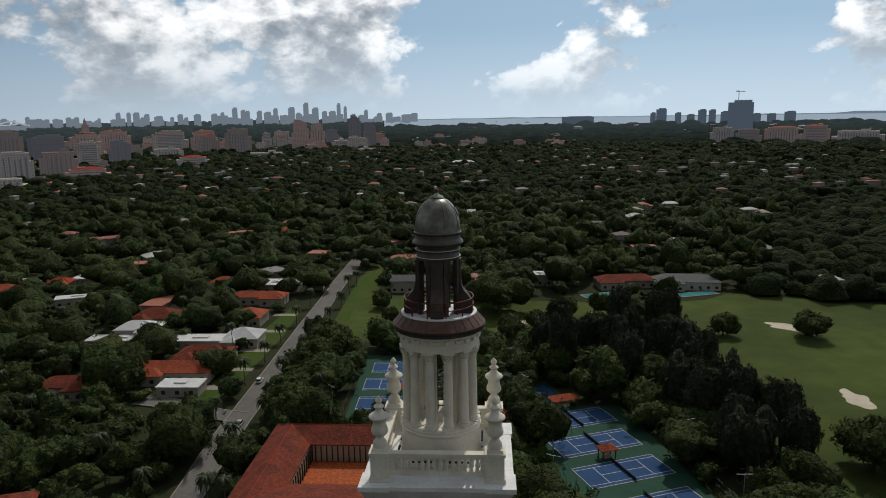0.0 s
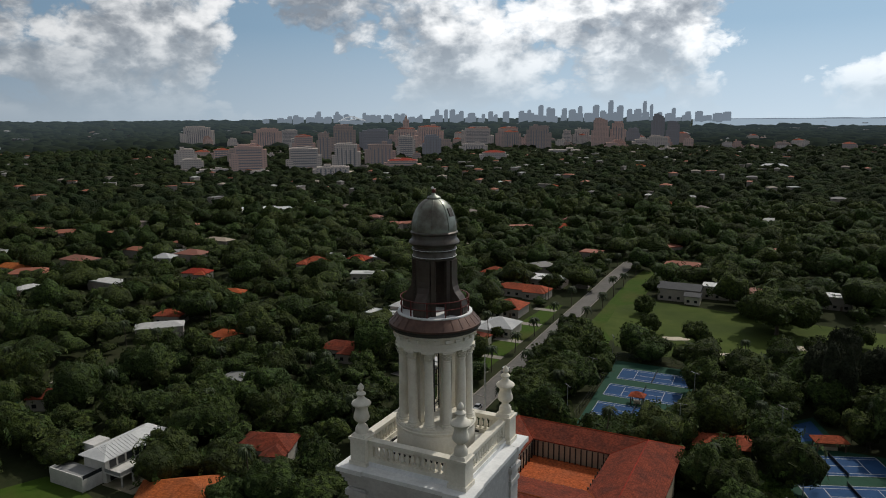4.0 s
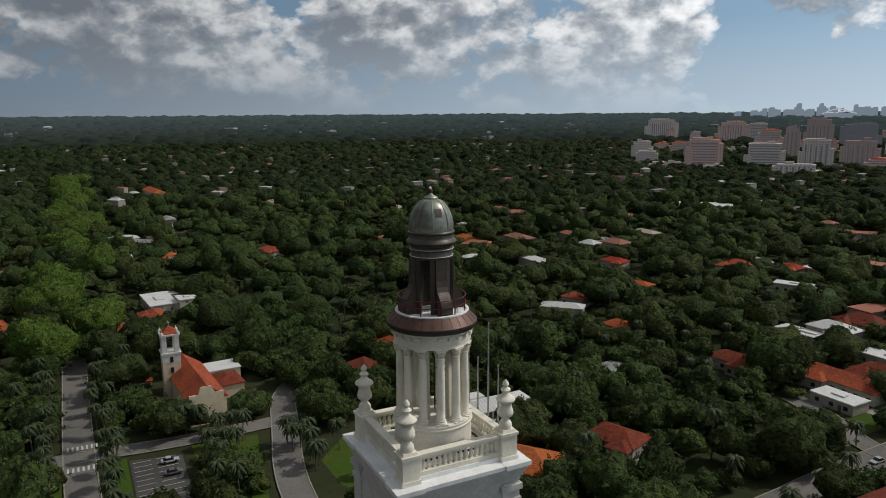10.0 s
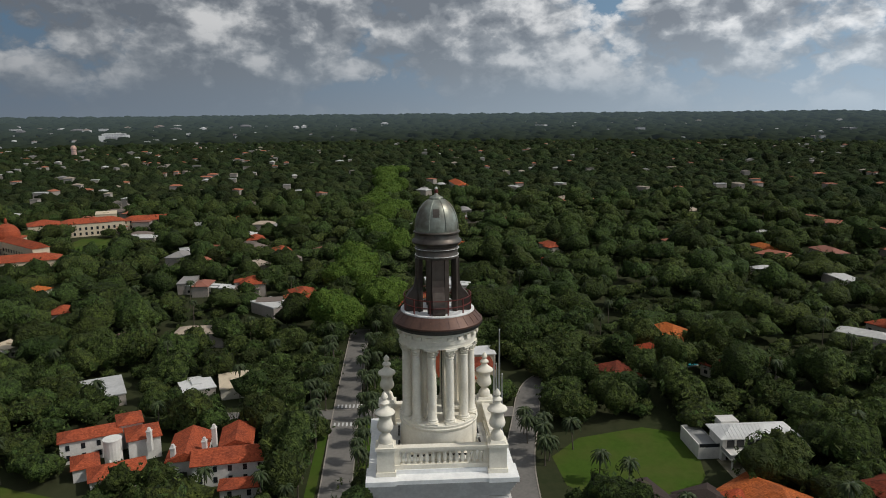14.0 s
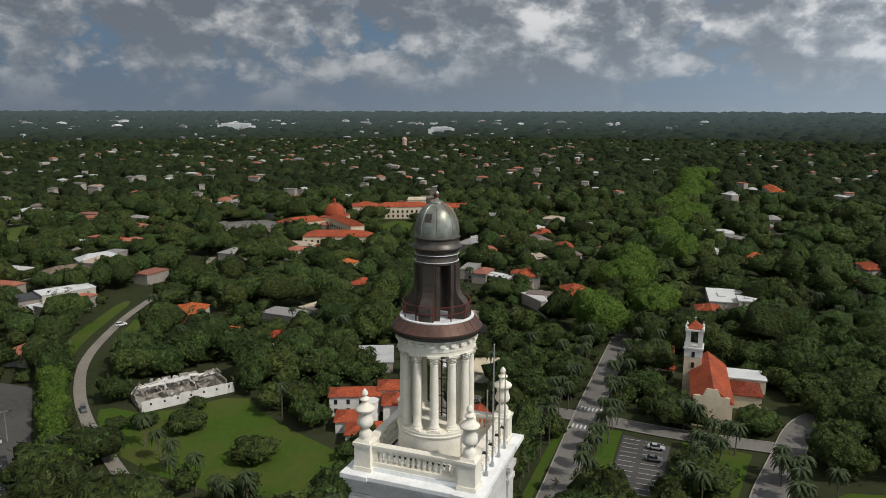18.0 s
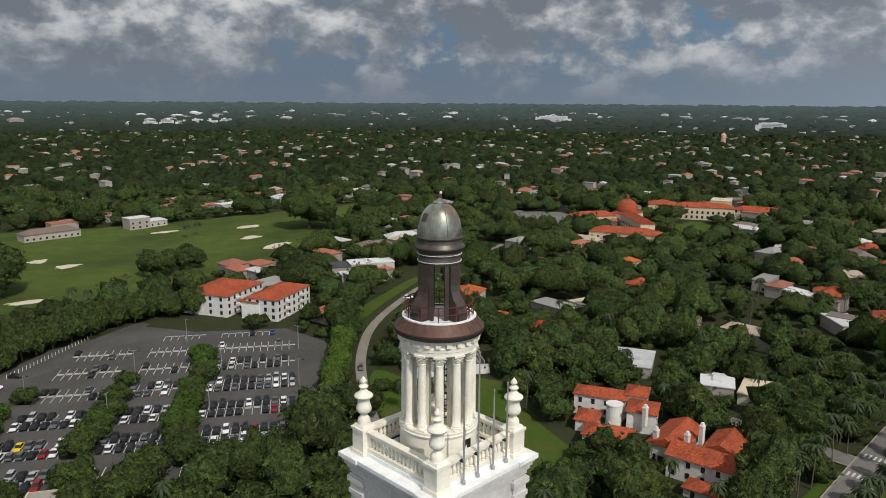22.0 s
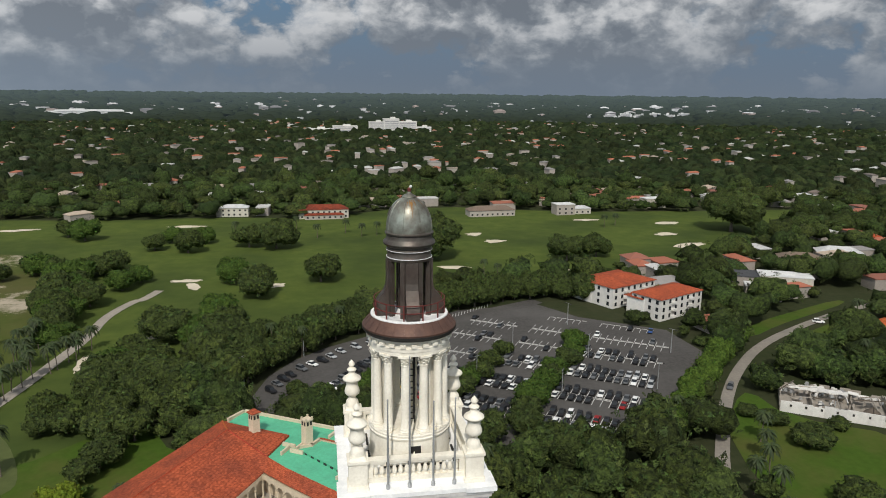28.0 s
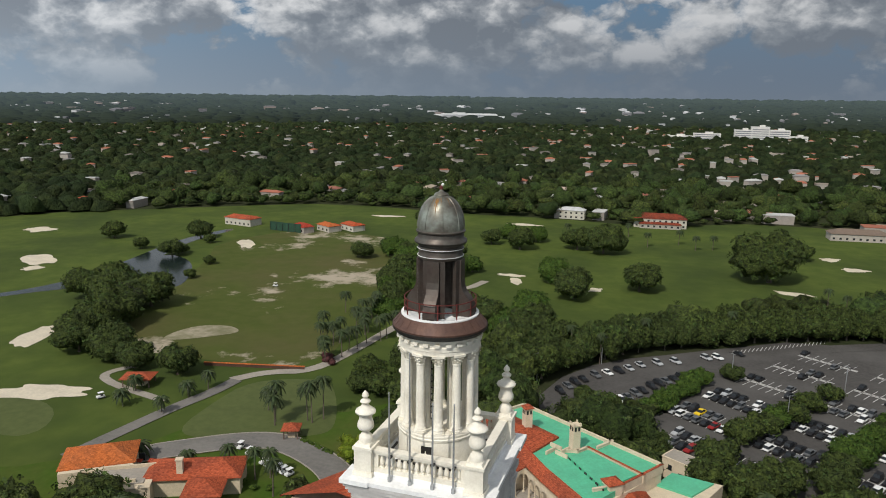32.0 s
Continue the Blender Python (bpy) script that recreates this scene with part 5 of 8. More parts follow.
def make_modern_house():
    """Two storeys in an L, with a roof terrace at one end and an open court in the corner, still being built."""
    t = thing("modern_house", "modern white two-storey house with pale tiled roof, under construction", "house")
    part("wall", Shape().box(-140.4, 91, 0, 8, 20, 6.2), WALL, t)
    part("wall", Shape().box(-134.2, 96.6, 0, 6.6, 8.4, 6.2), WALL, t)
    part("low_wall", Shape().box(-144, 78.2, 0, 12.4, 5.8, 3.2), WALL, t)
    part("parapet", Shape().box(-144, 75.4, 3.2, 12.4, 0.25, 0.9).box(-150.1, 78.2, 3.2, 0.25, 5.8, 0.9), WALL, t)
    part("terrace", Shape().box(-144, 78.2, 3.2, 12.0, 5.4, 0.12), GREY_ROOF, t)
    part("glass_screen", Shape().box(-137.9, 78.2, 3.2, 0.06, 5.8, 1.0), GLASS, t)
    part("roof", Shape().hip(-140.4, 91, 6.2, 8, 20, 1.9, eave=0.9, thick=0.25), WHITE_ROOF, t, "pale flat-tile hipped roof")
    part("roof", Shape().hip(-134.6, 96.6, 6.2, 8, 8.4, 1.8, eave=0.9, thick=0.25), WHITE_ROOF, t)
    part("roof_box", Shape().box(-146.4, 86.5, 0, 4.2, 5.0, 7.4), WALL, t)
    for k in range(11):
        part("roof_batten", Shape().add([(-135.45, 82 + 1.0 * k, 6.47), (-135.45, 82.09 + 1.0 * k, 6.47), (-140.3, 82.09 + 1.0 * k, 8.38), (-140.3, 82 + 1.0 * k, 8.38), (-135.45, 82 + 1.0 * k, 6.55), (-135.45, 82.09 + 1.0 * k, 6.55), (-140.3, 82.09 + 1.0 * k, 8.46), (-140.3, 82 + 1.0 * k, 8.46)], [(4, 5, 6, 7), (0, 4, 7, 3), (1, 2, 6, 5), (0, 1, 5, 4)]), PALE_ROOF, t)
    part("balcony_slab", Shape().box(-133.6, 86.4, 3.05, 5.8, 11.6, 0.35), WALL, t)
    part("balcony_rail", Shape().box(-130.8, 86.4, 3.4, 0.08, 11.4, 0.95).box(-133.6, 80.7, 3.4, 5.6, 0.08, 0.95), GREY_ROOF, t)
    for k in range(4):
        part("post", Shape().box(-131.2, 81.4 + 3.3 * k, 0, 0.35, 0.35, 3.05), WALL, t)
    for k in range(4):
        part("window", Shape().box(-136.38, 83.2 + 2.6 * k, 3.7, 0.12, 2.0, 2.1), GLASS, t)
        # dark panels paint the shade inside the unglazed openings
        part("opening", Shape().box(-136.38, 83.2 + 2.6 * k, 0.3, 0.12, 2.2, 2.5), DARK_METAL, t, "unglazed dark opening")
    for z in (0.8, 3.8):
        part("window", Shape().box(-130.88, 96.6, z, 0.12, 3.4, 1.9), GLASS, t)
        part("window", Shape().box(-134.4, 92.36, z, 3.6, 0.12, 1.9), GLASS, t)
    part("site_floor", Shape().box(-131.5, 85.5, 0, 11, 11, 0.14), DUST, t, "sandy building yard")
    for k in range(5):
        part("timber", Shape().box(-128.4, 82.5 + 1.7 * k, 0.14, 0.25, 2.6, 0.2, 8 * k), BARK, t)
    OPEN.append([(-124, 76), (-126, 103), (-150, 104), (-154, 74)])


make_modern_house()


def make_church():
    t = thing("church", "white church with red tile roof and an ornate bell tower", "church")
    part("nave_wall", Shape().box(-198, 14, 0, 34, 11, 7.5, 4), CREAM, t)
    part("nave_roof", Shape().hip(-198, 14, 7.5, 34, 11, 4.2, 4, gable=True), CLAY, t, "bright red clay tile roof")
    part("aisle_wall", Shape().box(-204, 24.5, 0, 12, 9, 4.4, 4), CREAM, t)
    part("aisle_roof", Shape().hip(-204, 24.5, 4.4, 12, 9, 1.8, 4), OLD_CLAY, t)
    part("hall_wall", Shape().box(-217, 25, 0, 9, 12, 4.6, 4), CREAM, t)
    part("hall_roof", Shape().box(-217, 25, 4.6, 9.6, 12.6, 0.35, 4), WHITE_ROOF, t, "white flat hall roof")
    part("porch_gable", Shape().box(-180.6, 14.8, 0, 0.8, 10, 9.5, 4, 1.0).box(-180.6, 14.8, 9.5, 0.8, 5, 2.2, 4, 0.6), CREAM, t)
    tw = part("bell_tower", Shape().box(-208, 8.5, 12.6, 5.6, 5.6, 2.6).box(-208, 8.5, 15.2, 6.2, 6.2, 0.5).box(-208, 8.5, 21.2, 6.0, 6.0, 0.5), WALL, t, "white bell tower with open belfry")
    for sx in (-1, 1):
        for sy in (-1, 1):
            part("belfry_pier", Shape().box(-208 + 1.9 * sx, 8.5 + 1.9 * sy, 15.7, 1.5, 1.5, 5.5), WALL, tw)
            part("small_finial", Shape().lathe([(0.5, 21.7), (0.5, 22.2), (0.15, 22.6), (0.02, 23.4)], 8, -208 + 2.5 * sx, 8.5 + 2.5 * sy), WALL, tw)
    part("tower_shaft", Shape().box(-208, 8.5, 0, 5.5, 5.5, 12.6), CREAM, tw, "cream stone lower shaft")
    part("annexe_wall", Shape().box(-226, 0, 0, 26, 3.5, 4.5, 4).box(-214, -3, 0, 3.5, 9, 4.5, 4).box(-226, -7, 0, 26, 3.5, 4.2, 4), CREAM, t)
    part("annexe_roof", Shape().box(-226, 0, 4.5, 26.6, 4.2, 0.3, 4).box(-226, -7, 4.2, 26.6, 4.2, 0.3, 4), CLAY, t)
    part("bell", Shape().lathe([(0.7, 17.6), (0.55, 18.4), (0.15, 19.0)], 12, -208, 8.5), DARK_METAL, tw)
    part("tower_roof", Shape().hip(-208, 8.5, 21.7, 4.6, 4.6, 2.3, eave=0.2), CLAY, tw)
    part("cross", Shape().box(-208, 8.5, 23.9, 0.15, 0.15, 1.8).box(-208, 8.5, 25.0, 0.15, 0.9, 0.15), WALL, tw)
    for z in (4, 9, 12.5):
        part("window", Shape().box(-205.15, 8.5, z, 0.12, 1.0, 1.8), GLASS, tw)
    for i in range(6):
        part("window", Shape().box(-212 + 5 * i, 8.2 + 0.35 * i, 2.5, 1.1, 0.3, 3.0, 4), GLASS, t)
    OPEN.append([(-220, 3), (-178, 6), (-178, 22), (-196, 36), (-218, 36)])
    OPEN.append([(-178, 20), (-174, 8), (-158, 12), (-150, 24), (-176, 26)])


make_church()


def make_villa(label, wings, extras):
    """A villa of several hipped wings: x, y, length, width, height, turn, gabled."""
    t = thing("villa", label, "villa", "villas by the lawn")
    for x, y, w, l, h, a, g in wings:
        part("wall", Shape().box(x, y, 0, w, l, h, a), WALL, t)
        part("roof", Shape().hip(x, y, h, w, l, l * 0.24, a, gable=g), CLAY, t, "dark red barrel-tile roof")
        c, s = math.cos(radians(a)), math.sin(radians(a))
        for i in range(max(2, int(w / 3.2))):
            u = -w / 2 + w * (i + 0.5) / max(2, int(w / 3.2))
            for side in (-1, 1):
                for z in ([1.0, 3.8] if h > 5 else [1.0]):
                    part("window", Shape().box(x + u * c - side * l / 2 * s, y + u * s + side * l / 2 * c, z, 1.0, 0.16, 1.5, a), GLASS, t)
        FOOT.append((x, y, w * 0.62))
    for kind, x, y, z in extras:
        if kind == "turret":
            part("turret", Shape().lathe([(2.3, 0), (2.3, z), (2.45, z + 0.1), (2.45, z + 0.4), (2.2, z + 0.4)], 18, x, y), WALL, t, "round white stair turret")
        elif kind == "chimney":
            part("chimney", Shape().box(x, y, 3, 1.3, 1.1, z - 3).box(x, y, z, 1.5, 1.3, 0.3).box(x, y, z + 0.3, 1.1, 0.9, 0.8, 0, 0.6), WALL, t)
        elif kind == "arch":
            # solid dark slab painted as the shade of an open arch
            part("arch_opening", Shape().box(x, y, 0.3, 0.3, 1.8, 2.6), DARK_METAL, t)
        else:
            part("terrace_wall", Shape().box(x, y, 0, 9, 0.5, z, 25), WALL, t)


make_villa("white villa with red barrel-tile roofs and a round stair turret",
           ((-153, -87, 15, 7, 6.2, 114, False), (-153, -73, 9, 8, 6.0, 24, False), (-160, -79, 8, 6, 7.0, 24, False), (-137, -74, 13, 8, 3.4, 114, False), (-142, -84, 8, 6, 3.4, 24, False)),
           (("turret", -147.5, -79, 6.6), ("chimney", -148, -69.5, 8.4), ("terrace", -143, -78, 2.0)))
make_villa("white villa with dark red tile gables, arcade and several chimneys",
           ((-144, -58, 16, 9, 5.6, 8, True), (-138, -46, 18, 9, 5.8, 98, True), (-150, -47, 12, 8, 5.2, 8, True), (-128.5, -42, 9, 5, 3.0, 98, False)),
           (("chimney", -146, -52, 9.6), ("chimney", -137, -60, 8.6), ("chimney", -140, -53, 8.8), ("arch", -135.8, -60, 0), ("arch", -135.5, -57.4, 0)))


def make_club(x, y, w, d, turn):
    t = thing("apartment_block", "white three-storey apartment block with red tile hipped roofs", "apartment block", "blocks by the golf course", at=pose(x, y, 0, 0, 0, turn))
    part("wall", Shape().box(0, 0, 0, w, d, 9.2), WALL, t)
    part("wall", Shape().box(w * 0.36, -d * 0.35, 0, w * 0.3, d * 0.6, 7.4), WALL, t)
    part("roof", Shape().hip(0, 0, 9.2, w, d, 2.6), CLAY, t)
    part("roof", Shape().hip(w * 0.36, -d * 0.42, 7.4, w * 0.3, d * 0.6, 1.6), CLAY, t)
    for f in range(3):
        for i in range(7):
            for s in (-1, 1):
                part("window", Shape().box(-w / 2 + w * (i + 0.5) / 7, s * d / 2, 1.0 + 3 * f, 1.3, 0.14, 1.7), GLASS, t)
        for i in range(4):
            for s in (-1, 1):
                part("window", Shape().box(s * w / 2, -d / 2 + d * (i + 0.5) / 4, 1.0 + 3 * f, 0.14, 1.3, 1.7), GLASS, t)
        for i in (1, 4):
            part("balcony", Shape().box(-w / 2 + w * (i + 1) / 7, d / 2 + 0.6, 0.6 + 3 * f, 2.6, 1.2, 0.9), WALL, t)
    FOOT.append((x, y, max(w, d) / 2 + 4))
    FOOT.append((x + 9, y + 14, 9))


make_club(-126.7, -268.4, 28, 22, 26)
make_club(-140.5, -245.5, 28, 15, 27)


def make_ruin():
    """A house half pulled down: standing front walls, broken roof slabs and heaped debris."""
    t = thing("demolished_building", "roofless white building being demolished, with rubble on top", "building", at=pose(-145.8, -147.8, 0, 0, 0, -32.5) @ Matrix.Diagonal((0.85, 1, 1, 1)))
    rnd = random.Random(5)
    for x0, y0, x1, y1, top in ((-17, 10, 17, 10, 3.3), (-17, -10, 17, -10, 2.4), (17, -10, 17, 10, 2.8), (-17, -10, -17, 10, 3.0), (7, -8, 7, 9, 3.6), (-6, -6, -6, 9, 3.2)):
        n = round(math.hypot(x1 - x0, y1 - y0) / 3.4)
        for i in range(n):
            f = (i + 0.5) / n
            h = top * (rnd.uniform(0.85, 1.1) if y0 == y1 == 10 else rnd.choice((0.35, 0.7, 1.0, 1.1)))
            part("wall", Shape().box(x0 + (x1 - x0) * f, y0 + (y1 - y0) * f, 0, 3.4 if y0 == y1 else 0.4, 0.4 if y0 == y1 else 3.4, h), WALL if y0 == y1 == 10 else CONCRETE, t)
    for i in range(7):
        part("window", Shape().box(-15 + 4.8 * i, 10.22, 1.9, 0.7, 0.08, 0.7), DARK_METAL, t)
    part("floor_slab", Shape().box(0, 0, 0, 34, 20, 0.35), CONCRETE, t)
    for i in range(9):
        part("roof_slab", Shape().box(-13 + 3.2 * i, -2.5 + rnd.uniform(-1, 1), 3.4 + 0.15 * (i % 3), 3.4, 1.6 + rnd.uniform(0, 2.4), 0.3, rnd.uniform(-14, 14)), WALL, t, "broken pale roof slab")
    for i in range(12):
        part("roof_beam", Shape().box(rnd.uniform(-15, 15), rnd.uniform(-4, 7), 3.6 + rnd.uniform(0, 0.5), rnd.uniform(5, 11), 0.25, 0.3, rnd.choice((0, 90, 20, 70)) + rnd.uniform(-8, 8)), rnd.choice((WALL, CONCRETE, BARK)), t)
    for i in range(80):
        x, y = rnd.gauss(3, 8), rnd.gauss(-3, 4)
        if abs(x) < 16 and abs(y) < 9:
            part("rubble", Shape().box(x, y, rnd.uniform(0.3, 3.0), rnd.uniform(0.5, 2.4), rnd.uniform(0.4, 1.6), rnd.uniform(0.3, 1.2), rnd.uniform(0, 90), 0.7), rnd.choice((CONCRETE, GREY_ROOF, WALL)), t)
    part("debris_heap", Shape().lathe([(3.4, 0.3), (2.6, 1.4), (1.2, 2.6), (0.1, 3.1)], 11, -12, 4), BARK, t, "heap of orange-brown debris")
    OPEN.append([(-122, -148), (-154, -124), (-170, -150), (-142, -172)])
    FOOT.append((-145, -147, 15))


make_ruin()


def make_school():
    t = thing("school", "large tile-roofed cream school building with a domed centre", "school", at=pose(0, 0, 0))
    for x, y, w, d, h, a, g in ((-385, -222, 44, 15, 9.5, 110, 0), (-430, -240, 46, 10, 11, 48, 1), (-432, -279, 34, 14, 9, 150, 0), (-452, -262, 18, 18, 11, 100, 0), (-521, -271, 22, 20, 10.5, 119, 0), (-533, -241, 46, 16, 10, 119, 0), (-566, -206, 44, 13, 7, 108, 0)):
        part("wall", Shape().box(x, y, 0, w, d, h, a), CREAM, t)
        part("roof", Shape().hip(x, y, h, w, d, 3.2, a, gable=bool(g)), CLAY, t)
        for i in range(int(w / 4)):
            u = -w / 2 + 4 * i + 2
            for z in (1.2, 5.0):
                part("window", Shape().box(x + u * math.cos(radians(a)) + d / 2 * math.sin(radians(a)), y + u * math.sin(radians(a)) - d / 2 * math.cos(radians(a)), z, 1.6, 0.2, 2.2, a), GLASS, t)
        for k in (-1, 1):
            for v in (-0.3, 0, 0.3):
                part("window", Shape().box(x + k * w / 2 * math.cos(radians(a)) - v * d * math.sin(radians(a)), y + k * w / 2 * math.sin(radians(a)) + v * d * math.cos(radians(a)), 4.6, 0.2, 1.3, 2.6, a), GLASS, t)
        FOOT.append((x, y, w / 2 + 2))
    part("arcade_roof", Shape().box(-376.5, -217.5, 4.2, 40, 4.5, 0.4, 110), CLAY, t)
    for k in range(9):
        part("arcade_post", Shape().box(-374.6 + 1.5 - 1.62 * k + 5.0, -216.8 - 17 + 4.45 * k, 0, 0.5, 0.5, 4.2, 20), CREAM, t)
    part("dome", Shape().lathe([(8, 11), (8, 14), (7.3, 16.5), (5.2, 19.4), (2.2, 21), (1.0, 21.2), (1.0, 23.5), (0.2, 25)], 20, -452, -262), CLAY, t)
    sheet("parking_lot", [(-453, -379), (-475, -339), (-462, -308), (-405, -290), (-372, -292), (-405, -333)], 0.05, ROAD, "pale asphalt yard before the school", "car park")
    sheet("lawn", [(-432, -226), (-465, -240), (-512, -240), (-515, -200), (-440, -205)], 0.04, LAWN, "school lawn with paths", "lawn")


make_school()


POOL = material("pool_water", (0.06, 0.34, 0.36), (0.05, 0.30, 0.33), 0.08, fine=0.8, coarse=0.2, bump=0.05, spec=0.6)
for px, py, pw, pd in ((-212.5, 100.5, 11, 5), (-212, 125, 8, 5), (-208.5, 148, 7, 5), (58.5, 326, 16, 5), (108, 328, 20, 6), (-255, -300, 9, 5)):
    pool = thing("swimming_pool", "small turquoise swimming pool with a pale stone rim", "pool", "garden pools", at=pose(px, py, 0, 0, 0, 20))
    part("rim", Shape().box(0, 0, 0, pw + 1.6, pd + 1.6, 0.18), CONCRETE, pool)
    part("water", Shape().box(0, 0, 0.18, pw, pd, 0.03), POOL, pool)
    FOOT.append((px, py, pw * 0.7))
house(-325, 17, 26, 12, 5, 5, "flat", WHITE_ROOF, label="white flat-roofed house complex beside the church", wings=((12, 10, 10, 8, 7), (-14, 6, 8, 10, 4)))
house(4, -505, 36, 13, 4, 6.5, "hip", OLD_CLAY, label="long white clubhouse with columns and dark red hipped roof", wings=((0, 8, 28, 5, 3.2),))
for hx, hy in ((231, -394), (217, -403), (203, -411)):
    house(hx, hy, 15, 8, -30, 4.0, "hip", ORANGE, label="small golf pavilion with a bright orange tile roof")
house(-447, 495, 60, 28, 45, 7, "flat", WHITE_ROOF, label="broad white flat-roofed hall above the trees")
house(-822, 67, 60, 14, 5, 8, "hip", ORANGE, label="long pale building with an orange roof far off")
house(-585, -250, 22, 16, 20, 10, "flat", CREAM, wall=CREAM, label="tan block beside the school")
house(-38, 336, 20, 10, 0, 6, "gable", SLATE, label="white gabled house behind the golf green", wings=((7, -6, 7, 6, 4),))
house(-19, 347, 19, 9, 2, 6.4, "flat", WHITE_ROOF, label="white two-storey house with a balcony by the course")
house(31, 350, 14, 9, -6, 6, "flat", WHITE_ROOF, label="white two-storey pool house by the course")

# ---- trees ----


def crown_points(seed, n, leaf, lobes=9, flat=0.62, spread=1.0, ring=20, rows=8):
    """A lumpy crown of unit radius and height 2 * flat on z = 0: a rough leafy hull with sprays of leaves standing out of it."""
    r = np.random.RandomState(seed)
    a = r.rand(lobes) * 2 * np.pi
    rad = np.sqrt(r.rand(lobes)) * 0.64 * spread
    c = np.stack([rad * np.cos(a), rad * np.sin(a), flat * (0.55 + 0.75 * r.rand(lobes) * (1 - 0.5 * rad))], 1)
    size = 0.27 + 0.20 * r.rand(lobes)
    mid = np.array([0, 0, flat * 0.6])
    rel = c - mid

    def reach(d):
        k = d @ rel.T
        disc = size ** 2 - (rel ** 2).sum(1) + k ** 2
        t = np.where(disc > 0, k + np.sqrt(np.maximum(disc, 0)), 0.0)
        return np.maximum(t.max(1), 0.30)

    d = r.normal(size=(n, 3))
    d[:, 2] = d[:, 2] * 0.8 + 0.25
    d /= np.linalg.norm(d, axis=1)[:, None]
    p = mid + d * (reach(d) * (0.85 + 0.15 * r.rand(n)))[:, None]
    nrm = d + 0.6 * r.normal(size=(n, 3))
    nrm /= np.linalg.norm(nrm, axis=1)[:, None]
    u = np.cross(nrm, r.normal(size=(n, 3)))
    u /= np.linalg.norm(u, axis=1)[:, None]
    w = np.cross(nrm, u)
    s = leaf * (0.5 + 0.9 * r.rand(n))[:, None]
    q = np.stack([p - u * s, p - w * s * 0.6 + nrm * s * 0.2, p + u * s, p + w * s * 0.6 - nrm * s * 0.15], 1)
    # the hull, ring by ring from the top down
    el = np.radians(np.linspace(76, -38, rows))
    az = np.arange(ring) * 2 * np.pi / ring
    e2 = el[:, None] + r.normal(size=(rows, ring)) * 0.3 / rows
    a2 = az[None] + r.normal(size=(rows, ring)) * 1.2 / ring + np.arange(rows)[:, None] * np.pi / ring
    hd = np.stack([np.cos(e2) * np.cos(a2), np.cos(e2) * np.sin(a2), np.sin(e2)], -1).reshape(-1, 3)
    hp = mid + hd * (reach(hd) * r.uniform(0.70, 1.0, len(hd)))[:, None]
    top = mid + np.array([0, 0, 1.0]) * reach(np.array([[0, 0, 1.0]]))[0] * 0.95
    core = np.concatenate([hp, top[None], np.array([[0, 0, flat * 0.18]])])
    m = len(hp)
    i = np.arange(ring)
    faces = [np.stack([i, (i + 1) % ring, np.full(ring, m)], 1), np.stack([m - ring + (i + 1) % ring, m - ring + i, np.full(ring, m + 1)], 1)]
    for k in range(rows - 1):
        a0, a1, b0, b1 = k * ring + i, k * ring + (i + 1) % ring, (k + 1) * ring + i, (k + 1) * ring + (i + 1) % ring
        faces += [np.stack([a0, b0, a1], 1), np.stack([a1, b0, b1], 1)]
    return q.reshape(-1, 3), core, np.concatenate(faces)


def crown_mesh(name, seed, n, leaf, mat, **kw):
    q, core, f = crown_points(seed, n, leaf, **kw)
    v = np.concatenate([q, core])
    return array_mesh(name, v, np.arange(len(q)).reshape(-1, 4), mat, f + len(q))


def trunk_mesh(name, h, r, limbs=5, seed=1, reach=0.5):
    rnd = random.Random(seed)
    s = Shape().lathe([(r * 1.5, 0), (r, 0.15 * h), (r * 0.8, h)], 8)
    for i in range(limbs):
        a = 2 * math.pi * i / limbs + rnd.random()
        x1, y1, z1 = reach * math.cos(a), reach * math.sin(a), h * (1.35 + 0.3 * rnd.random())
        p0, p1 = Vector((0, 0, h * 0.8)), Vector((x1, y1, z1))
        d = (p1 - p0).normalized()
        u = d.orthogonal().normalized()
        w = d.cross(u)
        vs = []
        for p, q in ((p0, r * 0.6), (p1, r * 0.25)):
            vs += [tuple(p + (u * math.cos(t) + w * math.sin(t)) * q) for t in (0, 1.57, 3.14, 4.71)]
        s.add(vs, [(k, (k + 1) % 4, 4 + (k + 1) % 4, 4 + k) for k in range(4)])
    return s.mesh(name, BARK)


CROWNS = {}
for kind, n, leaf, kw in (("dark", 460, 0.085, {"lobes": 18}), ("bright", 460, 0.085, {"lobes": 18}), ("fig", 460, 0.06, {"lobes": 24}), ("pine", 520, 0.09, {"lobes": 17, "flat": 0.75}), ("yellow", 520, 0.09, {})):
    CROWNS[kind] = [crown_mesh("crown", 10 * s + len(kind), n, leaf, (SPRAY[kind], HULL[kind]), ring=30, rows=12, **kw) for s in range(6 if kind == "dark" else 3)]
TRUNKS = [trunk_mesh("trunk", 0.5, 0.045, 5, s, 0.4) for s in range(3)]
TREE_LABELS = {"fig": "bright-green fig tree with a broad leafy crown", "dark": "broad dark-green shade tree with a dense uneven crown", "bright": "fresh green tree with a rounded leafy crown", "pine": "tall dark feathery pine with a ragged crown", "yellow": "yellow-green flowering tree beside the hotel drive"}
rnd = random.Random(11)


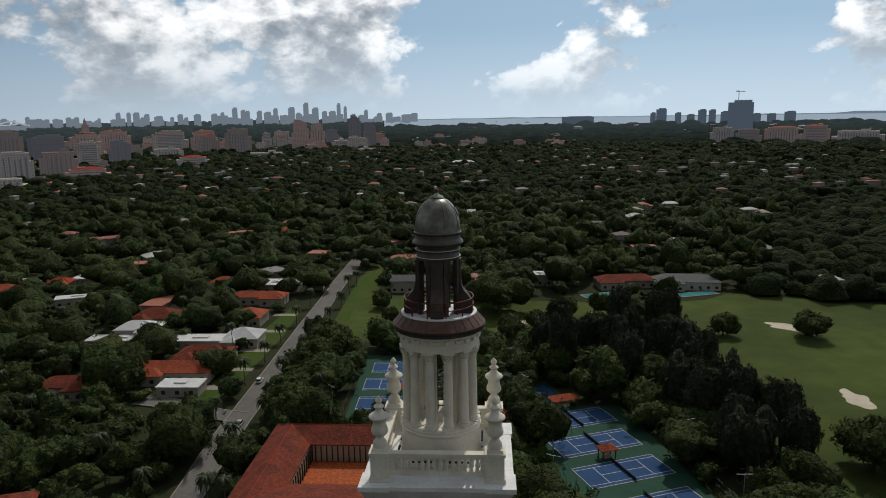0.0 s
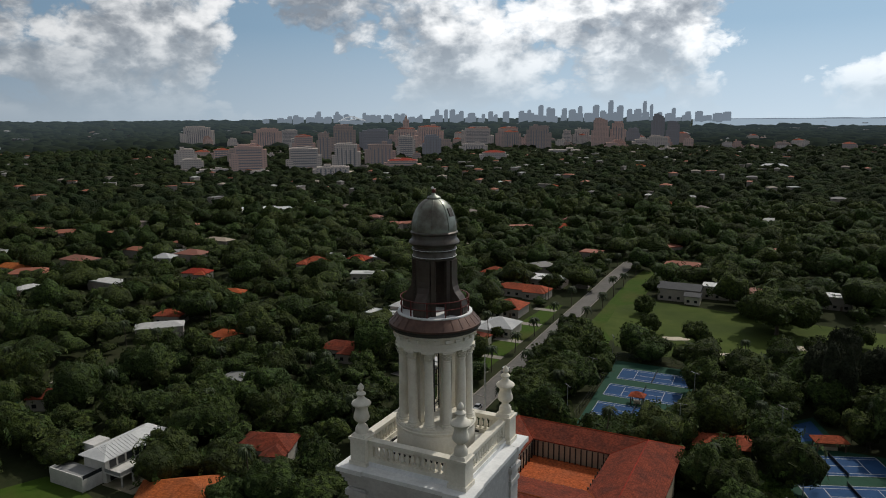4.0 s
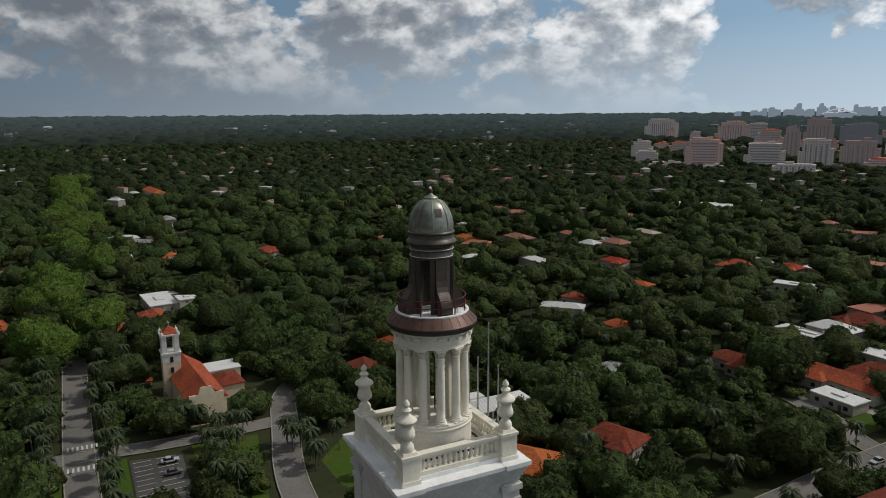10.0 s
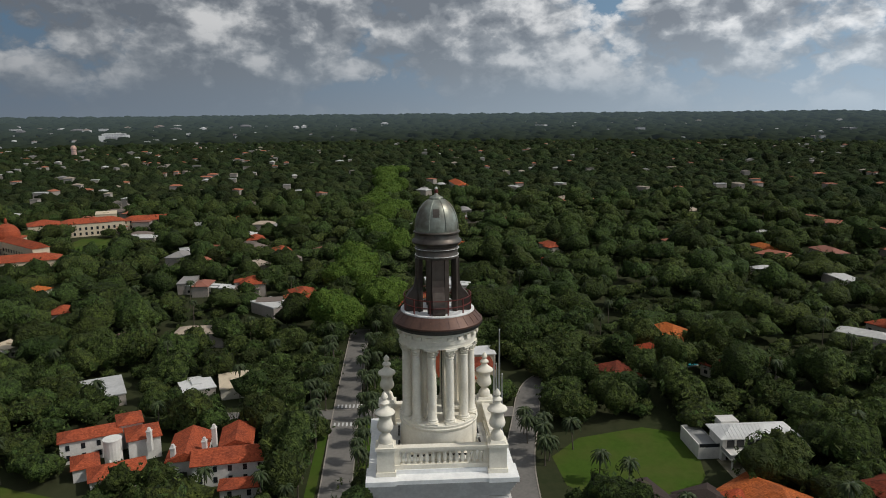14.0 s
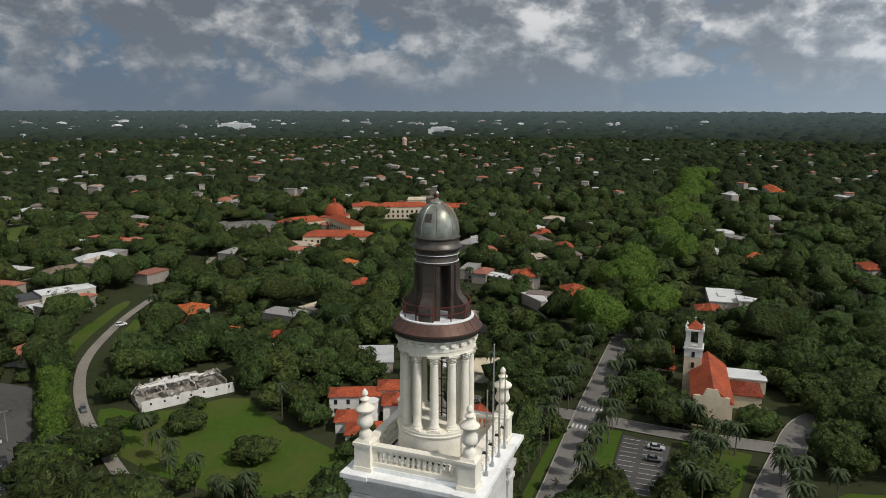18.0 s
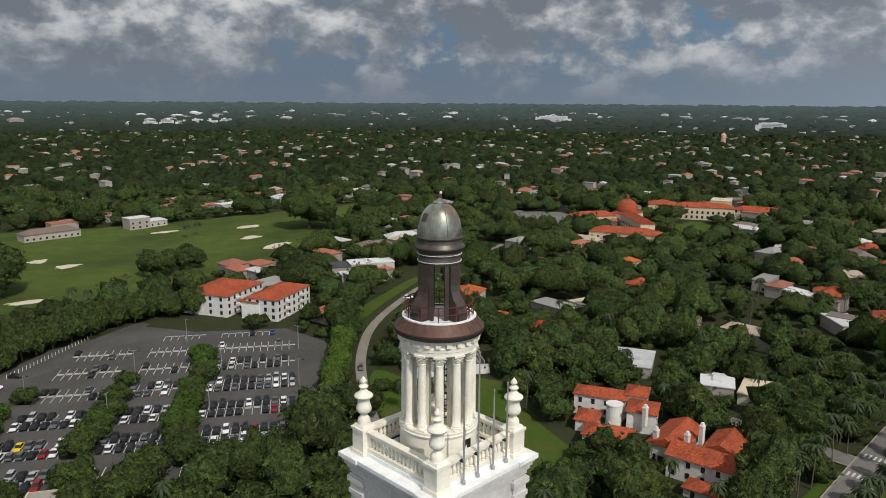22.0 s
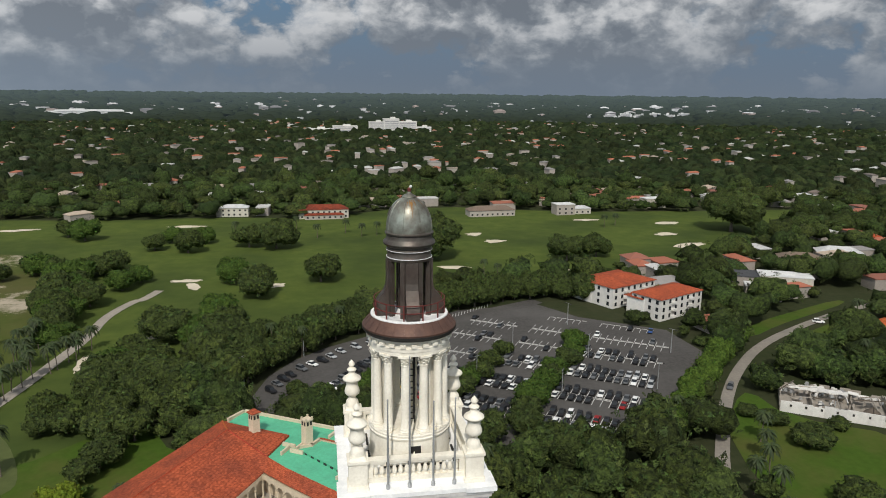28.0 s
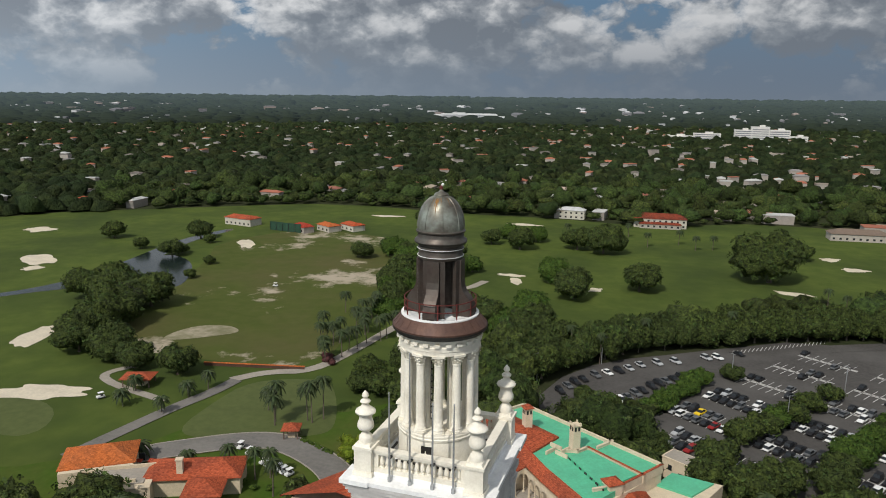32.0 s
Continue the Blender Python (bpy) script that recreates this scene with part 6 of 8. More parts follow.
def tree(x, y, r, h=None, tone="dark"):
    """One broadleaf tree of crown radius r and height h."""
    h = h or r * 1.5
    k = rnd.randrange(6)
    m = pose(x, y, 0, 0, 0, rnd.uniform(0, 360))
    t = thing("tree", TREE_LABELS[tone], "tree", "shade trees", at=m)
    me = CROWNS[tone][k % len(CROWNS[tone])]
    part("trunk", TRUNKS[k % 3], BARK, t, at=Matrix.Diagonal((r, r, h * 0.75, 1)))
    part("crown", me, None, t, at=Matrix.Translation((0, 0, h * 0.14)) @ Matrix.Diagonal((r, r, h * 0.68, 1)))
    return t


def frond_mesh():
    r = np.random.RandomState(3)
    s = Shape()
    for i in range(30):
        a = 2 * math.pi * i / 30 + r.rand() * 0.3
        up = 0.9 - 1.5 * (i % 4) / 3 + 0.2 * r.rand()
        pts = []
        for k in range(5):
            f = k / 4
            rad = 2.3 * f * (1 - 0.12 * f * f)
            pts.append((rad, up * f * 1.3 - 1.9 * f * f))
        c, sn = math.cos(a), math.sin(a)
        vs = []
        for k, (rad, z) in enumerate(pts):
            w = (0.08, 0.24, 0.30, 0.24, 0.04)[k]
            for q, dz in ((-w, -0.16), (0, 0), (w, -0.16)):
                vs.append((rad * c - q * sn, rad * sn + q * c, z + dz * (k > 0)))
        s.add(vs, [(3 * k + j, 3 * k + j + 1, 3 * k + j + 4, 3 * k + j + 3) for k in range(4) for j in range(2)])
    return s.mesh("fronds", PALM_LEAF)


FRONDS = frond_mesh()
PALM_TRUNK = Shape().lathe([(0.26, 0), (0.17, 0.08), (0.15, 0.5), (0.13, 0.97), (0.2, 1.0)], 8).mesh("trunk", BARK)


def palm(x, y, h=9.0, k=1.0):
    t = thing("palm_tree", "tall palm with a slender grey trunk and arching fronds", "palm tree", "palms", at=pose(x, y, 0, rnd.uniform(-4, 4), rnd.uniform(-4, 4), rnd.uniform(0, 360)))
    part("trunk", PALM_TRUNK, BARK, t, at=Matrix.Diagonal((1, 1, h, 1)))
    part("fronds", FRONDS, PALM_LEAF, t, at=Matrix.Translation((0, 0, h)) @ Matrix.Diagonal((1.12 * k, 1.12 * k, 1.1 * k, 1)))


# palms along the streets and the drive
for i in range(14):
    for side in (-7.5, 7.5):
        f = 120 + 26 * i + rnd.uniform(-4, 4)
        palm(-72 - 0.022 * (f - 120) + side, f, rnd.uniform(7, 11), 1.1)
for i in range(12):
    for side in (-7, 6):
        palm(-126 - 8.5 * i + rnd.uniform(-1, 1), -20 + side + rnd.uniform(-1, 1), rnd.uniform(8, 12), 0.95)
for px, py, ph in ((84, -137, 12), (86, -138, 11), (82, -140, 12.5), (93, -132, 9), (94, -134, 12), (100, -140, 7), (118, -208, 9), (108, -197, 9), (122, -236, 9), (108, -217, 9), (108, -232, 9), (102, -212, 9), (128, -140, 5), (142, -128, 5), (146, -138, 5), (115, -105, 4)):
    palm(px, py, ph, 1.25)
for i in range(12):
    palm(104 - 1.4 * i + rnd.uniform(-3, 3), -180 - 4.5 * i + rnd.uniform(-3, 3), rnd.uniform(7, 10), 1.2)
for px, py in ((-101, -111), (-96.4, -100.6), (-93, -91), (-93.7, -83), (-93.8, -106), (-106, -120), (-90, -86), (-111, -130), (-88, -76)):
    palm(px, py, rnd.uniform(7, 10), 1.1)
for px, py in ((22, -455), (-10, -440), (8, -425), (-30, -430), (-20, -425), (60, -440), (-55, -420), (-60, -424), (-190, -440), (-200, -445), (-70, -418), (40, -430)):
    palm(px, py, 9, 1.2)
for px, py in ((36, -150), (33, -156), (-123, 52), (-128, 46), (-150, 32), (-146, 12), (-140, 36), (-156, 32), (-133, 14), (-137, 10), (-143, 15), (-150, 13)):
    palm(px, py, rnd.uniform(6, 9), 1.15)

for px, py in ((-172, 12), (-168, 16), (-164, 11), (-170, 20), (-160, 17), (-156, 12), (-152, 18), (-163, 21), (-176, 9), (-148, 13), (-150, 34), (-144, 36), (-139, 33), (-153, 38), (-146, 41)):
    palm(px + rnd.gauss(0, 1), py + rnd.gauss(0, 1), rnd.uniform(5, 9), 1.2)
for i in range(26):
    for side in (-9.5, 8.5):
        if rnd.random() < 0.7:
            palm(-118 - 6 * i + rnd.uniform(-2, 2), -20 + side + rnd.uniform(-1.5, 1.5), rnd.uniform(7, 11), 0.95)

# trees that stand alone on the course and lawns
for tx, ty, tr in ((-55, -357, 21), (34, -292, 12), (6, -316, 11.5), (109, -350, 9), (163, -447, 9), (32, -397, 14), (48, -402, 11)):
    tree(tx, ty, tr, tr * 1.4)
for tx, ty, tr in ((-272, -416, 24), (-130, -345, 12), (-150, -352, 11), (262, -300, 8), (280, -350, 10), (330, -330, 9), (228, -222, 13), (240, -215, 12), (-78, -419, 8)):
    tree(tx, ty, tr, tr * 1.4)
for tx, ty, tr in ((196, -175, 12), (200, -190, 13), (212, -200, 12), (205, -215, 13), (225, -215, 12), (190, -160, 9), (172, -158, 9), (160, -154, 8), (133, 255, 9), (180, 210, 12), (100, 142, 12), (112, 150, 9)):
    tree(tx, ty, tr, tr * 1.4)
for tx, ty, tr in ((71, -189, 11), (60, -192, 11), (46, -170, 9), (63, -156, 8), (63, -237, 12), (43, -229, 11), (50, -185, 10)):
    tree(tx, ty, tr, tr * 1.25)
for tx, ty, tr in ((-123, -126, 6.5), (-128, -130, 5), (-114.7, -96, 7.5), (-137.9, -134, 4), (-121, -140, 5), (-117, -146, 4)):
    tree(tx, ty, tr, tr * 0.95, "dark")
tree(63, -122, 6, 8.5, "yellow")
for tx, ty, tr in ((-200, 47, 8), (-208, 54, 8), (-196, 54, 7), (-192, 48, 6), (-181, 30, 5), (-213, 42, 7)):
    tree(tx, ty, tr, tr * 1.4)
for tx, ty, tr in ((56, 171, 5), (59, 162, 5), (66, 170, 6), (55, 148, 4), (62, 151, 5), (69, 156, 6), (-2, 203, 8), (6, 213, 7), (73, 246, 9), (99, 258, 7), (-3, 151, 4.5), (2, 142, 5), (12, 147, 4.5), (16, 143, 4), (-6, 143, 4.5), (6, 153, 4)):
    tree(tx, ty, tr, tr * 1.5, "bright" if ty < 155 and tx < 20 else "dark")
for tx, ty, tr in ((208, -207, 10), (239, -233, 8), (206, -216, 9), (262, -309, 5), (221, -262, 4), (230, -291, 4), (160, -335, 8), (150, -353, 8), (131, -329, 7), (120, -345, 8), (265, -339, 5), (292, -310, 6)):
    tree(tx, ty, tr, tr * 1.4, "pine" if tx in (208, 206, 239) else "dark")
# belt between the practice range and the cart path, and the far fairway groups
for k in range(15):
    tree(104 + 2.0 * k + rnd.gauss(0, 2.5), -236 - 7.5 * k + rnd.gauss(0, 2), rnd.uniform(7, 10), rnd.uniform(10, 15), "bright" if k % 3 == 0 else "dark")
for tx, ty, tr in ((144, -346, 9), (121, -330, 9), (110, -341, 10), (106, -265, 8), (109, -258, 7), (97, -311, 8), (92, -325, 7), (104, -286, 9), (112, -300, 8), (118, -315, 7), (112, -276, 7), (50, -229, 9), (47, -253, 10), (40, -240, 9), (149, -433, 11), (101, -399, 8), (81, -390, 11), (76, -417, 8), (95, -421, 8), (49, -319, 10), (66, -200, 7), (61, -206, 8), (74, -209, 6), (70, -218, 7)):
    tree(tx, ty, tr, tr * 1.45, "bright" if rnd.random() < 0.3 else "dark")
for tx, ty, tr in ((81, -162, 5), (74, -162, 6), (58, -144, 6), (55, -155, 7), (62, -135, 5), (60, -141, 6), (82, -173, 6), (72, -179, 8), (69, -194, 8), (143, -154, 8), (64, -168, 8), (66, -186, 8), (58, -178, 8), (178, -162, 9), (196, -166, 10)):
    tree(tx, ty, tr, tr * 1.5)
for px, py, ph in ((108, -238, 10), (110, -229, 9), (106, -233, 11), (111, -198, 8), (112, -195, 9), (107, -200, 10), (105, -212, 9), (102, -215, 10), (126, -147, 6), (128, -128, 5)):
    palm(px, py, ph, 1.1)


def shrub(x, y, r, mat, label):
    """A low rounded clump of leaves on the ground."""
    q, core, f = crown_points(int(x * 7 + y), 90, 0.12, lobes=7, ring=14, rows=6)
    v = np.concatenate([q, core]) * np.array([r, r, r * 0.85])
    t = thing("shrub", label, "shrub", "garden shrubs", at=pose(x, y, 0))
    part("foliage", array_mesh("foliage", v, np.arange(len(q)).reshape(-1, 4), mat, f + len(q)), None, t)


PURPLE = material("purple_leaves", (0.05, 0.02, 0.022), (0.085, 0.035, 0.034), 0.8, fine=1.2, coarse=0.2, island=0.5, spec=0.1)
for sx, sy, sr in ((102, -182, 3.2), (99.5, -179.5, 2.4), (104.5, -184.5, 2.6)):
    shrub(sx, sy, sr, (PURPLE, PURPLE), "dark purple leafy shrub beside the cart path")
for sx, sy, sr in ((88, -104, 1.6), (84, -102, 2), (72, -104, 1.8), (68, -101, 2.2), (64, -99, 1.8), (80, -101, 1.6), (92, -103, 1.8), (76, -102, 1.5), (60, -128, 3), (63, -127, 2.2), (97, -105, 2.0), (104, -103, 2.2)):
    shrub(sx, sy, sr, (SPRAY["bright"], HULL["bright"]), "clipped green shrub beside the hotel drive")
for i in range(9):
    shrub(81 - 1.3 * i, -126.5 + 0.5 * i, 1.15, (SPRAY["bright"], HULL["bright"]), "low clipped hedge along the hotel drive")
for px, py in ((82, -105), (79, -107), (90, -106), (74, -100), (98, -101)):
    palm(px, py, rnd.uniform(6, 9), 1.0)
w = thing("garden_wall", "low brown garden wall along the practice range", "wall", at=pose(123, -168, 0, 0, 0, 13.2))
part("wall", Shape().box(0, 0, 0, 35, 0.5, 1.1), BROWN_COPPER, w)
part("coping", Shape().box(0, 0, 1.1, 35.3, 0.75, 0.18), ORANGE, w)
net = thing("golf_net", "dark green practice net on tall posts", "net", at=pose(242, -390, 0, 0, 0, -8))
NET = material("green_netting", (0.02, 0.06, 0.035), (0.018, 0.05, 0.03), 0.9, fine=3, coarse=0.3)
part("netting", Shape().box(0, 0, 0, 26, 0.06, 6), NET, net)
for i in range(6):
    part("post", Shape().lathe([(0.15, 0), (0.12, 6.6)], 8, -13 + 5.2 * i, 0.2), DARK_METAL, net)
OPEN.append([(130, -122), (128, -152), (100, -150), (74, -134), (54, -124), (56, -96), (112, -94), (120, -104)])
# pines and figs between the courts and the fairway
for tx, ty in ((22, 219), (29, 207), (39, 219), (48, 213), (51, 196), (67, 219), (66, 186), (66, 162), (68, 148), (74, 160), (70, 133), (80, 142), (56, 245), (68, 253), (77, 261), (31, 245), (60, 205), (58, 228), (72, 200), (74, 175), (82, 158), (64, 176)):
    tree(tx + rnd.gauss(0, 2), ty + rnd.gauss(0, 2), rnd.uniform(5.5, 8), rnd.uniform(19, 26), "pine")
for tx, ty in ((38, 287), (53, 290), (69, 282), (11, 252), (7, 312), (-4, 316), (-20, 262), (-40, 272), (-48, 300), (24, 262)):
    tree(tx, ty, rnd.uniform(5, 8), rnd.uniform(9, 13))
tree(8, 292, 17, 21)
for i in range(11):
    tree(-57 + rnd.gauss(0, 2), 164 + 7 * i, rnd.uniform(8.5, 11.5), rnd.uniform(13, 17))
# belt of trees outside the lane
belt = [(34, -182), (28, -198), (12, -217), (-8, -233), (-33, -249), (-60, -264), (-95, -274), (-120, -262)]
for (ax, ay), (bx, by) in zip(belt, belt[1:]):
    n = max(2, round(math.hypot(bx - ax, by - ay) / 8))
    for i in range(n):
        f = i / n
        px, py = ax + (bx - ax) * f, ay + (by - ay) * f
        tree(px + rnd.gauss(0, 1), py - 1 + rnd.gauss(0, 1), rnd.uniform(5.5, 8), rnd.uniform(11, 15))
        tree(px + 5 + rnd.gauss(0, 2), py - 9 + rnd.gauss(0, 2), rnd.uniform(6, 8.5), rnd.uniform(11, 15))
hedge = [(-76, -121), (-90, -136.5), (-100, -149.5), (-112, -164.5), (-127, -182), (-147, -204)]
for (ax, ay), (bx, by) in zip(hedge, hedge[1:]):
    n = round(math.hypot(bx - ax, by - ay) / 4.6)
    for i in range(n):
        f = i / n
        tree(ax + (bx - ax) * f + rnd.gauss(0, 0.7), ay + (by - ay) * f + rnd.gauss(0, 0.7), rnd.uniform(3.6, 5.2), rnd.uniform(8.5, 11), "fig")
# trees on the islands between the bays
for tx, ty, tr in ((-86, -207, 5.5), (-82, -198, 4), (-78, -191, 5), (-71, -185, 4.5), (-68, -179, 4), (-64, -173, 5), (-60, -167, 4.5), (-56, -160, 5.5), (-52, -153, 5), (-57.8, -204, 4.2), (-51, -194, 4.5), (-45, -184, 5), (-40, -178, 4.5), (-36, -172, 5), (-31, -165, 5.5), (-30.4, -212.5, 4)):
    tree(tx, ty, tr * 1.15, tr * 1.5, "bright" if rnd.random() < 0.5 else "dark")
# olive hedge trees between the lane and the bays
for i in range(16):
    f = i / 15
    tree(-21 + 20 * f + rnd.gauss(0, 1), -203 + 37 * f + rnd.gauss(0, 1), rnd.uniform(3.2, 4.6), rnd.uniform(4.5, 6.5), "bright")
for tx, ty, tr in ((6, -174, 4.5), (13, -178, 4), (2, -169, 4.5), (-8, -147.6, 6), (-24, -147, 7), (-31, -134, 7.5), (-49, -144, 6.5), (-46.5, -127, 7), (-34, -117, 6), (-38, -140, 7), (-20, -138, 6), (-54, -134, 6), (-61, -117, 6.5), (-42, -112, 5.5), (-54, -106, 6), (20, -152, 5), (30, -164, 6), (36, -175, 6), (44, -180, 7), (52, -170, 7), (46, -160, 6)):
    tree(tx, ty, tr, tr * 1.45)


def scatter(rmin, rmax, step, seed, keep=None):
    """Jittered grid of places in a ring, off all open ground and houses."""
    r = np.random.RandomState(seed)
    g = np.arange(-rmax, rmax, step)
    x, y = np.meshgrid(g, g)
    x, y = x.ravel() + r.uniform(-0.45, 0.45, x.size) * step, y.ravel() + r.uniform(-0.45, 0.45, y.size) * step
    d = np.hypot(x, y)
    ok = (d > rmin) & (d < rmax)
    x, y = x[ok], y[ok]
    ok = np.ones(len(x), bool)
    for poly in OPEN:
        a = np.array(poly)
        if np.hypot(*a.mean(0)) - np.ptp(a, axis=0).max() < rmax:
            ok &= ~inside(x, y, poly)
    for fx, fy, fr in FOOT:
        ok &= (x - fx) ** 2 + (y - fy) ** 2 > (fr * 0.8 + 2.5) ** 2
    return x[ok], y[ok], r


def forest(name, label, x, y, r, radius, n, leaf, mats, seed, height=(0.9, 1.5), lobes=6, ring=20, rows=8):
    """Many trees as one mesh of leaf clusters and crown cores."""
    temps = [crown_points(100 + seed * 10 + k, n, leaf, lobes=lobes + k % 3, ring=ring, rows=rows) for k in range(7)]
    vq, vt, ft, off = [], [], [], 0
    for k, (q, core, f) in enumerate(temps):
        m = np.arange(len(x)) % 7 == k
        nx = m.sum()
        if not nx:
            continue
        a, s = r.rand(nx) * 2 * np.pi, radius * (0.5 + 1.05 * r.rand(nx) ** 1.6)
        h = s * r.uniform(*height, nx)
        base = h * 0.12
        for pts, out in ((q, vq), (core, vt)):
            px = x[m][:, None] + s[:, None] * (np.cos(a)[:, None] * pts[:, 0] - np.sin(a)[:, None] * pts[:, 1])
            py = y[m][:, None] + s[:, None] * (np.sin(a)[:, None] * pts[:, 0] + np.cos(a)[:, None] * pts[:, 1])
            pz = base[:, None] + h[:, None] * 0.75 * pts[:, 2]
            out.append(np.stack([px, py, pz], -1).reshape(-1, 3))
        ft.append((f[None] + (np.arange(nx) * len(core))[:, None, None]).reshape(-1, 3) + off)
        off += nx * len(core)
    vq, vt, ft = np.concatenate(vq), np.concatenate(vt), np.concatenate(ft)
    me = array_mesh(name, np.concatenate([vq, vt]), np.arange(len(vq)).reshape(-1, 4), mats, ft + len(vq))
    return tagged(new(name, me), label, "trees", kind="stuff")


def canopy(name, label, x, y, r, size, mat):
    """Low rough mounds, one a tree, for canopy far away."""
    n = len(x)
    k = np.arange(5) * np.pi / 2.5
    s = size * (0.6 + 0.7 * r.rand(n))
    h = s * (0.62 + 0.7 * r.rand(n)) * np.where(np.hypot(x, y) > 2100, 0.45, 1.0)
    rot = r.rand(n) * 6.28
    v = np.empty((n, 11, 3))
    for ring, (rad, zz) in enumerate(((1.0, 0.15), (0.72, 0.8))):
        j = 1 + 0.28 * r.normal(size=(n, 5))
        v[:, ring * 5:ring * 5 + 5, 0] = x[:, None] + s[:, None] * rad * j * np.cos(k + rot[:, None])
        v[:, ring * 5:ring * 5 + 5, 1] = y[:, None] + s[:, None] * rad * j * np.sin(k + rot[:, None])
        v[:, ring * 5:ring * 5 + 5, 2] = h[:, None] * zz * (0.75 + 0.5 * r.rand(n, 5))
    v[:, 10, 0], v[:, 10, 1], v[:, 10, 2] = x + 0.2 * s * r.normal(size=n), y, h * 1.1
    d = np.hypot(v[..., 0], v[..., 1])
    kk = np.where(d > 2000, (2000 + 2850 * (1 - np.exp(-np.maximum(d - 2000, 0) / 2850))) / d, 1.0)
    v[..., 0] *= kk
    v[..., 1] *= kk
    v[..., 2] = EYE_Z + (v[..., 2] - EYE_Z) * kk
    i = np.arange(5)
    q = np.stack([i, (i + 1) % 5, 5 + (i + 1) % 5, 5 + i], 1)
    t = np.stack([5 + i, 5 + (i + 1) % 5, np.full(5, 10)], 1)
    o = (np.arange(n) * 11)[:, None, None]
    me = array_mesh(name, v.reshape(-1, 3), (q[None] + o).reshape(-1, 4), mat, (t[None] + o).reshape(-1, 3))
    tagged(new(name, me), label, "trees", kind="stuff")


# ---- far buildings ----


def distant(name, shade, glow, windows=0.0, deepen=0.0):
    """Far surfaces with haze and brightness added as emission; windows gives them rows of small dark panes."""
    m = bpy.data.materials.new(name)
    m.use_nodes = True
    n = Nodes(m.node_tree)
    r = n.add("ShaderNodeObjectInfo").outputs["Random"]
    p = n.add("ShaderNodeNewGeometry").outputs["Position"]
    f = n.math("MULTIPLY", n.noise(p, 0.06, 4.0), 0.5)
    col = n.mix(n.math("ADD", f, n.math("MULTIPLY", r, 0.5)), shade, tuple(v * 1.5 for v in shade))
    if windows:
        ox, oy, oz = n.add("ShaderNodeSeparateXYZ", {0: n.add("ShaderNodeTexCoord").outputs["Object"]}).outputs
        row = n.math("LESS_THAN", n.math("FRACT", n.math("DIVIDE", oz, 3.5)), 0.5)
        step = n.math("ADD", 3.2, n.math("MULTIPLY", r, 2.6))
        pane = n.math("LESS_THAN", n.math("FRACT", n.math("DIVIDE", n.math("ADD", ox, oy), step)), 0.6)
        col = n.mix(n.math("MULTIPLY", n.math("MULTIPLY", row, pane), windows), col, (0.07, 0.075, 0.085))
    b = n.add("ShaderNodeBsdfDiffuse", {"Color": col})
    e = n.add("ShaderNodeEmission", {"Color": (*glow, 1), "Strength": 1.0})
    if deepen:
        # painted haze: the emission grows with distance from the origin
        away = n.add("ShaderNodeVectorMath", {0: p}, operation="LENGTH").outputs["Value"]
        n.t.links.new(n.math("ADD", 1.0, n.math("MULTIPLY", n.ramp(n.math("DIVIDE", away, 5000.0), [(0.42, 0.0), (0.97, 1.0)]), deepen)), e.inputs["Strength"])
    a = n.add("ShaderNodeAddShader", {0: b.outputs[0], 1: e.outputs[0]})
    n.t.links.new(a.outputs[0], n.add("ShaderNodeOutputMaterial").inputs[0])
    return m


# emission standing in for haze over the far city facades
HAZE_GLOW = (0.056, 0.058, 0.066)
FAR_PALE = distant("far_pale_facade", (0.40, 0.335, 0.285), HAZE_GLOW, 0.6)
FAR_PINK = distant("far_pink_facade", (0.43, 0.255, 0.19), HAZE_GLOW, 0.5)
FAR_BROWN = distant("far_brown_facade", (0.25, 0.165, 0.12), HAZE_GLOW, 0.6)
FAR_RUST = distant("far_rust_facade", (0.34, 0.17, 0.105), HAZE_GLOW, 0.5)
FAR_DARK = distant("far_dark_facade", (0.11, 0.115, 0.135), HAZE_GLOW, 0.5)
FAR_GLASS = distant("far_window_band", (0.09, 0.092, 0.10), HAZE_GLOW)
# stronger bluish emission imitates haze over the skyline, towers and far shore
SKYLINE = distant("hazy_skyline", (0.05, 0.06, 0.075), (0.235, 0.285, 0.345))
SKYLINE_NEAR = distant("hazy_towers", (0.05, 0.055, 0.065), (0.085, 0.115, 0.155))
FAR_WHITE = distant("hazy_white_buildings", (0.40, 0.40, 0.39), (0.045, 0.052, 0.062))


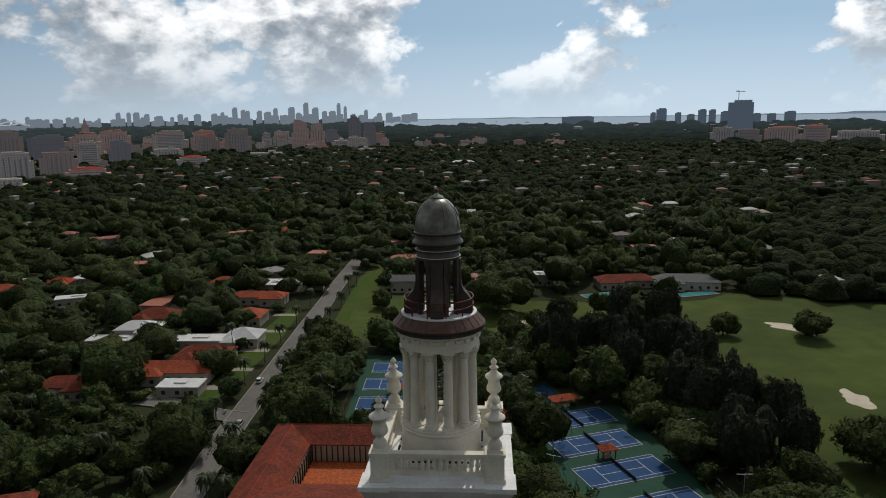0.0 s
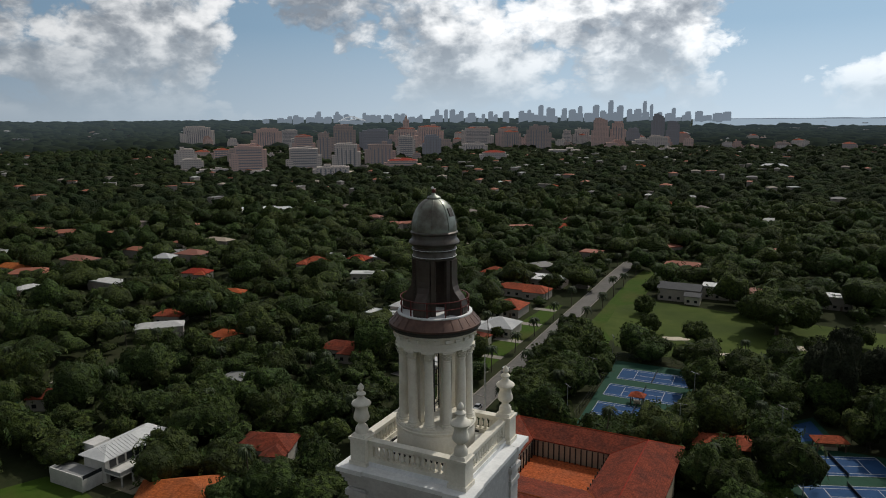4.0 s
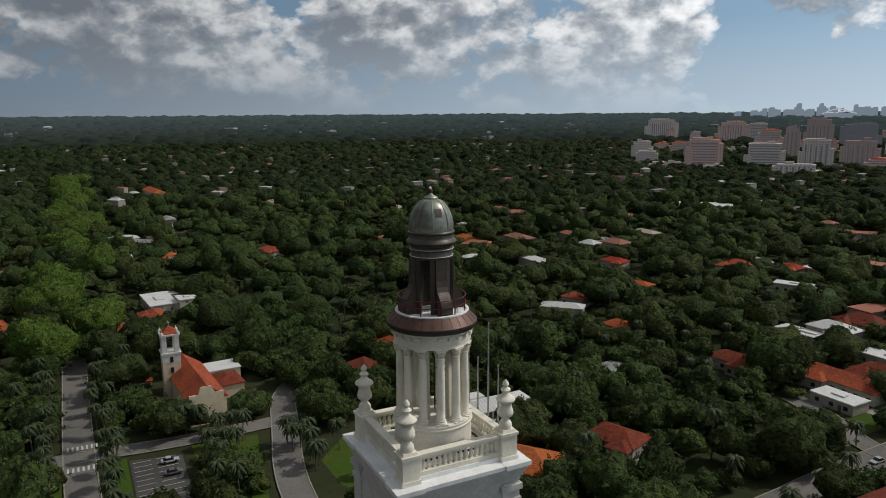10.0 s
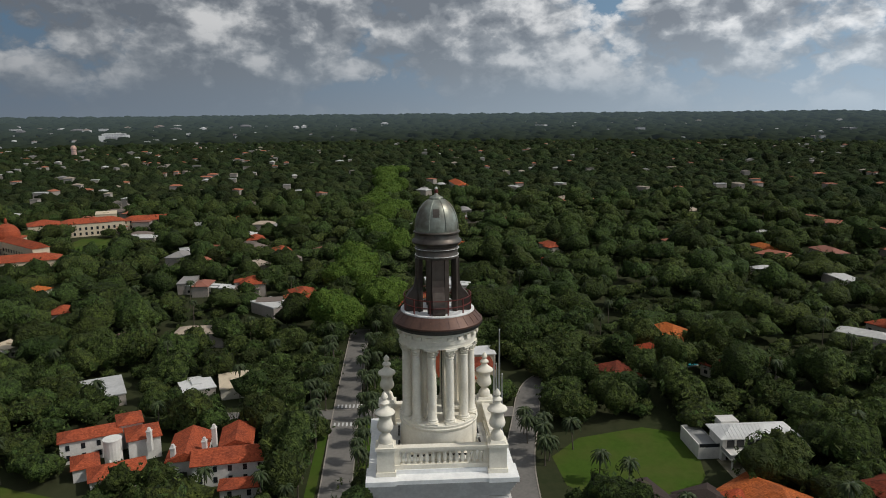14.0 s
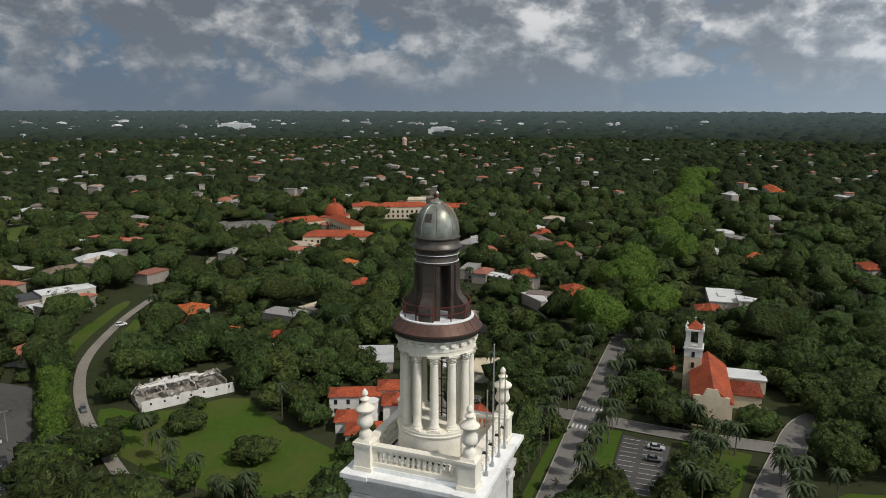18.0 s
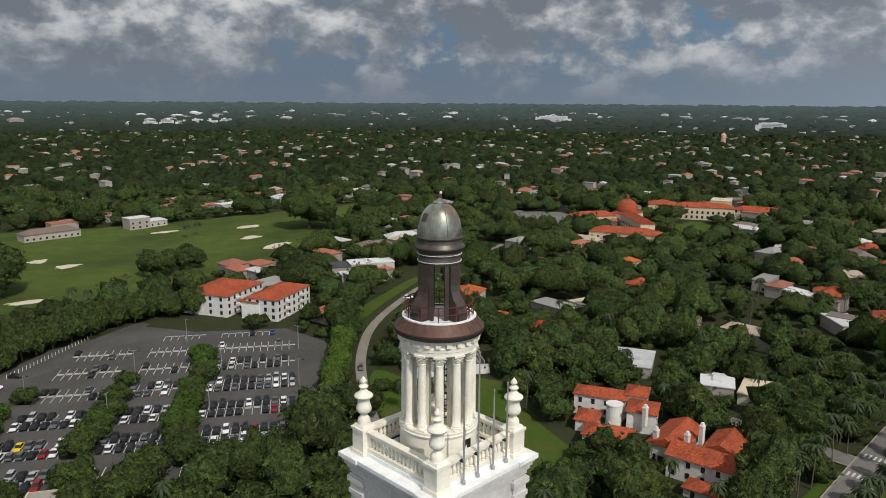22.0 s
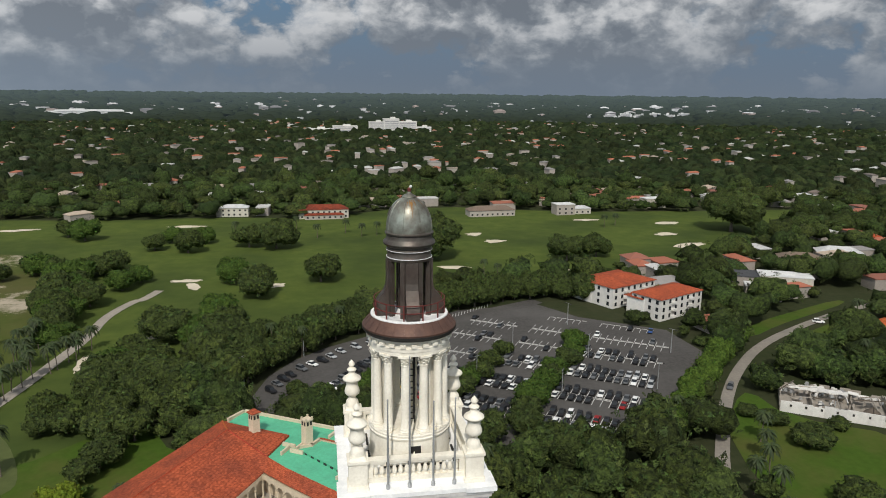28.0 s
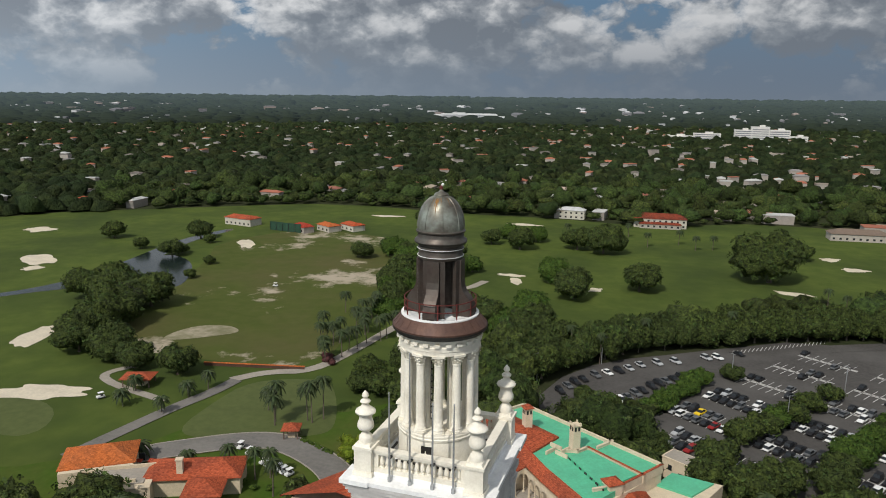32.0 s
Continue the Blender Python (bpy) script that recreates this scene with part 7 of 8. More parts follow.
def block(x, y, w, h, mat, turn=None, style="bands", label="", top=None):
    """A city block with a band of windows for each storey or vertical bays, a parapet and a roof house."""
    turn = math.degrees(math.atan2(y, x)) - 90 if turn is None else turn
    (px, py, pz), k = far(x, y, 0)
    t = thing("city_building", label or "mid-rise city building with rows of windows beyond the trees", "building", "city blocks", at=pose(px, py, pz, 0, 0, turn) @ Matrix.Scale(k, 4))
    own = random.Random(int(x * 3 + y * 7))
    d, side = w * own.uniform(0.45, 0.65), own.choice((-1, 1))
    body = Shape().box(0, 0, 0, w * 0.78, d, h).box(side * w * 0.36, d * 0.12, 0, w * 0.28, d * 0.8, h * own.uniform(0.72, 0.95)).box(-side * w * 0.4, -d * 0.1, 0, w * 0.2, d * 0.9, h * own.uniform(0.55, 0.9))
    body.box(-side * w * 0.12, 0, h, w * 0.4, d * 0.7, h * own.uniform(0.02, 0.10))
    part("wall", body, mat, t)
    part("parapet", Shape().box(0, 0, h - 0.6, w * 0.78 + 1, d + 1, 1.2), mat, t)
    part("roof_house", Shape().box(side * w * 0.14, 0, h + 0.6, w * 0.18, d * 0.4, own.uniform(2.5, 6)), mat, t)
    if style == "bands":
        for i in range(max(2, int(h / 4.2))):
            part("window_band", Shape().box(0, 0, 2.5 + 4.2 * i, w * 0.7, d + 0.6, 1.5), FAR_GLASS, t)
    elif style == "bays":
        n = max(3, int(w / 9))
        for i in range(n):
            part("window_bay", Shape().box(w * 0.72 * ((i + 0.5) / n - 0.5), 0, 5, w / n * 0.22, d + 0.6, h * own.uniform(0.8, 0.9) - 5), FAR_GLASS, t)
    if top:
        part("tile_roof", Shape().hip(0, 0, h + 0.6, w * 0.72, d * 0.95, 4), top, t)
    return t


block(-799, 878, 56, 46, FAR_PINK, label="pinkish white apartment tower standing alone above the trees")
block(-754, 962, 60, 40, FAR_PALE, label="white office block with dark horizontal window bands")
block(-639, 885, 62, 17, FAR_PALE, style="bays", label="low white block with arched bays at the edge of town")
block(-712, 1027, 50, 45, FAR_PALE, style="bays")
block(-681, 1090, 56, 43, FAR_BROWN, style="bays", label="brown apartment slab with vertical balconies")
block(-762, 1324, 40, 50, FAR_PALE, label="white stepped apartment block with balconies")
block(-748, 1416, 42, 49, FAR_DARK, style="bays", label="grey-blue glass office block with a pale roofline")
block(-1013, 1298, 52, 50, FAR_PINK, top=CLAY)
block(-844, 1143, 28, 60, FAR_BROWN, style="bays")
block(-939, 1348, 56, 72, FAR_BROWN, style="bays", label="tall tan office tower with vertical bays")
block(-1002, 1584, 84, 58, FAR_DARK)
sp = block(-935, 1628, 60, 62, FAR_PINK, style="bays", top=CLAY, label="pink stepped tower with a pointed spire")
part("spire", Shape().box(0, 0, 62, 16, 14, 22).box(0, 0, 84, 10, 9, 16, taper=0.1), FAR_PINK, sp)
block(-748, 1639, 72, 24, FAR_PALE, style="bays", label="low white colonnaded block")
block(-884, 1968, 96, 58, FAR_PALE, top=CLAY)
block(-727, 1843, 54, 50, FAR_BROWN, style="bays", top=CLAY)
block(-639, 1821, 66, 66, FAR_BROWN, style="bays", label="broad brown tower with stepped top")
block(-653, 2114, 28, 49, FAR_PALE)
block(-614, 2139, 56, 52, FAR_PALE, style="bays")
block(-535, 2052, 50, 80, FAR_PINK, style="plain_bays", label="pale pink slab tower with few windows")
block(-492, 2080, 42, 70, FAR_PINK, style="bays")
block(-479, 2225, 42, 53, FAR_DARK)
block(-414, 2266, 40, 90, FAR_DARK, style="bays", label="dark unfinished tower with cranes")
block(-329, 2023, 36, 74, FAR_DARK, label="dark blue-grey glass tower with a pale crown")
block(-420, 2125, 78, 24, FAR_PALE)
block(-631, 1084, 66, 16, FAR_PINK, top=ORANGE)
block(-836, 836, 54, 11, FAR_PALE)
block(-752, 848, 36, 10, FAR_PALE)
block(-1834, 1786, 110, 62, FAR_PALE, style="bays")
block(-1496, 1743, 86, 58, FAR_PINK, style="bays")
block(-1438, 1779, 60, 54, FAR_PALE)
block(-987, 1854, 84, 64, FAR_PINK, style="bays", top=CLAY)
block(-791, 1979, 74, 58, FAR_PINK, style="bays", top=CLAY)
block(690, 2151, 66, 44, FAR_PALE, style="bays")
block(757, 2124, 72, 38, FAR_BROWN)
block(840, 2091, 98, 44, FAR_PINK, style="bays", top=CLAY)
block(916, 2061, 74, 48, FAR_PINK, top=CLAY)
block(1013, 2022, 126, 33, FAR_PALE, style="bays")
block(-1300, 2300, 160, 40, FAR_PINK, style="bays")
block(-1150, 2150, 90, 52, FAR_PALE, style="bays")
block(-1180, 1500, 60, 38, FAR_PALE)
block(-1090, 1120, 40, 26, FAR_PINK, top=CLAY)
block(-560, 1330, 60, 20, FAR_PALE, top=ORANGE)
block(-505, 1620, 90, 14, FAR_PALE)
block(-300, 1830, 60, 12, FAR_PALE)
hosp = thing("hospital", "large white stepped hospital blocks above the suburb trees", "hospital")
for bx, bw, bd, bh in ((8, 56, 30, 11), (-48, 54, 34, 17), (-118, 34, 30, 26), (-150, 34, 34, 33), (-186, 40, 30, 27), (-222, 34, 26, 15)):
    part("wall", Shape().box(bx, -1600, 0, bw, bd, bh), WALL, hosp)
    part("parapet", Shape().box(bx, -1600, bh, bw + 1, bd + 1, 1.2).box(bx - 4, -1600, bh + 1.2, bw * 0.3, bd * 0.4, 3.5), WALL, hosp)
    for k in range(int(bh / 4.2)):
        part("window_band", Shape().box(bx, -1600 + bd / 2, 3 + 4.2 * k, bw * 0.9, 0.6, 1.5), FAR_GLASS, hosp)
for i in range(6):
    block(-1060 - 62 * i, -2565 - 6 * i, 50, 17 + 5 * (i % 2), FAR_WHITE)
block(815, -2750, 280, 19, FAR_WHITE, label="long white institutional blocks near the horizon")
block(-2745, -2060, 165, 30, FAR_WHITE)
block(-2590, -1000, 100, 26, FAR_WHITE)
cb = random.Random(17)
for i in range(96):
    az, dd = radians(cb.uniform(-6, 47)), cb.uniform(1250, 2700)
    if az < radians(24):
        dd = max(dd, 1850) + 150
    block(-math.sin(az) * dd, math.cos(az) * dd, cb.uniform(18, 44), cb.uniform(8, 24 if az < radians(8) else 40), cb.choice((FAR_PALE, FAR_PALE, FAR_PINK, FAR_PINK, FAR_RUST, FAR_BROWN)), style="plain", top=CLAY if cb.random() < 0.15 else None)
wt = thing("stone_tower", "lone pale brick water tower above far trees", "tower", at=pose(-1440, -643, 0))
part("shaft", Shape().lathe([(5.2, 0), (4.6, 25), (5.4, 25.5), (5.4, 29), (2.5, 33)], 16), FAR_PINK, wt)


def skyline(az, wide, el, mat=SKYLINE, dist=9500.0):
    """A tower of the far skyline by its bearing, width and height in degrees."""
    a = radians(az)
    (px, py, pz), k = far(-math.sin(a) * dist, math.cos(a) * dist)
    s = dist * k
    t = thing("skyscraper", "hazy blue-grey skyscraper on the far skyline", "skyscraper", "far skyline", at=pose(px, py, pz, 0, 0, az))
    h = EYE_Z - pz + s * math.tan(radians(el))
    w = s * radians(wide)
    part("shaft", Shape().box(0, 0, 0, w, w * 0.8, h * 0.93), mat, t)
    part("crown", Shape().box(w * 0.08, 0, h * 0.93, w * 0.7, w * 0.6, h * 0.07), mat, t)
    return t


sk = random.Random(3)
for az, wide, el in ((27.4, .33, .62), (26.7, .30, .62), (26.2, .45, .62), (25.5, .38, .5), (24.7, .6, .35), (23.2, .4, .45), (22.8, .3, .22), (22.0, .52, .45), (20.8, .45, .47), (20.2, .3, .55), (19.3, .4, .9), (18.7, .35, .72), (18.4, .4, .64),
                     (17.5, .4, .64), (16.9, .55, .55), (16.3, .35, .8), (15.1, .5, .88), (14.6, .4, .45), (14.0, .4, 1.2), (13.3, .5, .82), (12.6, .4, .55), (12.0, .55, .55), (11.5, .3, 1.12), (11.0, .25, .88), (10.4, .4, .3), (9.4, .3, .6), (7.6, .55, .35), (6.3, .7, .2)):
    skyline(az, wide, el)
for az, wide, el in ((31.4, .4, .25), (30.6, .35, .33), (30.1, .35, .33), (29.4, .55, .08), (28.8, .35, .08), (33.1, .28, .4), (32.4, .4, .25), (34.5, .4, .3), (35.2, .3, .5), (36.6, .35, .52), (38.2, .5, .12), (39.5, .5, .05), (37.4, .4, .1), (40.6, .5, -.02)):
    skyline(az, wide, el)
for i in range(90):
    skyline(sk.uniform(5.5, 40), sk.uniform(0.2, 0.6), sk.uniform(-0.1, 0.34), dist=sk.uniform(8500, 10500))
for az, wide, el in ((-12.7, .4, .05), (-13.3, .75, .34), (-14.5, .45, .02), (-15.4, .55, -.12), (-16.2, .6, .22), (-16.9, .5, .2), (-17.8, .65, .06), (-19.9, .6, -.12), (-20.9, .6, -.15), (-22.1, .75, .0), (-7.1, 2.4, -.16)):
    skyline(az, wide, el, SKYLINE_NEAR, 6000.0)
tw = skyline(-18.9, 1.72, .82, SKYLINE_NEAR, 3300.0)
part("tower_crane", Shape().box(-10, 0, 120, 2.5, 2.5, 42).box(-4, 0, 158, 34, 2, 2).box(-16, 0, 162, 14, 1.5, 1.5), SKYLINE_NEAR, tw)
st = thing("stadium", "white arched stadium roof on the hazy horizon", "stadium")
# white emission makes the backlit stadium roof look sunlit
STADIUM_GLOW = distant("glowing_far_roof", (0.5, 0.5, 0.5), (0.42, 0.44, 0.46))
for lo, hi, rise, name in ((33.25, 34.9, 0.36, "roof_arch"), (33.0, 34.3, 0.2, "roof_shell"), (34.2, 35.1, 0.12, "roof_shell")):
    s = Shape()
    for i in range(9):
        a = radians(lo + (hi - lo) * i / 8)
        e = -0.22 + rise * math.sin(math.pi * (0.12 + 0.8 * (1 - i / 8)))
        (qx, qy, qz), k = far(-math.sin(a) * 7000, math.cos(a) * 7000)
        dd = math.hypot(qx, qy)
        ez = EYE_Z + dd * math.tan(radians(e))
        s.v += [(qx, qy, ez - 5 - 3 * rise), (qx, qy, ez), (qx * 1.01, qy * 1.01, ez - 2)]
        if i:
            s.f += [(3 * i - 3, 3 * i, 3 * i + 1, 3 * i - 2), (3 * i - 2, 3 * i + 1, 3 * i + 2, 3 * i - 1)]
    part(name, s, STADIUM_GLOW, st)
(qx, qy, qz), k = far(-math.sin(radians(34.1)) * 7050, math.cos(radians(34.1)) * 7050)
part("stand", Shape().box(qx, qy, qz, 130, 60, EYE_Z - qz - 14, 34.1), SKYLINE, st)

# the bay beyond the city, its bright sky sheen painted as emission
BAY = distant("glowing_bay_water", (0.10, 0.12, 0.14), (0.36, 0.46, 0.56))
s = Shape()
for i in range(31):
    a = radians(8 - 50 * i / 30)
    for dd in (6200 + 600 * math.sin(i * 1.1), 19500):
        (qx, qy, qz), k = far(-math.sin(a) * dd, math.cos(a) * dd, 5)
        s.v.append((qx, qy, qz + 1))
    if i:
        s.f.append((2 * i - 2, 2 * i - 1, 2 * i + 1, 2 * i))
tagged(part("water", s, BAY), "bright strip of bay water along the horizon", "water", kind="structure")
# low far shore
s = Shape()
for i in range(41):
    a = radians(6 - 46 * i / 40)
    (qx, qy, qz), k = far(-math.sin(a) * 16000, math.cos(a) * 16000, 0)
    dd = math.hypot(qx, qy)
    up = -0.22 + 0.06 * sk.random() + (0.1 if i > 27 else 0)
    s.v += [(qx, qy, qz), (qx, qy, EYE_Z + dd * math.tan(radians(up)))]
    if i:
        s.f.append((2 * i - 2, 2 * i, 2 * i + 1, 2 * i - 1))
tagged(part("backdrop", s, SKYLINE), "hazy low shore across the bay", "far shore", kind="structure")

# ---- roofs of the suburbs ----


# bluish emission paints haze onto the far canopy
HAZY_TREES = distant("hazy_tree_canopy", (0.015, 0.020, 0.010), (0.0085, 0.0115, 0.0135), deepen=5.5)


def speckled(name, stops, glow=0.0):
    """Roof paint that differs from house to house."""
    m = bpy.data.materials.new(name)
    m.use_nodes = True
    n = Nodes(m.node_tree)
    g = n.add("ShaderNodeNewGeometry")
    rp = n.add("ShaderNodeValToRGB", {0: g.outputs["Random Per Island"]})
    rp.color_ramp.interpolation = "CONSTANT"
    e = rp.color_ramp.elements
    while len(e) < len(stops):
        e.new(0.5)
    for el, (p, c) in zip(e, stops):
        el.position, el.color = p, (*c, 1)
    f = n.noise(g.outputs["Position"], 0.8, 4.0)
    col = n.mix(n.math("MULTIPLY", f, 0.6), rp.outputs[0], (0.12, 0.10, 0.09))
    b = n.add("ShaderNodeBsdfPrincipled", {"Base Color": col, "Roughness": 0.8})
    n.t.links.new(b.outputs[0], n.add("ShaderNodeOutputMaterial").inputs[0])
    return m


ROOFS = speckled("mixed_roofs", [(0.0, (0.40, 0.11, 0.05)), (0.30, (0.30, 0.09, 0.05)), (0.42, (0.62, 0.62, 0.60)), (0.60, (0.30, 0.29, 0.28)), (0.78, (0.17, 0.13, 0.105)), (0.9, (0.50, 0.40, 0.30))])
FAR_ROOFS = speckled("far_roofs", [(0.0, (0.46, 0.13, 0.055)), (0.36, (0.60, 0.60, 0.58)), (0.54, (0.27, 0.26, 0.25)), (0.72, (0.40, 0.33, 0.26)), (0.88, (0.15, 0.13, 0.11))])


FAR_SHEDS = speckled("far_sheds", [(0.0, (0.62, 0.63, 0.65)), (0.30, (0.20, 0.21, 0.23)), (0.5, (0.75, 0.76, 0.78)), (0.70, (0.30, 0.25, 0.23)), (0.84, (0.15, 0.16, 0.18))])


def suburb(name, label, rmin, rmax, count, seed, size, roofmat, lift, keep):
    """Hipped houses scattered among the trees, as roofs and walls."""
    r = random.Random(seed)
    roofs, walls = Shape(), Shape()
    q = np.random.RandomState(seed)
    dd, aa = np.sqrt(q.uniform(rmin ** 2, rmax ** 2, count * 6)), q.uniform(0, 2 * np.pi, count * 6)
    cx, cy = dd * np.cos(aa), dd * np.sin(aa)
    ok = np.ones(len(cx), bool)
    if rmax < 2500:
        for poly in OPEN:
            ok &= ~inside(cx, cy, poly)
    made = 0
    for x, y, d in zip(cx[ok].tolist(), cy[ok].tolist(), dd[ok].tolist()):
        if made >= count:
            break
        if not keep(x, y, r):
            continue
        made += 1
        w, dp, h, tn = size * r.uniform(0.8, 1.6), size * r.uniform(0.5, 0.9), lift * r.uniform(0.8, 1.2), r.choice((0, 90, 5, 95, 40)) + r.uniform(-6, 6)
        a0, b0 = len(roofs.v), len(walls.v)
        if r.random() < 0.65:
            roofs.hip(x, y, h, w, dp, dp * 0.2, tn)
        else:
            roofs.box(x, y, h, w + 0.6, dp + 0.6, 0.5, tn)
        walls.box(x, y, 0, w, dp, h, tn)
        if d > 1900:
            for sh, st0 in ((roofs, a0), (walls, b0)):
                sh.v[st0:] = [far(*p)[0] for p in sh.v[st0:]]
        elif d < 900:
            FOOT.append((x, y, w * 0.55))
    tagged(part(name, roofs, roofmat), label, "houses", kind="stuff")
    tagged(part(name.replace("roofs", "walls"), walls, HOUSE_WALL if rmax < 2500 else roofmat), label.replace("roofs", "walls"), "houses", kind="stuff")


def denser(x, y, r):
    """More houses show towards -y and -x-y, fewer towards the city."""
    a = math.degrees(math.atan2(-x, y)) % 360
    return r.random() < (1.0 if 100 < a < 250 else 0.45)


OPEN.append([(-108, -148), (-132, -184), (-159, -215), (-199, -247), (-258, -264), (-242, -236), (-193, -205), (-160, -187), (-132, -163), (-115, -144)])
OPEN.append([(-150, -190), (-150, -215), (-178, -215), (-178, -190)])
OPEN.append([(-188, -262), (-194, -298), (-232, -292), (-226, -262)])
OPEN.append([(-121, -283), (-61, -283), (-61, -231), (-121, -231)])
suburb("suburb_roofs", "scattered tile and flat roofs of houses among trees", 255, 720, 340, 8, 14, ROOFS, 5.4, denser)
suburb("far_suburb_roofs", "small far roofs of houses speckling the canopy", 720, 2100, 2300, 9, 10, FAR_ROOFS, 9.6, denser)
suburb("distant_suburb_roofs", "pale specks of distant roofs and sheds", 2100, 7500, 1700, 10, 13, FAR_SHEDS, 11, denser)

suburb("horizon_sheds", "pale hazy sheds and towers along the horizon", 3000, 8000, 420, 12, 40, FAR_SHEDS, 19, denser)

# avenue of large figs over the cross street
for i in range(26):
    tree(-255 - 30 * i + rnd.gauss(0, 5), -19 + rnd.gauss(0, 7), rnd.uniform(12, 17), rnd.uniform(20, 26), "fig")

x, y, r = scatter(78, 250, 8.3, 1)
forest("near_woods", "dense dark-green garden trees round the hotel grounds", x, y, r, 7.5, 120, 0.125, (SPRAY["dark"], HULL["dark"]), 1, (0.85, 1.75), 9, 14, 6)
x, y, r = scatter(250, 720, 11.8, 2)
seen = x * 0.98 + y * 0.19 < 0.56 * np.hypot(x, y)
forest("middle_woods", "continuous suburban tree canopy of mixed greens", x[seen], y[seen], r, 9.6, 34, 0.15, (SPRAY["dark"], HULL["dark"]), 2, (0.7, 1.6), 9, 10, 4)
canopy("bay_side_woods", "dark canopy of gardens towards the bay", x[~seen], y[~seen], r, 9.0, FAR_TREES)
x, y, r = scatter(720, 1300, 13.5, 3)
canopy("far_woods", "far dark-green canopy over the suburbs", x, y, r, 8.6, FAR_TREES)
x, y, r = scatter(1300, 2100, 18.5, 6)
canopy("farther_woods", "dark mottled canopy over the outer suburbs", x, y, r, 11, FAR_TREES)
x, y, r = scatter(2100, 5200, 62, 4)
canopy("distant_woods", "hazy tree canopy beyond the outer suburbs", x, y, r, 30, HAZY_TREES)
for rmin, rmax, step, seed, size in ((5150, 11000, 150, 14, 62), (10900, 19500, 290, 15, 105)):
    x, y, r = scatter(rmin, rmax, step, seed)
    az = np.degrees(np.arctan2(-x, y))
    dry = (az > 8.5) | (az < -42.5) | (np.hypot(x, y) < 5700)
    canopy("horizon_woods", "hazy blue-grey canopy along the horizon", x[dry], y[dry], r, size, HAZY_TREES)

# palms standing among the garden trees
x, y, r = scatter(95, 330, 30, 14)
for px, py in zip(x.tolist(), y.tolist()):
    if px < 40 or py < 0:
        palm(px, py, rnd.uniform(9, 14), rnd.uniform(0.8, 1.1))

# ---- car park ----
LOT_U, LOT_N = Vector((-0.839, 0.545)), Vector((0.545, 0.839))


def lot_point(u, n):
    p = LOT_U * u + LOT_N * n
    return p.x, p.y


PAINTS = {}
for nm, c in (("white", (0.72, 0.72, 0.71)), ("black", (0.018, 0.018, 0.02)), ("silver", (0.38, 0.39, 0.40)), ("grey", (0.11, 0.115, 0.12)), ("red", (0.25, 0.02, 0.02)), ("blue", (0.03, 0.07, 0.2)), ("yellow", (0.70, 0.48, 0.02))):
    PAINTS[nm] = material(f"{nm}_car_paint", c, c, 0.4, 0.0, bump=0, stain=0.1, spec=0.18)
TYRE = material("tyre_rubber", (0.02, 0.02, 0.02), None, 0.9)


def car_parts(suv):
    h = 0.95 if suv else 0.80
    top = 1.68 if suv else 1.42
    body = Shape()
    sec = [(-2.3, 0.42, 0.72), (-2.2, 0.38, 0.86), (-1.3, 0.3, h), (1.0, 0.3, h), (2.05, 0.36, h - 0.12), (2.3, 0.42, 0.62)]
    for x, z0, z1 in sec:
        w = 0.88 if abs(x) < 2.2 else 0.76
        body.v += [(x, -w, z0), (x, -w * 1.02, (z0 + z1) / 2), (x, -w * 0.93, z1), (x, w * 0.93, z1), (x, w * 1.02, (z0 + z1) / 2), (x, w, z0)]
    for i in range(len(sec) - 1):
        a, b = 6 * i, 6 * i + 6
        body.f += [(a + k, b + k, b + (k + 1) % 6, a + (k + 1) % 6) for k in range(6)]
    body.f += [(0, 1, 2, 3, 4, 5), tuple(6 * (len(sec) - 1) + k for k in (5, 4, 3, 2, 1, 0))]
    b0, b1 = (-2.1, 0.9) if suv else (-1.75, 0.95)
    t0, t1 = (-1.75, 0.15) if suv else (-1.05, 0.2)
    glass = Shape().add([(b0, -0.8, h), (b1, -0.8, h), (b1, 0.8, h), (b0, 0.8, h), (t0, -0.64, top - 0.05), (t1, -0.64, top - 0.05), (t1, 0.64, top - 0.05), (t0, 0.64, top - 0.05)], [(0, 1, 5, 4), (1, 2, 6, 5), (2, 3, 7, 6), (3, 0, 4, 7), (4, 5, 6, 7)])
    roof = Shape().box((t0 + t1) / 2, 0, top - 0.05, t1 - t0 + 0.08, 1.36, 0.06)
    return body, glass, roof


WHEEL = Shape().add([(0.33 * math.cos(a), s, 0.33 + 0.33 * math.sin(a)) for s in (-0.11, 0.11) for a in np.arange(10) * 2 * math.pi / 10], [tuple(range(10)), tuple(range(19, 9, -1))] + [(i, 10 + i, 10 + (i + 1) % 10, (i + 1) % 10) for i in range(10)]).mesh("wheel", TYRE)
CARS = {}


def car(x, y, turn, paint, suv=False, z=0.3):
    key = (paint, suv)
    m = pose(x, y, z, 0, 0, turn)
    if key in CARS:
        return copy_thing(CARS[key], m)
    t = thing("car", f"{paint} {'utility vehicle' if suv else 'saloon car'} with dark windows parked on asphalt", "car", "parked cars", at=m)
    body, glass, roof = car_parts(suv)
    part("body", body, PAINTS[paint], t)
    part("cabin_glass", glass, GLASS, t)
    part("roof", roof, PAINTS[paint], t)
    for wx in (-1.4, 1.4):
        for wy in (-0.8, 0.8):
            part("wheel", WHEEL, TYRE, t, at=pose(wx, wy, 0))
    CARS[key] = t
    return t


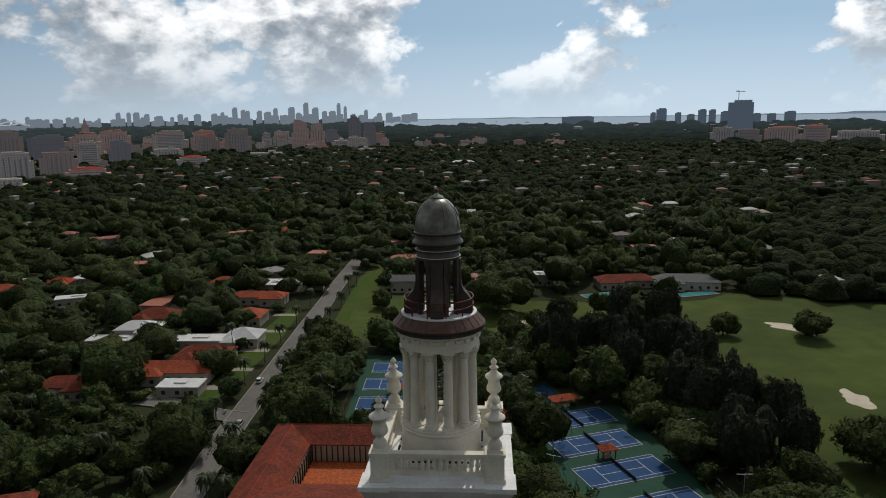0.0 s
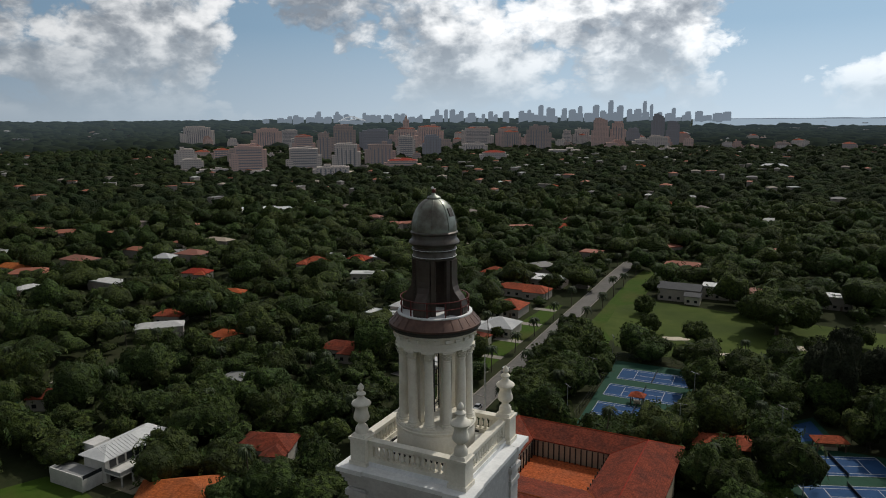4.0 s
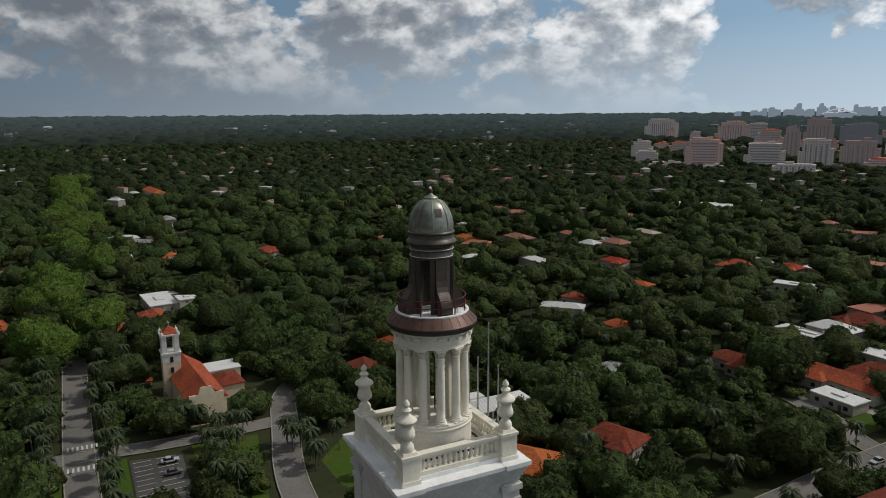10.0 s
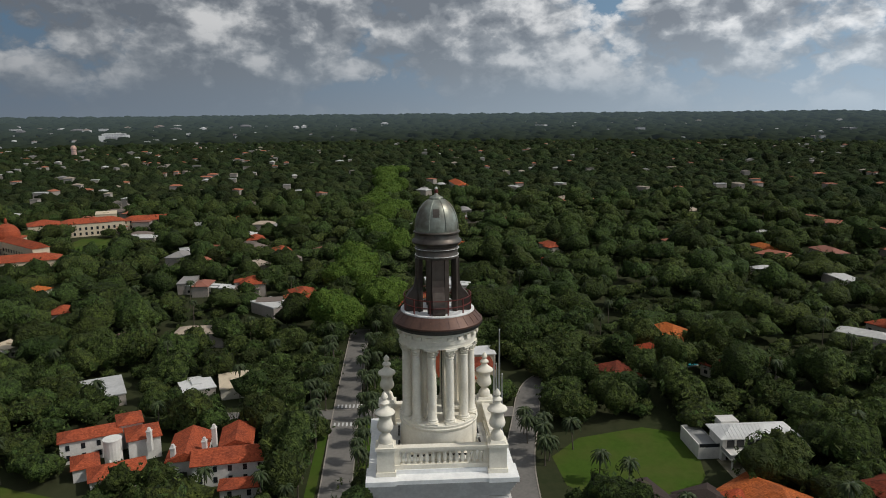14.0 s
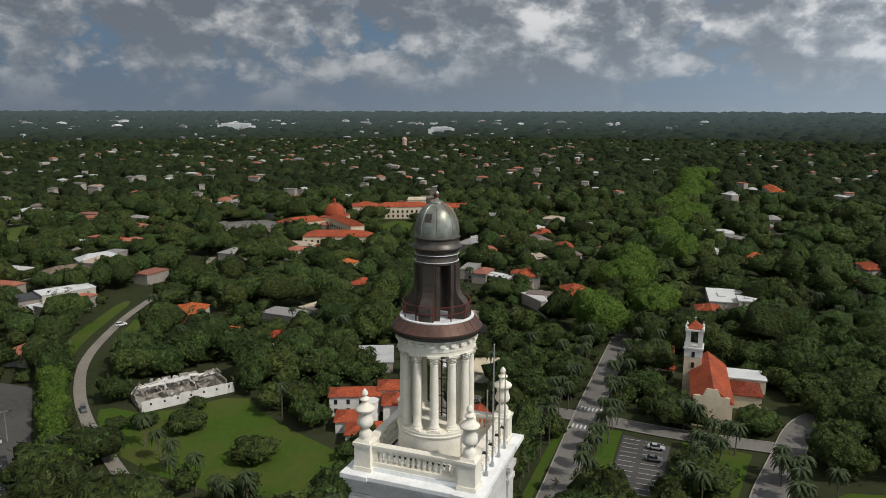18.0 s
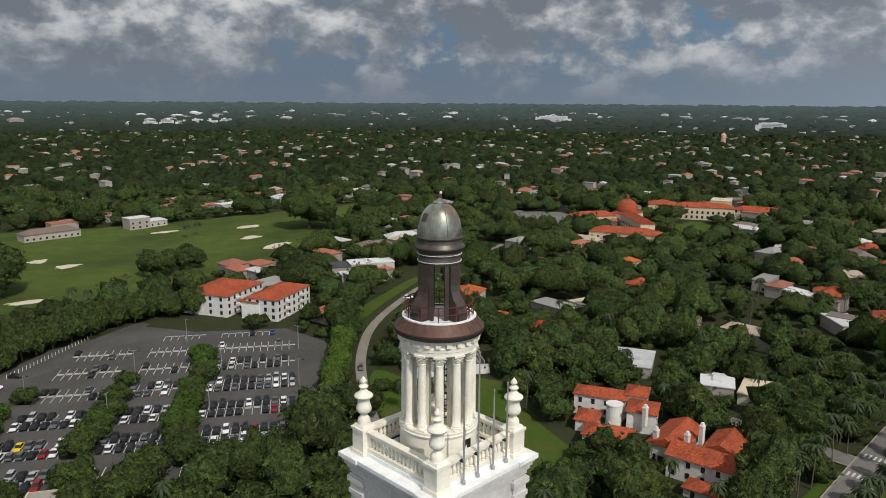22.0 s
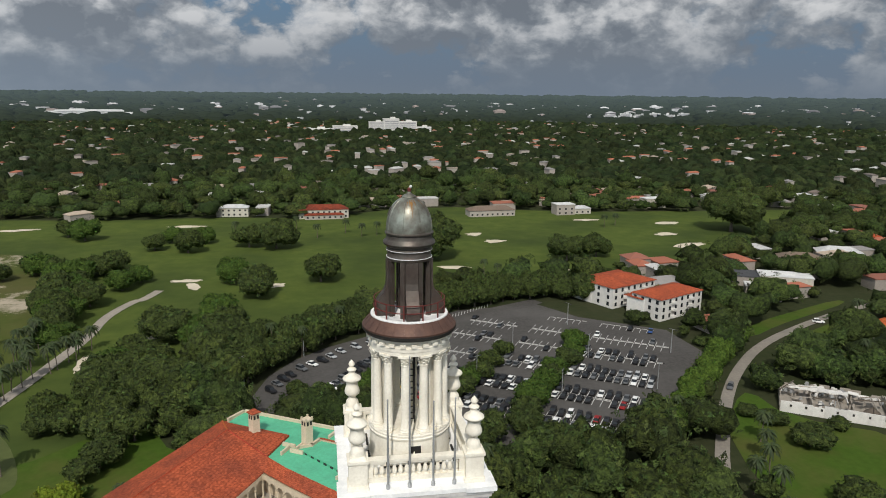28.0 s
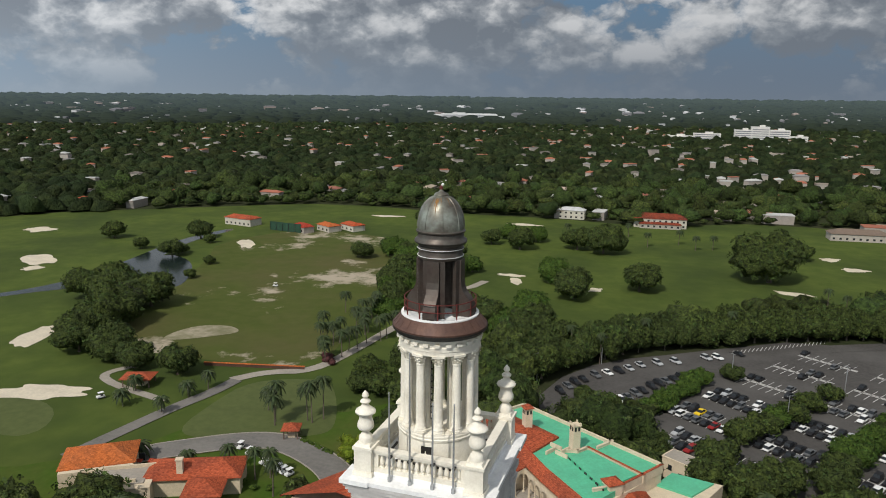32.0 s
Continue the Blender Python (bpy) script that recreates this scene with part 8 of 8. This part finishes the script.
ck = random.Random(21)
lines, blocks_ = Shape(), Shape()
LOT_TURN = math.degrees(math.atan2(LOT_N.y, LOT_N.x))
FULL = ((0.05, 0.05, 0.05), (0.04, 0.03, 0.08), (0.10, 0.06, 0.55), (0.52, 0.55, 0.95), (0.90, 0.90, 0.96), (0.97, 0.95, 0.97), (0.94, 0.92, 0.94))
for j, n0 in enumerate((-253.5, -235, -217.3, -198, -178.3, -160, -142.5)):
    for k, (u0, u1) in enumerate(((-88, -68.5), (-61.5, -44.5), (-37.5, -8.5))):
        if j == 0:
            u0, u1 = max(u0, -59), min(u1, -16)
        elif j == 6:
            u0, u1 = max(u0, -79), min(u1, -12)
        u = u0 + 1.3
        while u < u1:
            for side in ((1,) if j == 0 else (-1, 1)):
                cx, cy = lot_point(u, n0 + side * 3.0)
                lx, ly = lot_point(u - 1.3, n0 + side * 2.7)
                lines.box(lx, ly, 0.262, 5.0, 0.2, 0.006, LOT_TURN)
                sx, sy = lot_point(u, n0 + side * 0.4)
                blocks_.box(sx, sy, 0.262, 0.3, 1.9, 0.13, LOT_TURN)
                if ck.random() < FULL[j][k] and math.hypot(cx + 20.2, cy + 180.2) > 2.4:
                    pc = ck.choices(("white", "black", "silver", "grey", "red", "blue"), (20, 50, 9, 17, 2, 2))[0]
                    car(cx, cy, LOT_TURN + (180 if ck.random() < 0.5 else 0) + ck.uniform(-2, 2), pc, ck.random() < 0.45, 0.262)
            u += 2.6
# bays along the far side of the lane
for i in range(24):
    f = i / 23
    lines.box(-32 - 34 * f, -240 - 24 * f, 0.262, 4.6, 0.2, 0.006, 75)
tagged(part("bay_marking", lines, PAINT), "white painted parking bay lines", "road marking", kind="stuff")
tagged(part("wheel_stop", blocks_, STOP_PAINT), "concrete wheel stops at the bays", "wheel stops", kind="stuff")
car(-20.2, -180.2, LOT_TURN, "yellow", False, 0.262)
# cars parked along the lane
for cx, cy in ((-16.9, -209.4), (-14.5, -207.4), (-12.2, -204.8), (-9.8, -202.0), (-7.8, -199.0), (-5.6, -195.6), (-3.0, -191.5), (-1.2, -188.0), (0.9, -184.6), (2.6, -181.2)):
    car(cx, cy, 132 + ck.uniform(-5, 5), ck.choice(("white", "black", "grey", "black", "black")), ck.random() < 0.4, 0.262)
for cx, cy in ((-34, -237.3), (-26.5, -230.9), (-22.7, -229.1), (-12.4, -221.6), (-6.5, -217.9), (-0.9, -214.3), (2.5, -209.6), (5.5, -205.8), (9, -202.9), (12.5, -199.2), (15.9, -194.4), (18, -190.8), (19.8, -187.2), (21.4, -182)):
    car(cx, cy, 134 + ck.uniform(-6, 6), ck.choice(("white", "black", "grey", "silver", "black")), ck.random() < 0.4, 0.262)
# cars on the streets
car(-103.5, -137, 60, "white", z=0.26)
car(-122.5, -164.5, 53, "grey", True, 0.26)
car(-77, 201, 92, "white", True, 0.26)
car(-72, 165, 268, "silver", z=0.26)
car(-196, -222, 150, "white", True, 0.26)
car(-14, -104, 60, "white", z=0.3)
for i in range(9):
    car(-131 - 3.6 * i, 1.5, 90, ck.choice(("white", "grey", "silver")), ck.random() < 0.5, 0.3) if ck.random() < 0.3 else None
blank = Shape()
for i in range(13):
    blank.box(-131 - 2.7 * i, 0.8, 0.2, 0.15, 5.0, 0.012).box(-131 - 2.7 * i, -5.2, 0.2, 0.15, 4.4, 0.012)
for i in range(7):
    blank.box(-166.5 + 0.02 * i, -22.6 + 1.2 * i, 0.292, 2.6, 0.5, 0.006).box(-180 + 0.02 * i, -22.6 + 1.2 * i, 0.292, 2.6, 0.5, 0.006)
tagged(part("road_marking", blank, PAINT), "worn white bay lines and zebra crossings", "road marking", kind="stuff")


def golf_cart(x, y, turn):
    t = thing("golf_cart", "white golf cart with a flat roof on the path", "golf cart", "golf carts", at=pose(x, y, 0.3, 0, 0, turn))
    part("body", Shape().box(0, 0, 0.3, 2.3, 1.15, 0.5), PAINTS["white"], t)
    part("roof", Shape().box(-0.1, 0, 1.75, 1.7, 1.2, 0.08), PAINTS["white"], t)
    part("seat", Shape().box(-0.3, 0, 0.8, 0.6, 1.1, 0.35), DARK_METAL, t)
    for px in (-0.85, 0.65):
        for py in (-0.52, 0.52):
            part("post", Shape().box(px, py, 0.8, 0.05, 0.05, 0.95), DARK_METAL, t)
            part("wheel", WHEEL, TYRE, t, at=pose(px, py, 0) @ Matrix.Scale(0.75, 4))


golf_cart(152, -130, 60)
golf_cart(94, -117, 90)
golf_cart(90, -115, 80)
golf_cart(172, -262, 20)
for i in range(6):
    golf_cart(84 - 1.8 * i, -112 + 0.6 * i, 70)


def lamp_post(x, y, h=10.0, arms=2, z=0.2):
    t = thing("lamp_post", "tall grey lamp post with twin floodlights", "lamp post", "lamp posts", at=pose(x, y, z, 0, 0, rnd.uniform(0, 180)))
    part("pole", Shape().lathe([(0.16, 0), (0.12, h * 0.5), (0.09, h)], 8), POLE, t)
    for a in range(arms):
        s = 1 if a % 2 == 0 else -1
        part("arm", Shape().box(s * 0.7, 0, h - 0.1, 1.4, 0.1, 0.1), POLE, t)
        part("lamp_head", Shape().box(s * 1.4, 0, h - 0.22, 0.7, 0.45, 0.22), DARK_METAL, t)


for lu, ln in ((-62, -212), (-34, -212), (-62, -175), (-34, -175), (-90, -194), (-8, -230), (-8, -194), (-50, -246)):
    lamp_post(*lot_point(lu, ln), 9)
for lx, ly in ((-45, 172), (-45, 200), (-45, 228), (-12, 172), (-12, 200), (-12, 228), (14, 182), (46, 183), (56, 150), (60, 120), (20, 150), (18, 128), (30, -188), (12, -212)):
    lamp_post(lx, ly, 10)


def fence(x0, y0, x1, y1, h=3.0):
    """A dark wire-mesh court fence: posts, rails and fine wires."""
    d = math.hypot(x1 - x0, y1 - y0)
    t = thing("court_fence", "dark wire fence on slim posts beside the courts", "fence", "court fences", at=pose(x0, y0, 0.15, 0, 0, math.degrees(math.atan2(y1 - y0, x1 - x0))))
    for i in range(int(d / 4) + 1):
        part("post", Shape().box(min(d, 4 * i), 0, 0, 0.1, 0.1, h), DARK_METAL, t)
    for z in (0.1, h * 0.5, h - 0.1):
        part("rail", Shape().box(d / 2, 0, z, d, 0.06, 0.06), DARK_METAL, t)


fence(-44, 231, -14, 231)
fence(-11, 168, -14, 230)
fence(-42, 168, -44, 231)
fence(15, 183, 46, 184)
fence(46, 184, 62, 112)
